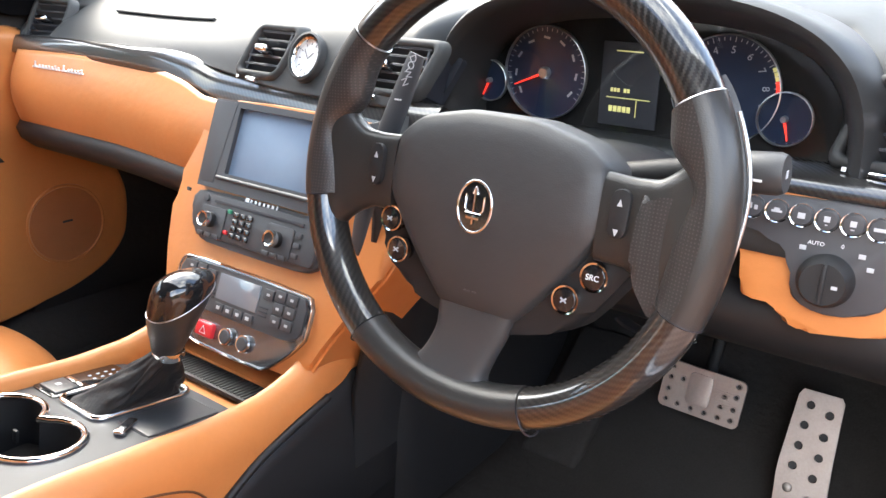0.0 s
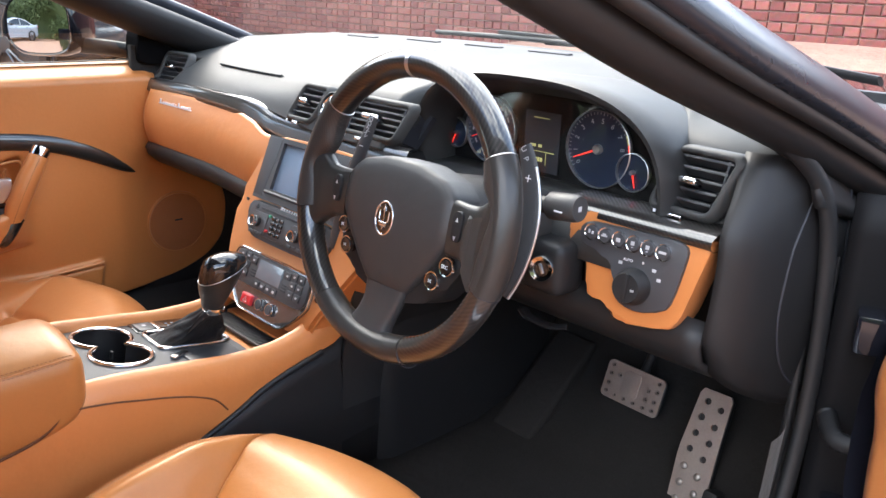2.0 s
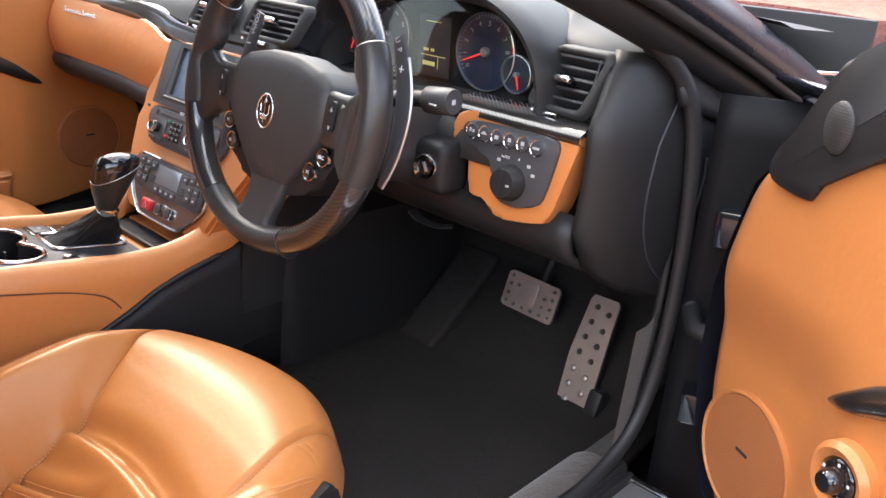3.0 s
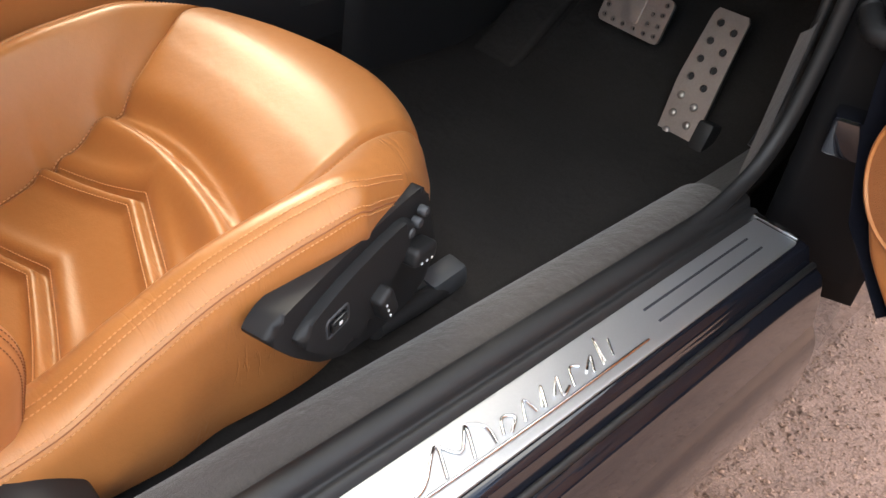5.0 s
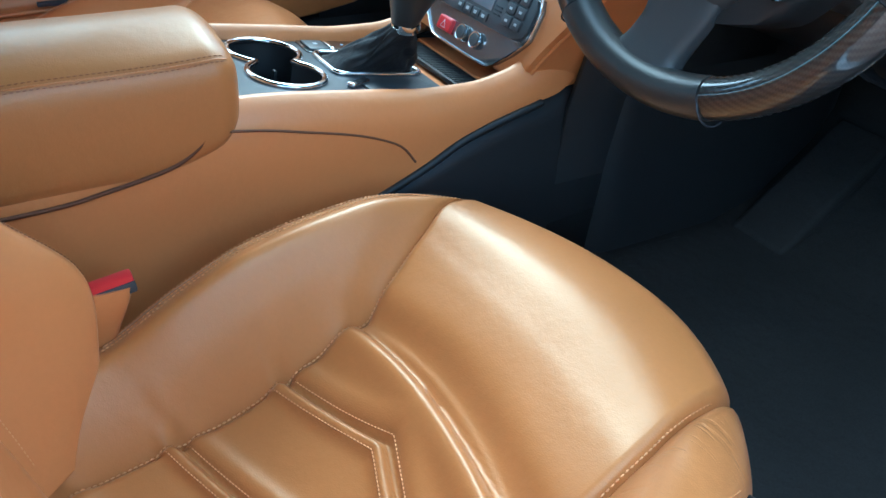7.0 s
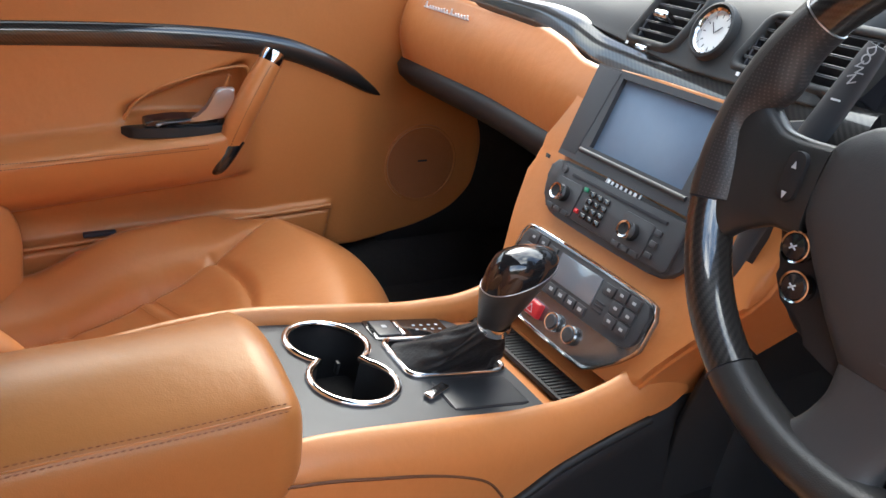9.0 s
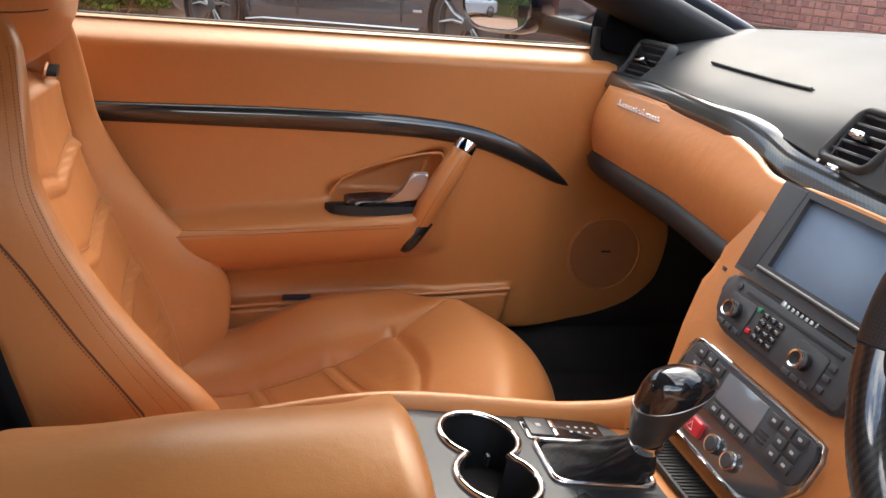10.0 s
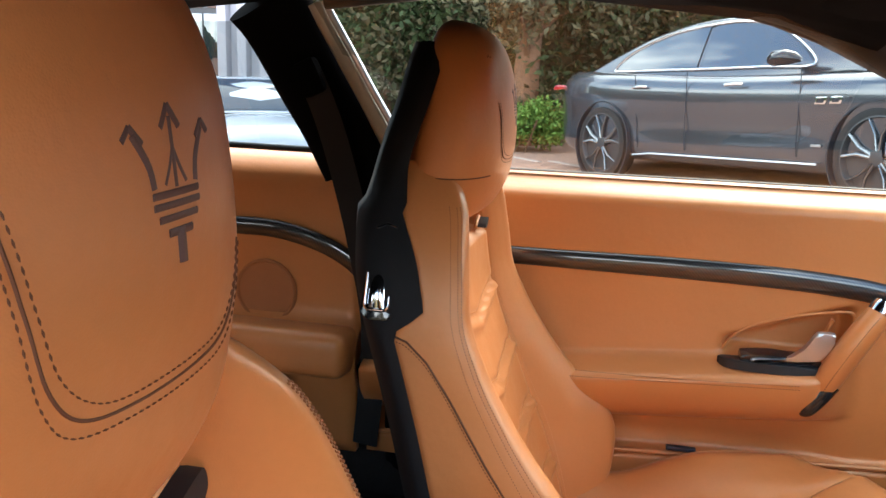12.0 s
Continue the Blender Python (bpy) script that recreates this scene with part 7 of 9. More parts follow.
        stitch("panel_stitching", path_through([Vector(bpoint(s * q, z)) for q, z in ((0.985, 0.729), (0.95, 0.724), (0.90, 0.702), (0.868, 0.660), (0.851, 0.59), (0.841, 0.50), (0.831, 0.40))], 40), THREAD_DARK, st, lift=(s * 0.0008, 0.0004, 0))
        stitch("seam_stitching", [Vector(bpoint(s * 0.515, z)) for z in np.linspace(0.36, 0.80, 60)], THREAD_TAN, st, lift=(0, 0.001, 0))
    for apex in (0.40, 0.50, 0.60, 0.70):
        line = []
        for s in np.linspace(-0.48, 0.48, 31):
            lx = abs(bpoint(s, apex)[0] - cx)
            line.append(Vector(bpoint(s, apex + 0.22 * lx + 0.012)))
        stitch("chevron_stitching", line, THREAD_TAN, st, lift=(0, 0.001, 0))
    # headrest
    hz_ = [0.850, 0.875, 0.92, 0.97, 1.03, 1.07, 1.10, 1.115, 1.121]
    hyf = [-0.705, -0.672, -0.652, -0.646, -0.650, -0.660, -0.678, -0.702, -0.725]
    hyb = [-0.765, -0.778, -0.784, -0.780, -0.768, -0.760, -0.752, -0.744, -0.738]
    hhw = [0.085, 0.116, 0.128, 0.130, 0.124, 0.112, 0.088, 0.052, 0.012]
    rows = []
    for z in np.r_[np.linspace(0.850, 1.09, 34), np.linspace(1.094, 1.121, 12)]:
        yf, yb, hw = (float(pchip(hz_, v, z)) for v in (hyf, hyb, hhw))
        ym, d = (yf + yb) / 2, (yf - yb) / 2
        rows.append([(cx + hw * math.copysign(abs(math.cos(a)) ** 0.78, math.cos(a)), ym + d * math.copysign(abs(math.sin(a)) ** 0.80, math.sin(a)), z) for a in np.linspace(0, 2 * math.pi, 61)[:-1]])
    surf("headrest", rows, TAN, st, closed=True, caps=True, sharp=0)

    def hr_front(x, z, up=0.0006):
        yf, yb, hw = (float(pchip(hz_, v, z)) for v in (hyf, hyb, hhw))
        c = min(0.995, abs(x - cx) / hw) ** (1 / 0.78)
        return (x, (yf + yb) / 2 + (yf - yb) / 2 * max(0.0, 1 - c * c) ** 0.40 + up, z)

    v_line = [(0.068, 1.075), (0.058, 1.01), (0.052, 0.983), (0.045, 0.957), (0.030, 0.943), (0.0, 0.938), (-0.04, 0.938), (-0.066, 0.942), (-0.082, 0.957), (-0.089, 0.978)]
    if not driver:
        v_line = [(-0.080, 1.075), (-0.074, 1.01), (-0.070, 0.983), (-0.064, 0.957), (-0.048, 0.943), (0.0, 0.938), (0.048, 0.943), (0.064, 0.957), (0.070, 0.983), (0.074, 1.01), (0.080, 1.075)]
    for off in (-0.0045, 0.0045):
        stitch("headrest_stitching", path_through([hr_front(cx + x + off * 0.8 * (1 if x > 0 else -1), z - off * float(smooth(0.99, 0.945, z)), 0.0006) for x, z in v_line], 90), THREAD_DARK, st, pitch=0.0040, r=0.00034)
    tube("headrest_seam", path_through([hr_front(cx + x, z, 0.0) for x, z in v_line], 70), 0.0007, THREAD_DARK, st, n=5)
    side_seam = []
    for a in np.linspace(-0.35 * math.pi, 0.30 * math.pi, 24):
        z = 0.926 - 0.006 * math.cos(a)
        yf, yb, hw = (float(pchip(hz_, v, z)) for v in (hyf, hyb, hhw))
        side_seam.append((cx - side * (hw + 0.0004) * math.copysign(abs(math.cos(a)) ** 0.78, math.cos(a)), (yf + yb) / 2 + (yf - yb) / 2 * math.copysign(abs(math.sin(a)) ** 0.80, math.sin(a)), z))
    if not driver:
        tube("panel_seam", side_seam, 0.0010, THREAD_DARK, st, n=5)
    ox, oz = cx - 0.027, 1.008
    # a three-pronged mark: each stroke is (points, radius)
    emb = [([(0, -0.040), (0, -0.020)], 0.0030), ([(-0.008, -0.022), (0.008, -0.022)], 0.0016), ([(-0.013, -0.014), (0.013, -0.014)], 0.0014), ([(-0.0155, -0.007), (0.0155, -0.007)], 0.0014), ([(-0.0155, -0.001), (0.0155, -0.001)], 0.0014),
           ([(0, 0.002), (0.0, 0.040)], 0.0012), ([(-0.006, 0.034), (0.0, 0.046)], 0.0015), ([(0.006, 0.034), (0.0, 0.046)], 0.0015), ([(-0.007, 0.004), (-0.003, 0.014), (0.0, 0.024)], 0.0009), ([(0.007, 0.004), (0.003, 0.014), (0.0, 0.024)], 0.0009),
           ([(-0.014, 0.003), (-0.016, 0.016), (-0.023, 0.032)], 0.0017), ([(0.014, 0.003), (0.016, 0.016), (0.023, 0.032)], 0.0017), ([(-0.018, 0.027), (-0.024, 0.036)], 0.0014), ([(-0.0285, 0.029), (-0.024, 0.036)], 0.0014), ([(0.018, 0.027), (0.024, 0.036)], 0.0014), ([(0.0285, 0.029), (0.024, 0.036)], 0.0014)]
    for p, r in emb:
        pts = [hr_front(ox + 1.05 * a, oz + 0.66 * b, 0.0001) for a, b in ((q.x, q.y) for q in path_through([(a, b, 0) for a, b in p], 8))]
        tube("embossed_mark", pts, r, EMBOSS, st, "dark embossed mark", n=6, flat=(1, 0.3), up=(0, 1, 0))
    # black shell behind, and the belt guide on the inboard shoulder
    rows = []
    for z in np.linspace(0.36, 1.09, 60):
        if z < 0.88:
            hw, yb = float(pchip(bz, bhw, z)), float(pchip(bz, byb, z))
        else:
            hw, yb = float(pchip([0.88, 0.92, 0.96, 1.0, 1.06, 1.09], [0.162, 0.138, 0.131, 0.126, 0.108, 0.08], z)), float(pchip([0.88, 0.95, 1.03, 1.09], [-0.798, -0.782, -0.758, -0.746], z))
        cover = 0.028 + 0.046 * float(smooth(0.735, 0.772, z)) - 0.046 * float(smooth(0.80, 0.95, z))
        rows.append([(cx + x * (hw + 0.005), y, z) for x, y in ((-1.0, yb + cover), (-1.01, yb + cover * 0.6), (-1.0, yb + 0.01), (-0.93, yb - 0.012), (-0.7, yb - 0.026), (0, yb - 0.034), (0.7, yb - 0.026), (0.93, yb - 0.012), (1.0, yb + 0.01), (1.01, yb + cover * 0.6), (1.0, yb + cover))])
    surf("rear_shell", rows, SHELL, st, "black moulded rear shell")
    for s in (-1, 1):
        GM = basis((cx + s * 0.188, -0.772, 0.812), (0, 1, 0), (s * -0.42, 0.10, 1))
        if s < 0:
            GM = GM @ Matrix.Diagonal((1, 1, -1, 1))
        pl = prism("belt_guide", rounded(0.044, 0.128, 0.014, 4), -0.012, 0.0045, GM, PIANO, st, "glossy black belt guide", bevel=0.002)
        tube("guide_rim", [tuple(GM @ Vector((x, y, 0.005))) for x, y in rounded(0.030, 0.052, 0.008, 4, -0.002, -0.026)], 0.0022, CHROME, pl, "chrome rim", closed=True, n=6)
        tube("guide_edge", [tuple(GM @ Vector((x, y, 0.005))) for x, y in ((-0.013, 0.050), (0.0, 0.056), (0.013, 0.052))], 0.0024, CHROME, pl, "chrome edge", n=6)
        surf("guide_glint", [[tuple(GM @ Vector((-0.002 + 0.0135 * u, -0.026 + 0.023 * v, 0.0035 + 0.0065 * (1 - u * u) * (1 - 0.5 * v * v)))) for u in np.linspace(-1, 1, 9)] for v in np.linspace(-1, 1, 9)], CHROME, pl, "polished metal insert")
    # dark slots below the headrest where a belt may pass
    for s in ((-1, 1) if driver else (-1,)):
        sl = ((0.040, 0.812), (0.070, 0.808), (0.100, 0.818), (0.116, 0.838), (0.112, 0.852), (0.085, 0.842), (0.055, 0.828))
        kq = 1.0 if driver else 0.34
        o = soften([(s * (0.08 + kq * (a - 0.08)), 0.83 + kq * (z - 0.83)) for a, z in sl], 0.15, 2)
        SLM = basis((cx, 0, 0), (1, 0, 0), (0, 0, 1))
        prism("belt_slot", o if s > 0 else o[::-1], 0.690, 0.706, SLM, BLACK, st, "dark slot under the headrest")
        tube("slot_rim", [tuple(SLM @ Vector((x, z, 0.7055))) for x, z in o], 0.003, TAN, st, closed=True, n=8)
    # rails and side cover
    for s in (-1, 1):
        rbox("rail", (0.026, 0.44, 0.024), pose(cx + s * 0.185, -0.26, 0.272), BLACK, st, bevel=0.005)
        rbox("rail_end", (0.030, 0.05, 0.030), pose(cx + s * 0.185, -0.045, 0.284, 10), PANEL, st, bevel=0.006)
    rbox("base_frame", (0.38, 0.44, 0.03), pose(cx, -0.28, 0.278), BLACK, st, bevel=0.012)
    # the control cover slants inwards to the front, along the bolster
    if driver:
        CM = basis((cx + side * 0.243, -0.231, 0), (-side * 0.30, 1, 0), (0, 0, 1))
        so_ = soften([(-0.102, 0.429), (-0.084, 0.441), (-0.034, 0.447), (0.028, 0.452), (0.082, 0.455), (0.112, 0.455), (0.124, 0.446), (0.146, 0.380), (0.149, 0.335), (0.107, 0.318), (0.048, 0.321), (-0.001, 0.333), (-0.038, 0.355), (-0.073, 0.391)], 0.14, 2)
        sc_ = prism("side_cover", so_, -0.020, 0.006, CM, BLACK, st, "black plastic control cover", bevel=0.007, seg=4)
        belly = soften([(-0.078, 0.412), (-0.050, 0.425), (-0.013, 0.434), (0.033, 0.440), (0.078, 0.442), (0.094, 0.430), (0.076, 0.402), (0.050, 0.384), (0.026, 0.360), (-0.004, 0.352), (-0.040, 0.370)], 0.18, 2)
        prism("cover_boss", belly, 0.0, 0.016, CM, BLACK, sc_, bevel=0.010, seg=5)
        b1 = rbox("rocker_switch", (0.020, 0.012, 0.006), on(CM, -0.027, 0.401, 0.0165, 4), PIANO, st, bevel=0.002)
        rbox("mark", (0.004, 0.003, 0.0005), on(CM, -0.027, 0.401, 0.0197, 4), WHITE_INK, b1, bevel=0.0001)
        tube("switch_rim", [tuple(on(CM, -0.027, 0.401, 0.016, 4) @ Vector((x, y, 0))) for x, y in rounded(0.029, 0.020, 0.004, 3)], 0.0015, KEYBLACK, st, closed=True, n=6)
        for uu, zz2, long_, wide, turn in ((0.036, 0.378, 0.036, 0.021, -66), (0.094, 0.398, 0.038, 0.019, -12)):
            kb = rbox("adjuster_knob", (long_, wide, 0.022), on(CM, uu, zz2, 0.018, turn), BLACK, st, bevel=0.006, seg=3)
            for k in range(3):
                rbox("mark", (0.0022, 0.0022, 0.001), on(CM, uu, zz2, 0.0293, turn) @ Matrix.Translation((0.009 * (k - 1), -0.005, 0)), WHITE_INK, kb, bevel=0.0003)
        for uu, zz2 in ((0.083, 0.424), (0.096, 0.428), (0.106, 0.435)):
            lathe("memory_button", [(0.0052, 0.003), (0.0052, 0.010), (0.0044, 0.0115), (0, 0.012)], on(CM, uu, zz2, 0.006), KEYBLACK, st, n=16)
        tube("front_link", [(0.655, -0.175, 0.312), (0.640, -0.12, 0.295), (0.614, -0.022, 0.266)], 0.011, BLACK, st, n=12)
    RC = basis((cx + side * 0.262, 0, 0), (0, 1, 0), (0, 0, 1)) if side > 0 else basis((cx + side * 0.262, 0, 0), (0, 1, 0), (0, 0, 1)) @ Matrix.Diagonal((1, 1, -1, 1))
    prism("recliner_cover", soften([(-0.455, 0.320), (-0.458, 0.338), (-0.485, 0.360), (-0.53, 0.376), (-0.60, 0.376), (-0.66, 0.35), (-0.66, 0.30), (-0.50, 0.29)], 0.16, 2), -0.05, 0.004, RC, BLACK, st, "black plastic hinge cover", bevel=0.010, seg=3)
    # buckle in its leather sleeve on the inboard side
    bk = thing("belt_buckle", (cx - side * 0.225, -0.47, 0.36), "seat belt buckle with red button in a tan leather sleeve", "seat belt buckle", group="belt buckles")
    bx, bz0 = cx - side * 0.228, 0.0 if driver else -0.045
    rows = []
    for t in np.linspace(0, 1, 10):
        rows.append([(bx + 0.010 * math.copysign(abs(math.cos(a)) ** 0.6, math.cos(a)) + 0.002 * math.sin(9 * t), -0.505 + 0.05 * t + (0.026 - 0.004 * t) * math.copysign(abs(math.sin(a)) ** 0.6, math.sin(a)), 0.33 + bz0 + 0.118 * t) for a in np.linspace(0, 2 * math.pi, 25)[:-1]])
    surf("sleeve", rows, TAN, bk, closed=True, caps=True)
    rbox("button", (0.014, 0.040, 0.012), pose(bx, -0.452, 0.450 + bz0, 8), RED, bk, "red release button", bevel=0.003)
    rbox("body", (0.018, 0.046, 0.012), pose(bx, -0.454, 0.444 + bz0, 8), KEYBLACK, bk, bevel=0.003)
    return st


seat(0.432, 1, True)
seat(-0.450, -1, False)


# ---- doors ----
def door(s, driver):
    """A door trimmed in tan leather, built shut; s: +1 for the driver's side."""
    d = thing("door_1" if driver else "door_2", (s * 0.86, 0.42, 0.2), "open driver's door with tan leather trim and round speaker" if driver else "closed passenger door with tan leather trim, carbon strip and pull handle", "car door", kind="structure")
    belt = 0.892 if driver else 0.880
    zf = [0.345, 0.40, 0.476, 0.547, 0.60, 0.658, 0.725, 0.79, 0.86, 0.892] if driver else [0.345, 0.36, 0.40, 0.45, 0.52, 0.62, 0.72, 0.80, 0.86, 0.892]
    yfr = [0.20, 0.287, 0.323, 0.338, 0.341, 0.340, 0.325, 0.306, 0.245, 0.190] if driver else [0.17, 0.255, 0.345, 0.382, 0.392, 0.360, 0.300, 0.245, 0.205, 0.195]

    def depth(y, z):
        x = 0.722
        x += 0.055 * float(smooth(belt - 0.042, belt, z)) ** 2
        arm = float(smooth(-0.085, -0.175, y))
        zt, zb = 0.567 + 0.085 * (y + 0.50), 0.500 + 0.10 * (y + 0.48)
        low = min(1.0, max(0.0, (zt - z) / (zt - zb + 0.030)))
        x -= (0.062 if driver else 0.072) * arm * (float(smooth(zb - 0.024, zb + 0.014, z)) if driver else (1 - low ** 2.2) ** 0.5) * float(1 - smooth(zt - 0.006, zt + 0.018, z))
        x -= 0.012 * float(hump(z, 0.54, 0.10)) * float(smooth(0.12, -0.12, y))
        x += 0.010 * arm * float(hump(z, 0.445, 0.03))
        zl = 0.419 + 0.055 * (y + 0.33)
        x -= 0.030 * float(1 - smooth(zl - 0.010, zl + 0.002, z)) * float(smooth(0.050 - 0.2 * (0.44 - z), 0.036 - 0.2 * (0.44 - z), y))
        x += 0.022 * float(smooth(0.08, 0.18, y)) * float(1 - smooth(0.60, 0.72, z))
        # scooped grip behind the pull handle
        x += 0.040 * float(smooth(0.600, 0.612, z)) * float(1 - smooth(0.622 + 0.36 * (y + 0.29), 0.640 + 0.36 * (y + 0.29), z)) * float(smooth(-0.315, -0.29, y)) * float(1 - smooth(-0.125, -0.105, y))
        return x

    us = np.r_[np.linspace(0, 0.42, 26), np.linspace(0.43, 1.0, 92)]
    rows = []
    for z in np.linspace(0.345, belt, 110):
        yf = float(pchip(zf, yfr, z))
        rows.append([(s * (depth(y, z) + 0.012 * float(smooth(yf - 0.02, yf, y))), y, z) for y in (-0.93 + (yf + 0.93) * u for u in us)])
    surf("trim_panel", rows, TAN, d, thick=-0.006 * s, sharp=0)
    surf("belt_rail", [[(s * (0.774 + dx), y, belt - 0.0005 + dz) for dx, dz in ((0, 0), (0.006, 0.003), (0.014, 0.003), (0.020, 0.0), (0.030, -0.004), (0.060, -0.012))] for y in np.linspace(-0.93, 0.20, 30)], TAN, d)
    tube("weather_strip", [(s * 0.800, y, belt - 0.001) for y in np.linspace(-0.93, 0.27, 20)], 0.006, RUBBER, d, n=8)
    surf("outer_skin", [[(s * x, y, z) for x, z in ((0.83, belt - 0.008), (0.875, 0.86), (0.905, 0.80), (0.915, 0.70), (0.912, 0.55), (0.922, 0.45), (0.918, 0.32), (0.900, 0.24))] for y in np.linspace(-0.98, 0.44, 16)], PAINT_BLACK, d, thick=-0.008 * s)
    surf("front_edge", [[(s * (0.745 + 0.16 * t), yf + 0.02 + 0.02 * t, z) for t in (0, 0.3, 0.6, 1.0)] for z, yf in zip(zf, yfr)], PAINT_BLACK, d)
    rbox("lower_edge", (0.13, 1.1, 0.03), pose(s * 0.83, -0.40, 0.328), RUBBER, d, bevel=0.01)
    # carbon strip with a pointed front end
    tl = [(-0.92, 0.735, 0.016), (-0.64, 0.740, 0.0165), (-0.43, 0.740, 0.0185), (-0.23, 0.737, 0.0190), (-0.12, 0.730, 0.0180), (-0.05, 0.719, 0.0170), (0.02, 0.696, 0.0160), (0.08, 0.668, 0.0135), (0.11, 0.650, 0.0095), (0.135, 0.636, 0.004), (0.143, 0.631, 0.001)]
    yy = np.r_[np.linspace(-0.92, -0.2, 24), np.linspace(-0.18, 0.143, 40)]
    zc, hw = pchip([t[0] for t in tl], [t[1] for t in tl], yy), pchip([t[0] for t in tl], [t[2] for t in tl], yy)
    surf("carbon_strip", [[(s * (depth(y, z0 + v * w) - 0.010 * max(0.0, 1 - v * v) ** 0.5 * min(1, w / 0.012) + 0.001), y, z0 + v * w + 0.25 * v * w * float(smooth(-0.2, 0.1, y))) for v in np.linspace(-1, 1, 13)] for y, z0, w in zip(yy, zc, hw)], CARBON_FINE, d, "glossy carbon fibre strip")
    # speaker
    SP = basis((s * 0.741, 0.242, 0.490), (0, 1, 0), (0, 0, 1))
    if s > 0:
        SP = SP @ Matrix.Diagonal((1, 1, -1, 1))
    lathe("speaker_rim", [(0.079, -0.008), (0.078, 0.001), (0.075, 0.002), (0.072, -0.001)], SP, TAN, d, "tan speaker rim", n=48)
    lathe("speaker_grille", [(0.073, -0.004), (0.072, 0.0005), (0, 0.0005)], SP, SPEAKER_CLOTH, d, "fine perforated tan speaker grille", n=48)
    rbox("speaker_badge", (0.020, 0.004, 0.001), on(SP, 0.002, 0.006, 0.0012, 0), DARK_INK, d, bevel=0.0004)
    # armrest seam, handle recess, latch lever, pull handle, window switch
    for dz in (-0.003, 0.003):
        stitch("armrest_stitching", [(s * (depth(y, 0.566 + 0.05 * (y + 0.45) + dz) - 0.0006), y, 0.566 + 0.05 * (y + 0.45) + dz) for y in np.linspace(-0.90, -0.19, 50)], THREAD_DARK, d)
    tube("recess_piping", path_through([(s * 0.7205, -0.308, 0.606), (s * 0.7205, -0.292, 0.630), (s * 0.720, -0.262, 0.652), (s * 0.720, -0.220, 0.668), (s * 0.718, -0.170, 0.682), (s * 0.716, -0.125, 0.690), (s * 0.716, -0.110, 0.684), (s * 0.716, -0.112, 0.650)], 30), 0.0028, TAN, d, n=8)
    LM = basis((s * 0.738, 0, 0), (0, 1, 0.0), (-s * 0.10, 0, 1))
    if s > 0:
        LM = LM @ Matrix.Diagonal((1, 1, -1, 1))
    prism("latch_lever", soften([(-0.174, 0.672), (-0.146, 0.672), (-0.148, 0.655), (-0.162, 0.622), (-0.268, 0.617), (-0.268, 0.611), (-0.213, 0.621), (-0.190, 0.642)][::-1], 0.10, 2), 0.004, 0.016, LM, SATIN, d, "satin metal latch lever", bevel=0.004, seg=3)
    prism("lever_base", soften([(-0.284, 0.619), (-0.240, 0.624), (-0.158, 0.620), (-0.158, 0.606), (-0.284, 0.601)][::-1], 0.10, 2), -0.02, 0.009, LM, PIANO, d, "glossy black lever base", bevel=0.003)
    tube("recess_frame", [(s * 0.7165, y, z) for y, z in ((-0.140, 0.676), (-0.146, 0.660), (-0.154, 0.632), (-0.158, 0.606))], 0.0035, TAN, d, n=8)
    SWM = basis((s * 0.686, -0.235, 0.6005), (0, 1, 0), (-s * 1, 0, 0.10))
    if (SWM.to_3x3() @ Vector((0, 0, 1))).z < 0:
        SWM = SWM @ Matrix.Diagonal((1, 1, -1, 1))
    sw = prism("switch_plate", soften([(-0.088, -0.020), (-0.070, 0.016), (-0.03, 0.028), (0.078, 0.030), (0.084, 0.0), (0.080, -0.022)], 0.2, 2), -0.012, 0.0035, SWM, BLACK, d, bevel=0.002)
    rbox("window_switch", (0.030, 0.014, 0.008), on(SWM, 0.030, 0.004, 0.004), KEYBLACK, sw, bevel=0.003)
    rbox("mark", (0.006, 0.004, 0.0006), on(SWM, 0.026, 0.004, 0.0083), WHITE_INK, sw, bevel=0.0002)
    ph = path_through([(s * 0.668, -0.160, 0.556), (s * 0.660, -0.150, 0.590), (s * 0.655, -0.128, 0.640), (s * 0.657, -0.105, 0.682), (s * 0.662, -0.088, 0.708)], 20)
    tube("pull_handle", ph, [0.0185 + 0.003 * math.sin(math.pi * i / 19) for i in range(20)], TAN, d, "tan leather pull handle", n=20, flat=(1.0, 1.0))
    stitch("handle_stitching", [Vector((p.x - s * 0.0208, p.y - 0.004, p.z)) for p in ph[2:]], THREAD_DARK, d)
    tube("handle_cap", [(s * 0.662, -0.0885, 0.7075), (s * 0.6635, -0.0835, 0.717), (s * 0.665, -0.080, 0.724)], [0.0192, 0.0190, 0.0165], CHROME, d, "chrome handle cap", n=16)
    tube("handle_foot", path_through([(s * 0.661, -0.148, 0.584), (s * 0.655, -0.160, 0.562), (s * 0.652, -0.174, 0.540), (s * 0.660, -0.182, 0.530)], 14), [0.0190 - 0.0010 * i for i in range(14)], PIANO, d, "glossy black handle foot", n=14)
    tube("pocket_lip", [(s * 0.6935, y, 0.4185 + 0.055 * (y + 0.33)) for y in np.linspace(-0.92, 0.036, 40)], 0.0045, TAN, d, n=8)
    rbox("pocket_lamp", (0.010, 0.05, 0.008), pose(s * 0.690, -0.36, 0.428), DARK_INK, d, bevel=0.002)
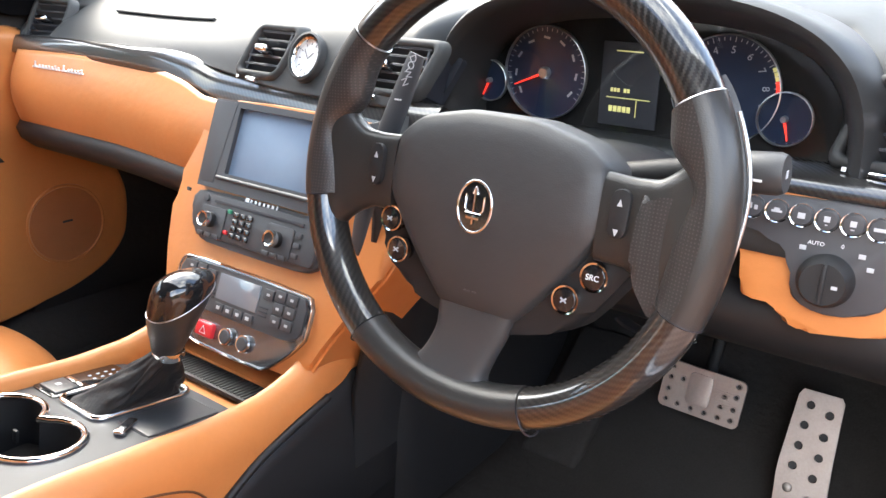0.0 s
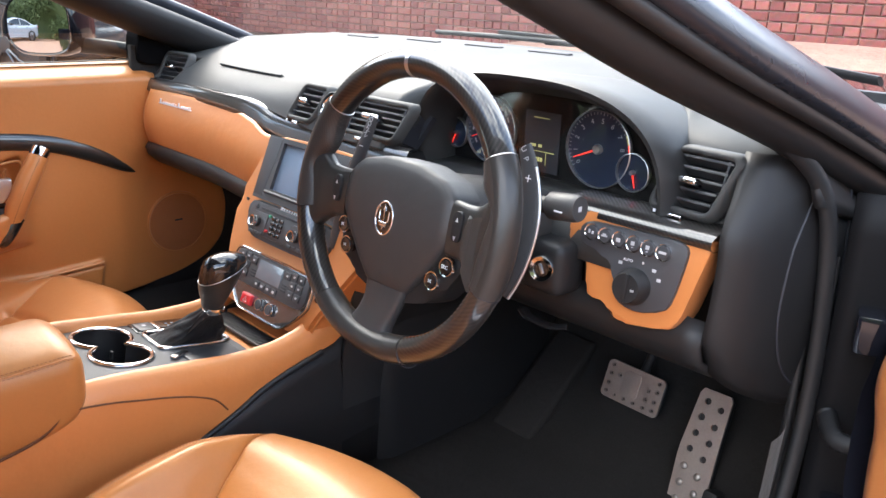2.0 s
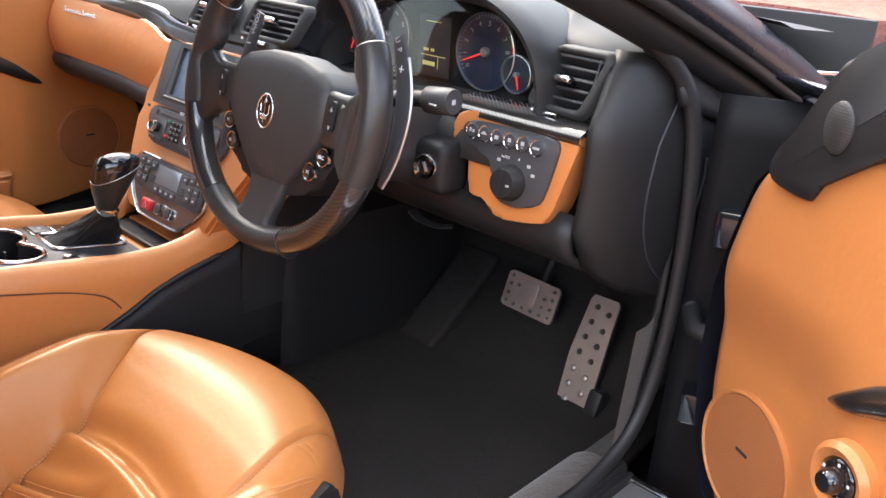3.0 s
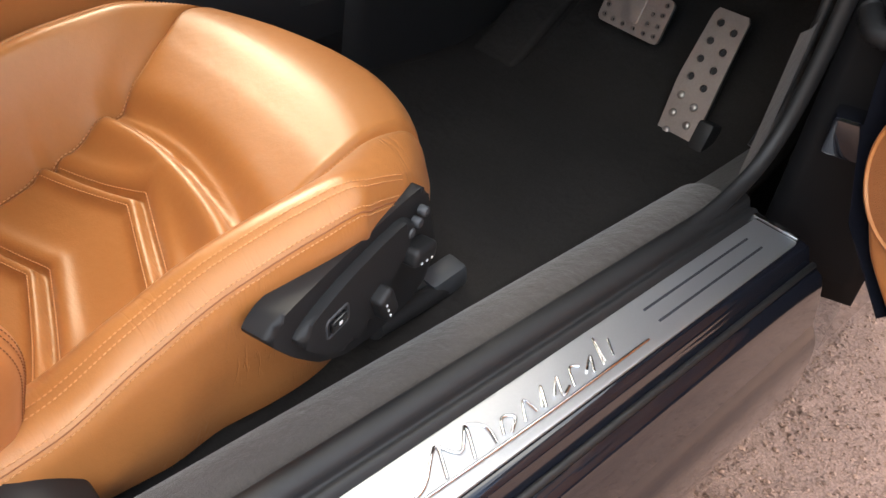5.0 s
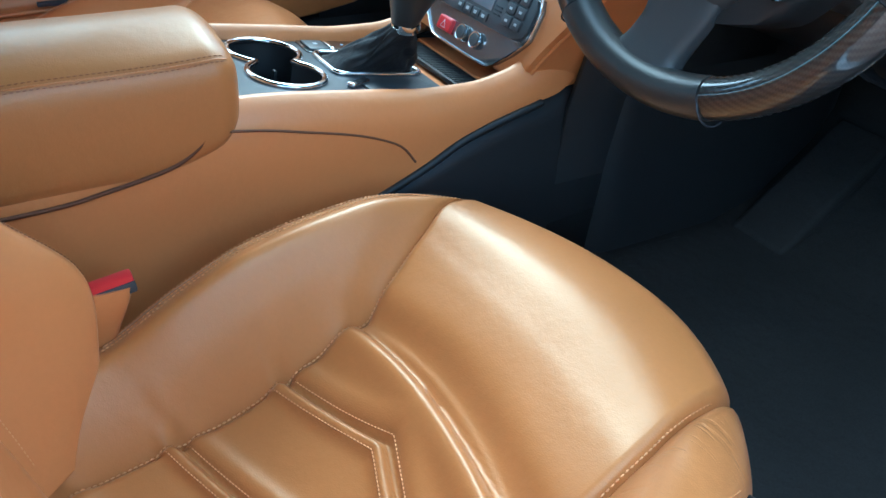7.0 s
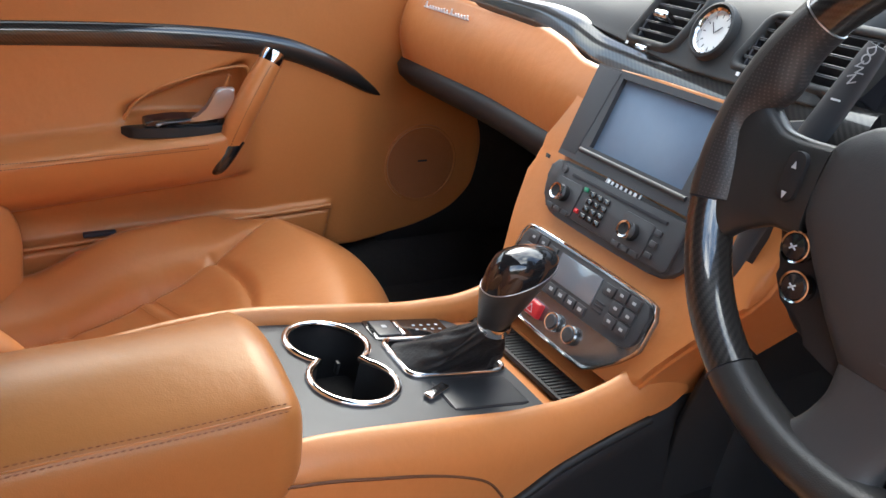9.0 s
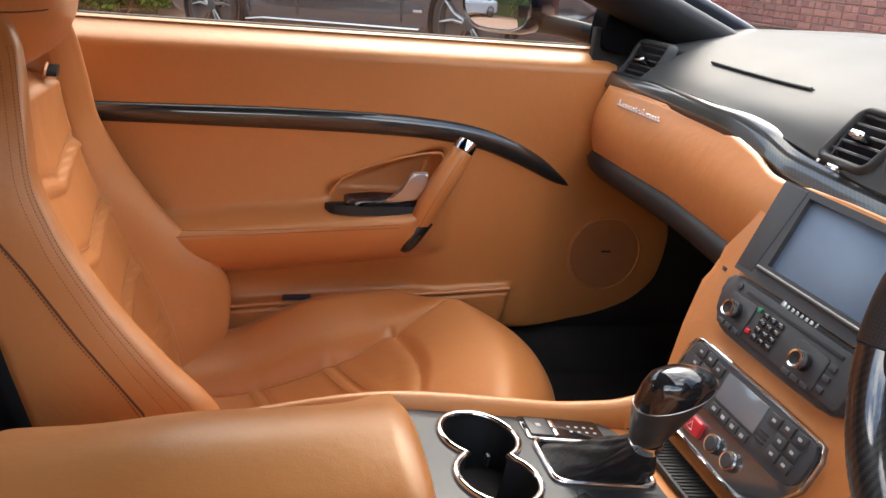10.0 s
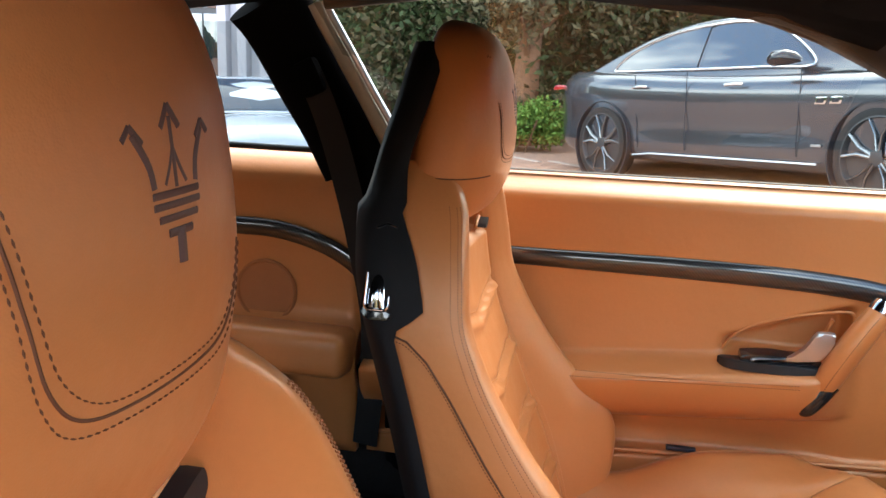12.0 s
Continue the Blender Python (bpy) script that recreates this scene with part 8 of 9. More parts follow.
    # sail panel at the front corner of the window
    so_ = soften([(0.268, 0.812), (0.209, 0.808), (0.200, 0.826), (0.142, 0.866), (0.10, 0.893), (0.09, 0.95), (0.15, 0.972), (0.205, 0.94), (0.245, 0.868), (0.272, 0.836)], 0.06, 2) if driver else soften([(0.165, 0.880), (0.25, 0.878), (0.33, 0.900), (0.25, 0.940), (0.175, 0.965)], 0.14, 2)
    SM = basis((s * (0.726 if driver else 0.745), 0, 0), (0, 1, 0), (0, 0, 1))
    if s > 0:
        SM = SM @ Matrix.Diagonal((1, 1, -1, 1))
    prism("sail_panel", so_, -0.05, 0.012, SM, BLACK if driver else HEADLINER, d, "black plastic mirror corner", bevel=0.006, seg=3)
    if driver:
        lathe("tweeter", [(0.024, 0.010), (0.024, 0.014), (0.021, 0.016), (0, 0.0165)], on(SM, 0.190, 0.884) @ Matrix.Diagonal((0.75, 1, 1, 1)), PERF, d, "round tweeter grille", n=28)
        KM = on(SM, 0.081, 0.587, 0.016)
        lathe("mirror_knob_ring", [(0.036, -0.03), (0.036, 0.000), (0.030, 0.006), (0.022, 0.002), (0.021, -0.006)], KM, TAN, d, "tan ring", n=32)
        lathe("mirror_knob", [(0.020, -0.02), (0.020, 0.002), (0.017, 0.005), (0.0125, 0.006), (0.0115, 0.016), (0.009, 0.019), (0, 0.019)], KM, PIANO, d, "black mirror adjuster", n=28)
        for a in range(5):
            rbox("mark", (0.003, 0.003, 0.0005), on(KM, 0.0165 * math.cos(radians(72 * a + 20)), 0.0165 * math.sin(radians(72 * a + 20)), 0.0056), WHITE_INK, d, bevel=0.0001)
        tube("window_guide", path_through([(0.80, 0.30, 0.89), (0.785, 0.18, 0.955), (0.765, 0.05, 1.00)], 10), 0.010, RUBBER, d, n=10)
    pn = surf("window_pane", [[(s * (0.80 - 0.20 * v - 0.03 * v * v), y0 + (y1 - y0) * v, 0.873 + 0.282 * v) for v in np.linspace(0, 1, 6)] for y0, y1 in ((-0.90, -0.99), (-0.5, -0.55), (-0.1, -0.36), (0.30, -0.28))], TINTED, d) if not driver else None
    if pn:
        pn.visible_shadow = False
    return d


SPEAKER_CLOTH = node_mat("perforated_tan_grille", (0.40, 0.14, 0.045), 0.6, bump=0.9, bump_scale=700, cells=True)
dd = door(1, True)
dd.matrix_basis = Matrix.Translation((0.86, 0.42, 0.2)) @ Matrix.Rotation(radians(59), 4, "Z")
door(-1, False)

# passenger mirror
mir = thing("door_mirror", (-0.95, 0.10, 0.9), "black door mirror showing the yard behind", "door mirror")
MM = basis((-0.965, 0.040, 0.955), (-0.837, -0.545, 0.0), (-0.021, 0.028, 1))
if (MM.to_3x3() @ Vector((0, 0, 1))).y > 0:
    MM = MM @ Matrix.Diagonal((1, 1, -1, 1))
mo_ = soften([(-0.085, -0.045), (-0.080, 0.045), (-0.045, 0.072), (0.04, 0.070), (0.085, 0.035), (0.088, -0.035), (0.05, -0.068), (-0.05, -0.066)], 0.2, 2)
rows = [[tuple(MM @ Vector((x * sc, y * sc, h))) for x, y in mo_] for sc, h in ((0.96, 0.004), (1.04, 0.008), (1.10, 0.0), (1.10, -0.03), (1.02, -0.07), (0.80, -0.11), (0.40, -0.13), (0.05, -0.135))]
surf("housing", rows, PAINT_BLACK, mir, closed=True)
surf("glass", [[tuple(MM @ Vector((x * k, y * k, 0.009 - ((x * k) ** 2 + (y * k) ** 2) / 2.4))) for x, y in mo_] for k in (0.001, 0.2, 0.4, 0.6, 0.8, 0.98)], MIRROR, mir, "convex silvered mirror glass", closed=True)
tube("arm", path_through([tuple(MM @ Vector((-0.03, -0.045, -0.05))), (-0.87, 0.16, 0.905), (-0.80, 0.22, 0.895)], 10), 0.022, BLACK, mir, n=12, flat=(1, 0.7))


# ---- outside: parked cars, wall, building, planting ----
def saloon(name, m, paint, label, glass=None):
    """A four-door saloon, nose along +x, wheels on z = 0."""
    glass = glass or DARK_GLASS
    car = thing(name, m.translation, label, "car", group="parked cars")
    st = [-2.46, -2.36, -2.05, -1.5, -0.8, 0, 0.8, 1.5, 2.05, 2.36, 2.48]
    top = [0.84, 0.98, 1.06, 1.03, 0.99, 0.96, 0.95, 0.94, 0.87, 0.76, 0.64]
    hw = [0.60, 0.80, 0.90, 0.945, 0.94, 0.935, 0.94, 0.945, 0.91, 0.80, 0.55]
    bot = [0.46, 0.32, 0.24, 0.21, 0.20, 0.20, 0.20, 0.21, 0.22, 0.26, 0.36]

    def T(x, y, z):
        return tuple(m @ Vector((x, y, z)))
    rows = []
    for x in np.linspace(-2.46, 2.48, 64):
        t, h, b = (float(pchip(st, v, x)) for v in (top, hw, bot))
        haunch = 0.03 * float(hump(x, -1.5, 0.5) + hump(x, 1.5, 0.45))
        pts = [(0.0, b), (0.7, b), (0.93, b + 0.03), (0.985, b + 0.14), (0.975, b + (t - b) * 0.42), (0.995, b + (t - b) * 0.62), (1.0, b + (t - b) * 0.76), (0.975, b + (t - b) * 0.90), (0.90, t - 0.012), (0.80, t), (0.4, t + 0.03), (0.0, t + 0.04)]
        side = [((h + haunch * (0.4 < (z - b) / max(t - b, 0.01) < 0.99)) * w, z) for w, z in pts]
        sm = path_through([(w, z, 0) for w, z in side], 34)
        ring = [T(x, -p.x, p.y) for p in sm] + [T(x, p.x, p.y) for p in reversed(sm[1:-1])]
        rows.append(ring)
    surf("body", rows, paint, car, closed=True, caps=True)
    gs = [-1.95, -1.55, -1.05, -0.45, 0.05, 0.45, 0.85, 1.25]
    gz = [1.05, 1.22, 1.385, 1.465, 1.47, 1.41, 1.24, 0.98]
    rows = []

    def side_y(x, z):
        zr = float(pchip(gs, gz, x))
        return 0.80 - 0.24 * max(0.0, (z - 0.97) / 0.5) ** 1.15
    for x in np.linspace(-1.95, 1.25, 40):
        zr = float(pchip(gs, gz, x))
        col = []
        for v in np.linspace(0, 1, 9):
            z = 0.95 + (zr - 0.03 - 0.95) * v
            col.append((side_y(x, z), z))
        col += [(side_y(x, zr) * 0.92, zr - 0.008), (side_y(x, zr) * 0.6, zr), (0, zr + 0.008)]
        rows.append([T(x, -y, z) for y, z in col] + [T(x, y, z) for y, z in reversed(col[:-1])])
    surf("roof", rows, paint, car)
    for sd in (-1, 1):
        o = path_through([(-1.52, 1.06, 0), (-1.30, 1.22, 0), (-0.85, 1.355, 0), (-0.30, 1.405, 0), (0.10, 1.385, 0), (0.48, 1.27, 0), (0.82, 1.02, 0), (0.3, 1.015, 0), (-0.4, 1.02, 0), (-1.0, 1.03, 0), (-1.40, 1.035, 0)], 60, True)
        tube("window_surround", [T(p.x, sd * (side_y(p.x, p.y) + 0.012), p.y) for p in o], 0.013, CHROME, car, closed=True, n=6)
        for nm, xa, xb in (("rear_window", -1.60, -0.42), ("front_window", -0.36, 0.84)):
            vs, fs = [], []
            xs = np.linspace(max(xa, -1.49), min(xb, 0.80), 16)
            up = pchip([-1.52, -1.30, -0.85, -0.30, 0.10, 0.48, 0.82], [1.06, 1.22, 1.355, 1.405, 1.385, 1.27, 1.02], xs)
            surf(nm, [[T(x, sd * (side_y(x, z) + 0.010), z) for z in np.linspace(1.018, zu, 8)] for x, zu in zip(xs, up)], glass, car, "dark side window reflecting sky")
        for x in (-0.97, 0.16):
            hd = tube("door_handle", [T(x - 0.10, sd * 0.955, 0.875), T(x, sd * 0.972, 0.880), T(x + 0.10, sd * 0.960, 0.878)], 0.014, CHROME, car, n=8)
        tube("sill_strip", [T(x, sd * 0.945, 0.285 - 0.02 * (x < -0.9)) for x in np.linspace(-1.05, 1.0, 10)], 0.012, SATIN, car, n=8, flat=(0.6, 1))
        for xg in (-1.06, -0.39, 0.80):
            tube("door_gap", [T(xg + (0.10 * (0.95 - z) if xg < -1 else 0.0), sd * (0.940 if z > 0.35 else 0.93), z) for z in np.linspace(0.33, 0.99, 8)], 0.004, DARK_INK, car, n=5)
        for k in range(3):
            vt = prism("side_vent", [(-0.055, -0.03), (0.045, -0.03), (0.062, 0.03), (-0.038, 0.03)], -0.012, 0.012, basis(T(1.00 + 0.13 * k, sd * 0.952, 0.745 + 0.004 * k), m.to_3x3() @ Vector((1, 0, 0)), m.to_3x3() @ Vector((0, 0, 1))), CHROME, car, bevel=0.006)
            prism("vent_hole", [(-0.032, -0.017), (0.026, -0.017), (0.036, 0.017), (-0.022, 0.017)], -0.015, 0.015, basis(T(1.00 + 0.13 * k, sd * 0.952, 0.745 + 0.004 * k), m.to_3x3() @ Vector((1, 0, 0)), m.to_3x3() @ Vector((0, 0, 1))), DARK_INK, vt)
        mr = tube("mirror", [T(0.56, sd * 1.00, 1.05), T(0.60, sd * 1.01, 1.06), T(0.70, sd * 1.02, 1.062), T(0.78, sd * 1.01, 1.055), T(0.83, sd * 0.99, 1.04)], [0.055, 0.072, 0.070, 0.050, 0.018], PAINT_BLACK, car, n=14, flat=(0.9, 1))
        prism("tail_lamp", soften([(-0.12, -0.03), (0.05, -0.01), (0.06, 0.03), (-0.09, 0.035)], 0.2, 1), -0.02, 0.012, basis(T(-2.33, sd * 0.83, 0.90), m.to_3x3() @ Vector((1, sd * -0.5, 0)), m.to_3x3() @ Vector((0, 0, 1))), LAMP_RED, car, bevel=0.006)
        rbox("small_badge", (0.09, 0.006, 0.018), m @ pose(0.98, sd * 0.946, 0.42), SATIN, car, bevel=0.002)
        for xw in (-1.5, 1.5):
            hub = m @ Matrix.Translation((xw, sd * 0.86, 0.355)) @ Matrix.Rotation(radians(90 * -sd), 4, "X")
            lathe("wheel_arch", [(0.0, 0.060), (0.400, 0.060), (0.405, 0.118), (0.392, 0.120), (0.385, 0.062)], hub, DARK_INK, car, n=40)
            wh = lathe("wheel", [(0.30, -0.10), (0.345, -0.08), (0.355, -0.02), (0.355, 0.08), (0.345, 0.112), (0.315, 0.120), (0.290, 0.116), (0.285, 0.07)], hub, TYRE, car, "black tyre", n=48)
            lathe("rim", [(0.290, 0.06), (0.292, 0.117), (0.280, 0.119), (0.268, 0.095), (0.26, 0.072), (0.05, 0.070), (0, 0.070)], hub, PANEL, wh, "dark alloy rim", n=48)
            for k in range(5):
                for da in (-9, 9):
                    a = radians(72 * k + da + 18)
                    b = radians(72 * k + da * 1.9 + 18)
                    tube("spoke", [tuple(hub @ Vector((0.05 * math.cos(a), 0.05 * math.sin(a), 0.095))), tuple(hub @ Vector((0.16 * math.cos(a), 0.16 * math.sin(a), 0.108))), tuple(hub @ Vector((0.278 * math.cos(b), 0.278 * math.sin(b), 0.110)))], [0.026, 0.018, 0.016], GUNMETAL, wh, "grey metal spoke", n=8, flat=(1, 0.55))
            lathe("hub_cap", [(0.06, 0.07), (0.06, 0.112), (0.04, 0.118), (0, 0.118)], hub, PANEL, wh, n=20)
    surf("windscreen", [[T(x, y * (0.60 + 0.12 * v), z + 0.012) for y in np.linspace(-1, 1, 8)] for v, x, z in ((0, 0.42, 1.425), (0.35, 0.72, 1.30), (0.7, 1.0, 1.145), (1.0, 1.22, 1.01))], glass, car, "raked windscreen full of pale sky")
    surf("rear_screen", [[T(x, y * (0.55 + 0.08 * v), z + 0.012) for y in np.linspace(-1, 1, 8)] for v, x, z in ((0, -1.05, 1.385), (0.5, -1.45, 1.265), (1.0, -1.85, 1.09))], glass, car)
    return car


heading = math.degrees(math.atan2(2.11, 2.25))
YARD = GROUND + 0.09
saloon("parked_saloon", Matrix.Translation((-7.73, 1.0, 0.048)) @ Matrix.Rotation(radians(heading), 4, "Z") @ Matrix.Rotation(radians(-3.05), 4, "Y") @ Matrix.Diagonal((1.027, 1, 1.10, 1)), PAINT_GREY, "gunmetal grey four-door saloon parked beyond the yard")
hatch = saloon("parked_hatchback", Matrix.Translation((-9.75, -5.65, YARD - 0.40)) @ Matrix.Rotation(radians(38), 4, "Z") @ Matrix.Diagonal((0.82, 0.93, 0.88, 1)), PAINT_WHITE, "white car parked beside the pale building", BLUE_GLASS)

copy_thing(hatch, pose(-4.6, -14.2, GROUND, 0, 0, 105))

# brick wall ahead
BRICK = bpy.data.materials.new("red_brick")
BRICK.use_nodes = True
bt = BRICK.node_tree
bs = bt.nodes["Principled BSDF"]
oi = bt.nodes.new("ShaderNodeObjectInfo")
tcb = bt.nodes.new("ShaderNodeTexCoord")
nzb = bt.nodes.new("ShaderNodeTexNoise")
nzb.inputs["Scale"].default_value = 28
geo = bt.nodes.new("ShaderNodeNewGeometry")
ad = bt.nodes.new("ShaderNodeMath")
ad.operation = "ADD"
ml = bt.nodes.new("ShaderNodeMath")
ml.operation = "FRACT"
rp = bt.nodes.new("ShaderNodeValToRGB")
rp.color_ramp.elements[0].color = (0.22, 0.075, 0.065, 1)
rp.color_ramp.elements[1].color = (0.38, 0.15, 0.12, 1)
mid = rp.color_ramp.elements.new(0.5)
mid.color = (0.30, 0.105, 0.088, 1)
bt.links.new(oi.outputs["Random"], ad.inputs[0])
bt.links.new(geo.outputs["Random Per Island"], ad.inputs[1])
bt.links.new(ad.outputs[0], ml.inputs[0])
bt.links.new(ml.outputs[0], rp.inputs["Fac"])
mxb = bt.nodes.new("ShaderNodeMix")
mxb.data_type = "RGBA"
mxb.blend_type = "MULTIPLY"
mxb.inputs[0].default_value = 0.6
bt.links.new(rp.outputs["Color"], mxb.inputs[6])
bt.links.new(tcb.outputs["Object"], nzb.inputs["Vector"])
bt.links.new(nzb.outputs["Color"], mxb.inputs[7])
bt.links.new(mxb.outputs[2], bs.inputs["Base Color"])
bs.inputs["Roughness"].default_value = 0.9
bpb = bt.nodes.new("ShaderNodeBump")
bpb.inputs["Strength"].default_value = 0.5
bpb.inputs["Distance"].default_value = 0.01
bt.links.new(nzb.outputs["Fac"], bpb.inputs["Height"])
bt.links.new(bpb.outputs[0], bs.inputs["Normal"])
MORTAR = node_mat("pale_mortar", (0.42, 0.33, 0.29), 0.95, vary=0.15, fine=0.15, bump=0.5, bump_scale=200)
WALL_Y = 5.45
wall = thing("wall_north", (-2, WALL_Y, 0.6), "red brick garden wall with pale mortar joints", "brick wall", kind="structure")
rbox("mortar", (17.0, 0.20, 2.42), pose(-3.5, WALL_Y + 0.112, 1.25), MORTAR, wall, bevel=0.01)


def brick_mesh(length):
    bm = bmesh.new()
    bmesh.ops.create_cube(bm, size=1.0)
    bmesh.ops.scale(bm, vec=(length, 0.03, 0.065), verts=bm.verts)
    bmesh.ops.bevel(bm, geom=[e for e in bm.edges if all(v.co.y < 0 for v in e.verts)], offset=0.006, segments=1, affect="EDGES")
    me = bpy.data.meshes.new("brick")
    bm.to_mesh(me)
    bm.free()
    me.materials.append(BRICK)
    return me


# English bond: courses of stretchers and of headers in turn
stretcher, header = brick_mesh(0.213), brick_mesh(0.101)
jv, jf, near_list = [], [], []
for r in range(30):
    me, pitch = (header, 0.1125) if r % 2 else (stretcher, 0.225)
    for c in range(int(16.8 / pitch)):
        x, z = -11.8 + pitch * c + (0.056 if r % 2 else 0), 0.20 + 0.075 * r
        if -2.3 < x < -0.3 and 0.60 < z < 2.1:
            near_list.append((me, x, z))
        else:
            b0 = len(jv)
            jy = WALL_Y + 0.004 * random.random()
            jv += [(v.co.x + x, v.co.y + jy, v.co.z + z) for v in me.vertices]
            jf += [tuple(k + b0 for k in p.vertices) for p in me.polygons]
rest = poly("far_bricks", jv, jf, BRICK, wall)
rest["kind"] = "stuff"

# pale building and low kerb by the white car
bld = thing("pale_building", (-13.9, -8.7, GROUND), "pale rendered building with piers and dark windows", "building")
RENDER_W = node_mat("pale_render", (0.40, 0.39, 0.42), 0.9, vary=0.08, fine=0.06, bump=0.2, bump_scale=60)
rbox("wall", (3.0, 4.8, 6.2), pose(-13.9, -8.75, 2.5), RENDER_W, bld, bevel=0.03)
for wy in (-7.72, -8.9, -10.1):
    wi_ = rbox("window", (0.06, 0.62, 2.6), pose(-12.39, wy, 1.95), KEYBLACK, bld, bevel=0.01)
    for a in (-0.14, 0.14):
        for zc in (1.3, 2.55):
            rbox("pane", (0.02, 0.25, 1.16), pose(-12.35, wy + a, zc), DARK_GLASS, wi_, bevel=0.004)
for py in (-6.55, -6.95, -7.32, -8.3, -9.5):
    rbox("pier", (0.22, 0.17, 5.8), pose(-12.33, py, 2.4), RENDER_W, bld, bevel=0.02)
kerb = thing("kerb", (-9.6, -2.6, GROUND), "pale timber edging along the planting bed", "kerb")
for k in range(4):
    rbox("board", (1.2, 0.10, 0.12), Matrix.Translation((-10.4 + 0.7 * k, -2.9 + 0.95 * k, GROUND + 0.04)) @ Matrix.Rotation(radians(heading), 4, "Z"), MORTAR, kerb, bevel=0.01)

# planting
LEAF = node_mat("mixed_green_leaves", (0.060, 0.085, 0.030), 0.6, vary=0.5, vary_scale=2.0, fine=0.4, fine_scale=25, spec=0.3)
LEAF_BRIGHT = node_mat("bright_green_leaves", (0.13, 0.22, 0.035), 0.6, vary=0.35, vary_scale=3.0, fine=0.4, fine_scale=30, spec=0.3)
LEAF_DRY = node_mat("olive_brown_leaves", (0.085, 0.070, 0.035), 0.7, vary=0.5, vary_scale=2.0, fine=0.4, fine_scale=20, spec=0.2)
BARK = node_mat("red_brown_bark", (0.24, 0.125, 0.075), 0.95, vary=0.25, vary_scale=5, fine=0.25, fine_scale=40, bump=0.9, bump_scale=30, bump2=0.8, bump2_scale=9)


def leaves(name, blobs, count, size, mt, parent=None, seed=1):
    """Many small bent leaves strewn through uneven clumps."""
    rng = np.random.default_rng(seed)
    v, f = [], []
    for _ in range(count):
        cx_, cy_, cz_, rr = blobs[rng.integers(len(blobs))]
        d = rng.normal(size=3)
        d /= np.linalg.norm(d)
        c = np.array((cx_, cy_, cz_)) + d * rr * rng.random() ** 0.45 * np.array((1, 1, 0.85))
        a, b = rng.normal(size=3), rng.normal(size=3)
        a /= np.linalg.norm(a)
        b = np.cross(a, b)
        b /= np.linalg.norm(b)
        n_ = np.cross(a, b)
        s_ = size * (0.6 + 0.8 * rng.random())
        k = len(v)
        v += [tuple(c - a * s_), tuple(c + b * s_ * 0.45 + n_ * s_ * 0.15), tuple(c + a * s_), tuple(c - b * s_ * 0.45 + n_ * s_ * 0.15)]
        f.append((k, k + 1, k + 2, k + 3))
    return poly(name, v, f, mt, parent, sharp=0)


rng0 = np.random.default_rng(5)
hb = [(-13.2 + 1.4 * rng0.random(), -5.6 + 0.40 * i + 0.3 * rng0.random(), 0.5 + 4.2 * rng0.random(), 0.6 + 0.5 * rng0.random()) for i in range(46) for _ in range(3)]
hedge = leaves("hedge", hb, 42000, 0.075, LEAF, seed=2)
tagged(hedge, "tall unclipped dark green hedge of small leaves", "hedge", kind="stuff")
hedge2 = leaves("undergrowth", [(x + 0.8, y, z * 0.9, r) for x, y, z, r in hb[::2]], 16000, 0.06, LEAF_DRY, seed=3)
tagged(hedge2, "olive brown undergrowth in front of the hedge", "shrubs", kind="stuff")
bk_rows = [[(-14.6 + 0.5 * math.sin(y * 1.3 + z), y, z) for z in np.linspace(-0.2, 6.5, 12)] for y in np.linspace(-11, 14, 40)]
tagged(surf("backdrop", bk_rows, LEAF_DRY), "dark wood behind the hedge", "backdrop", kind="structure")
bk2 = [[(x, -17.0 + 0.6 * math.sin(x * 1.1 + z), z) for z in np.linspace(-0.2, 4.0, 8)] for x in np.linspace(-14.5, 16, 40)]
# unseen screen added to dim reflections and light from the driver's side
bk3 = [[(9.5 + 0.6 * math.sin(y * 1.1 + z), y, z) for z in np.linspace(-0.2, 3.0, 8)] for y in np.linspace(-17, 14, 40)]
tagged(surf("backdrop", bk3, LEAF_DRY), "unseen dark backdrop added beyond the driver's side", "backdrop", kind="structure")
far = leaves("far_hedge", [(-13 + 1.1 * i, -16.2, 0.3 + 2.6 * rng0.random(), 0.9) for i in range(26) for _ in range(2)], 9000, 0.13, LEAF, seed=30)
tagged(far, "dark green hedge far behind the car", "hedge", kind="stuff")
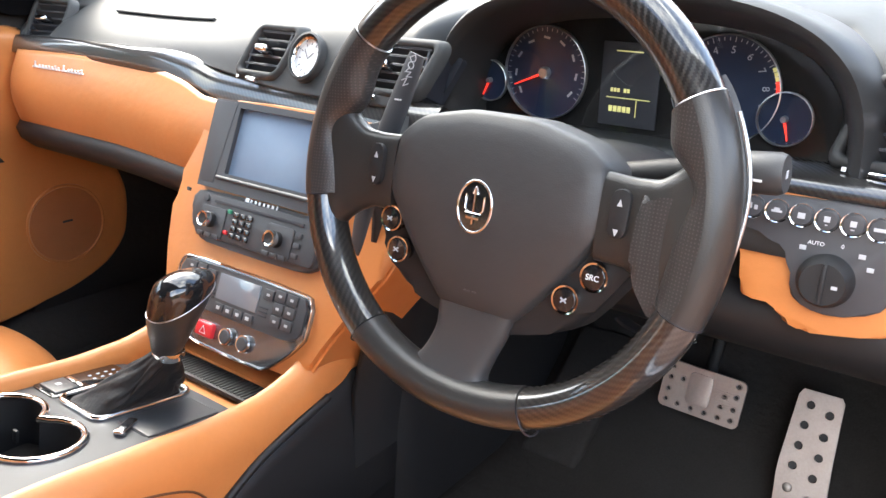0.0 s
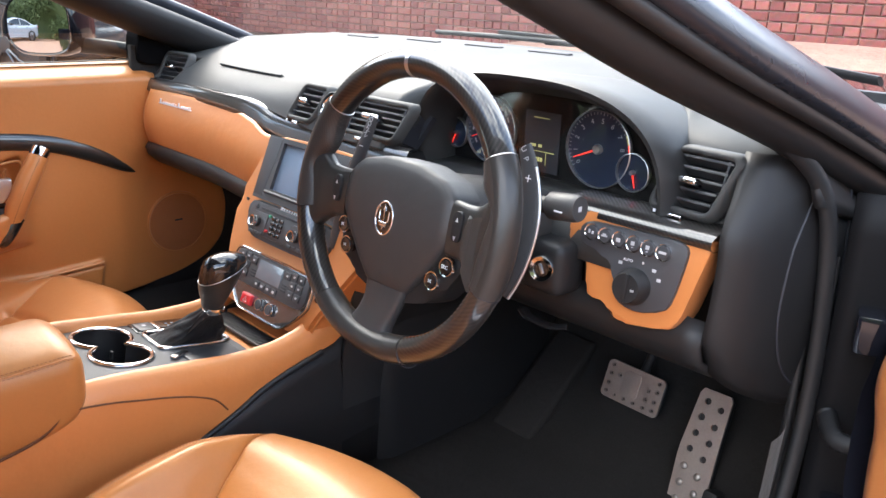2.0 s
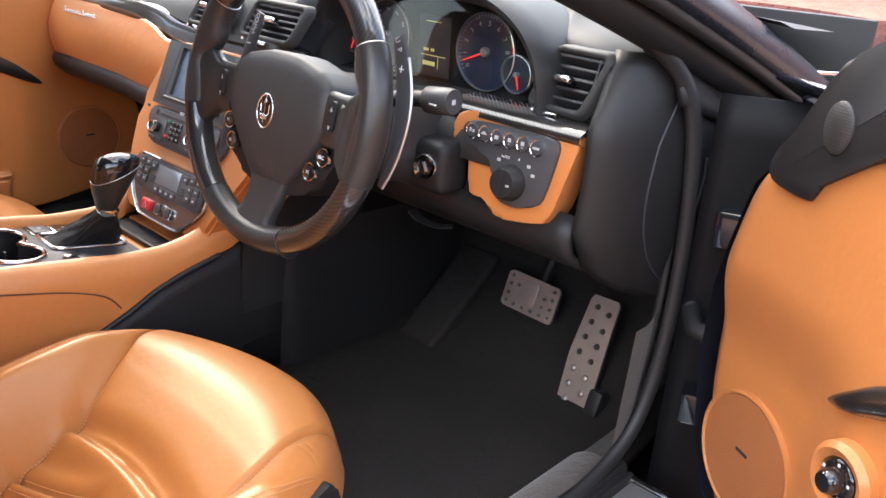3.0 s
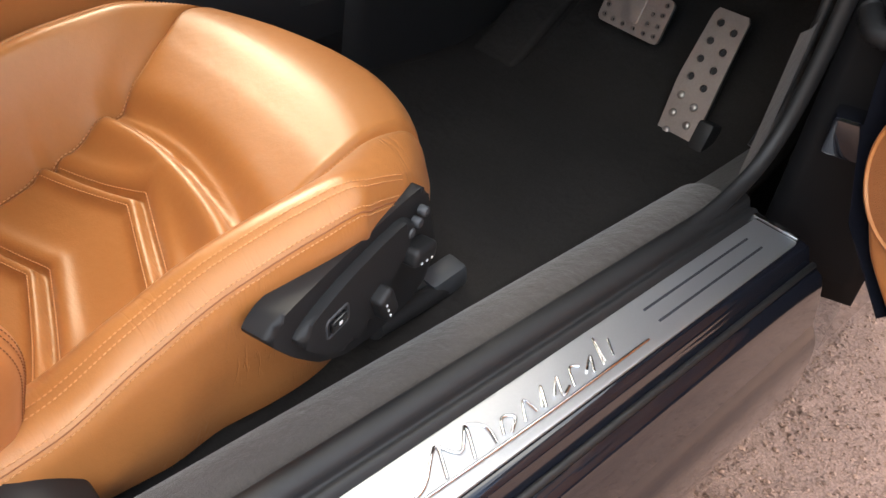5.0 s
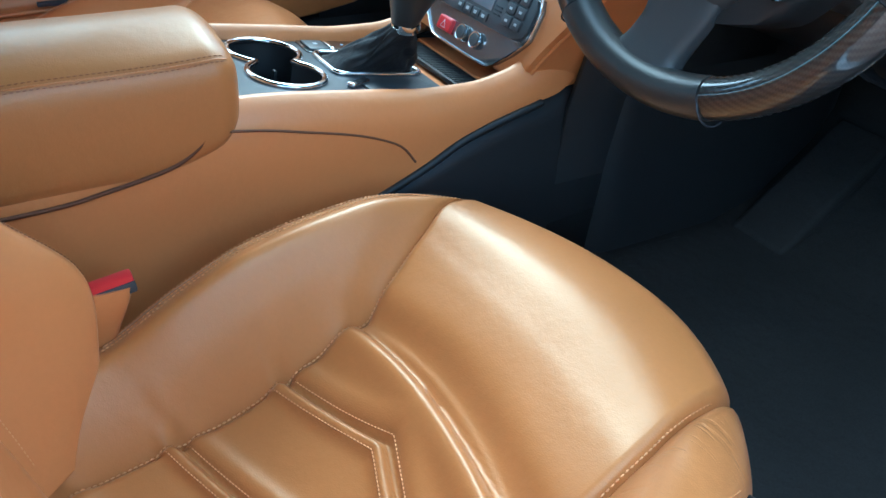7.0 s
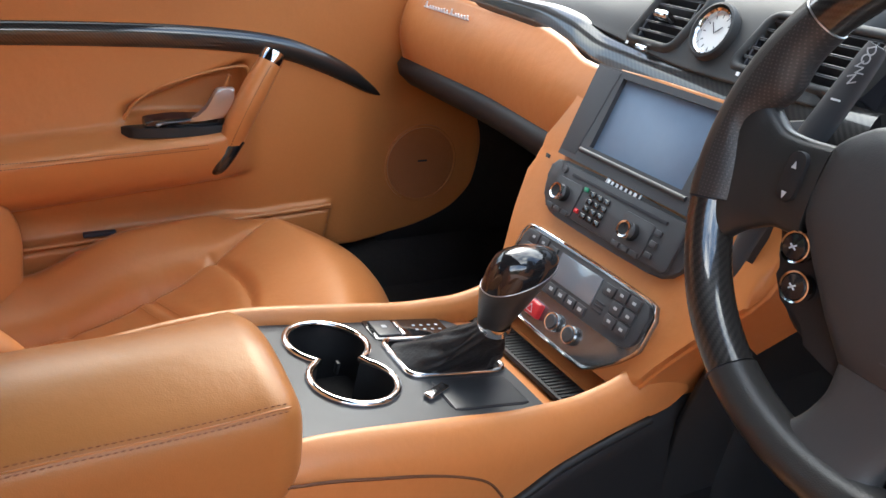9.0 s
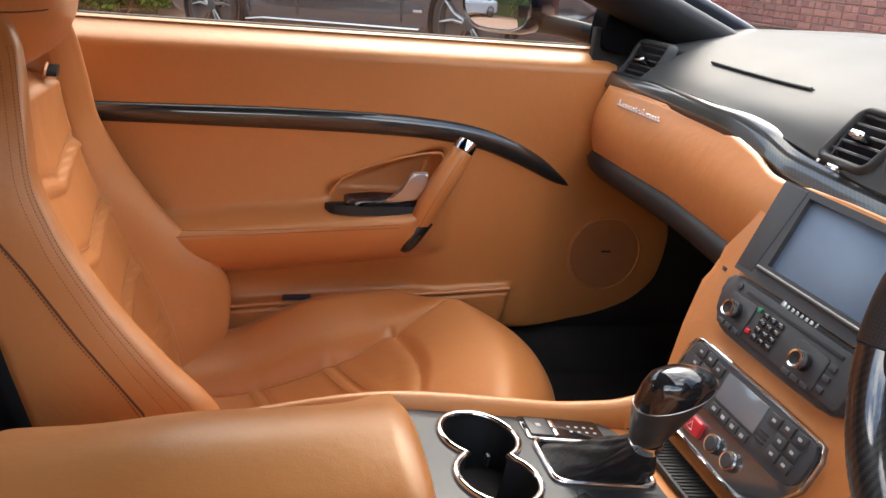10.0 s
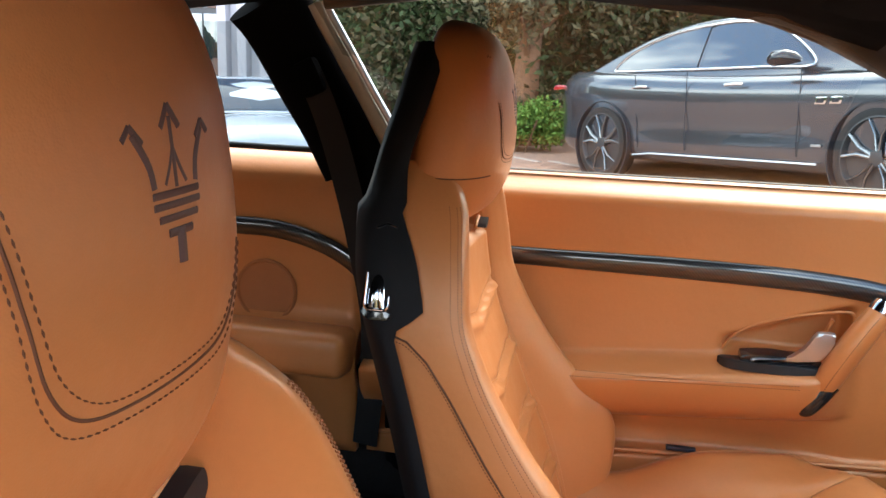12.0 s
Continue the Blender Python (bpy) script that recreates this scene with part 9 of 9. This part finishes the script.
tagged(surf("backdrop", bk2, LEAF), "dark wood behind the yard", "backdrop", kind="structure")
for i, (tx, ty, hh) in enumerate(((-11.6, -2.07, 5.5), (-13.4, -4.9, 5.0), (-12.2, 3.4, 6.0))):
    tree = thing("tree", (tx, ty, GROUND), "tree with red-brown trunk and sparse olive leaves", "tree", group="trees behind the car")
    tp = path_through([(tx, ty, GROUND), (tx + 0.05, ty + 0.04, 1.2), (tx - 0.06, ty + 0.1, 2.6), (tx + 0.1, ty, hh)], 16)
    tube("trunk", tp, [0.24 - 0.010 * k for k in range(16)], BARK, tree, n=14)
    tips = []
    for k in range(9):
        p0 = tp[5 + k]
        a = 2.4 * k
        p1 = p0 + Vector((math.cos(a) * 0.9, math.sin(a) * 0.9, 0.6))
        tube("limb", path_through([p0, p0.lerp(p1, 0.5) + Vector((0, 0, 0.12)), p1], 8), [0.06 - 0.006 * j for j in range(8)], BARK, tree, n=8)
        tips += [(p1.x, p1.y, p1.z, 0.55), (p0.x + 0.5 * (p1.x - p0.x), p0.y + 0.5 * (p1.y - p0.y), p1.z + 0.2, 0.45)]
    leaves("crown", tips, 4200, 0.06, LEAF if i else LEAF_DRY, tree, seed=10 + i)
bush = thing("bush", (-10.7, -2.1, YARD), "bright green rounded bush at the foot of the trees", "bush")
leaves("leaves", [(-10.9 + 0.5 * rng0.random(), -2.7 + 1.2 * rng0.random(), 0.2 + 0.40 * rng0.random(), 0.30) for _ in range(16)], 7000, 0.035, LEAF_BRIGHT, bush, seed=20)
for k in range(5):
    tube("stem", [(-10.7 + 0.1 * k - 0.2, -2.1 + 0.12 * k - 0.25, YARD), (-10.7 + 0.2 * k - 0.4, -2.1 + 0.2 * k - 0.4, 0.45)], 0.012, BARK, bush, n=6)
# the bricks nearest the car, one by one
for me, x, z in near_list:
    b = new("brick", me)
    b.parent = wall
    b.matrix_parent_inverse = Matrix.Translation((2, -WALL_Y, -0.6))
    b.location = (x, WALL_Y + 0.004 * random.random() - 0.002, z)
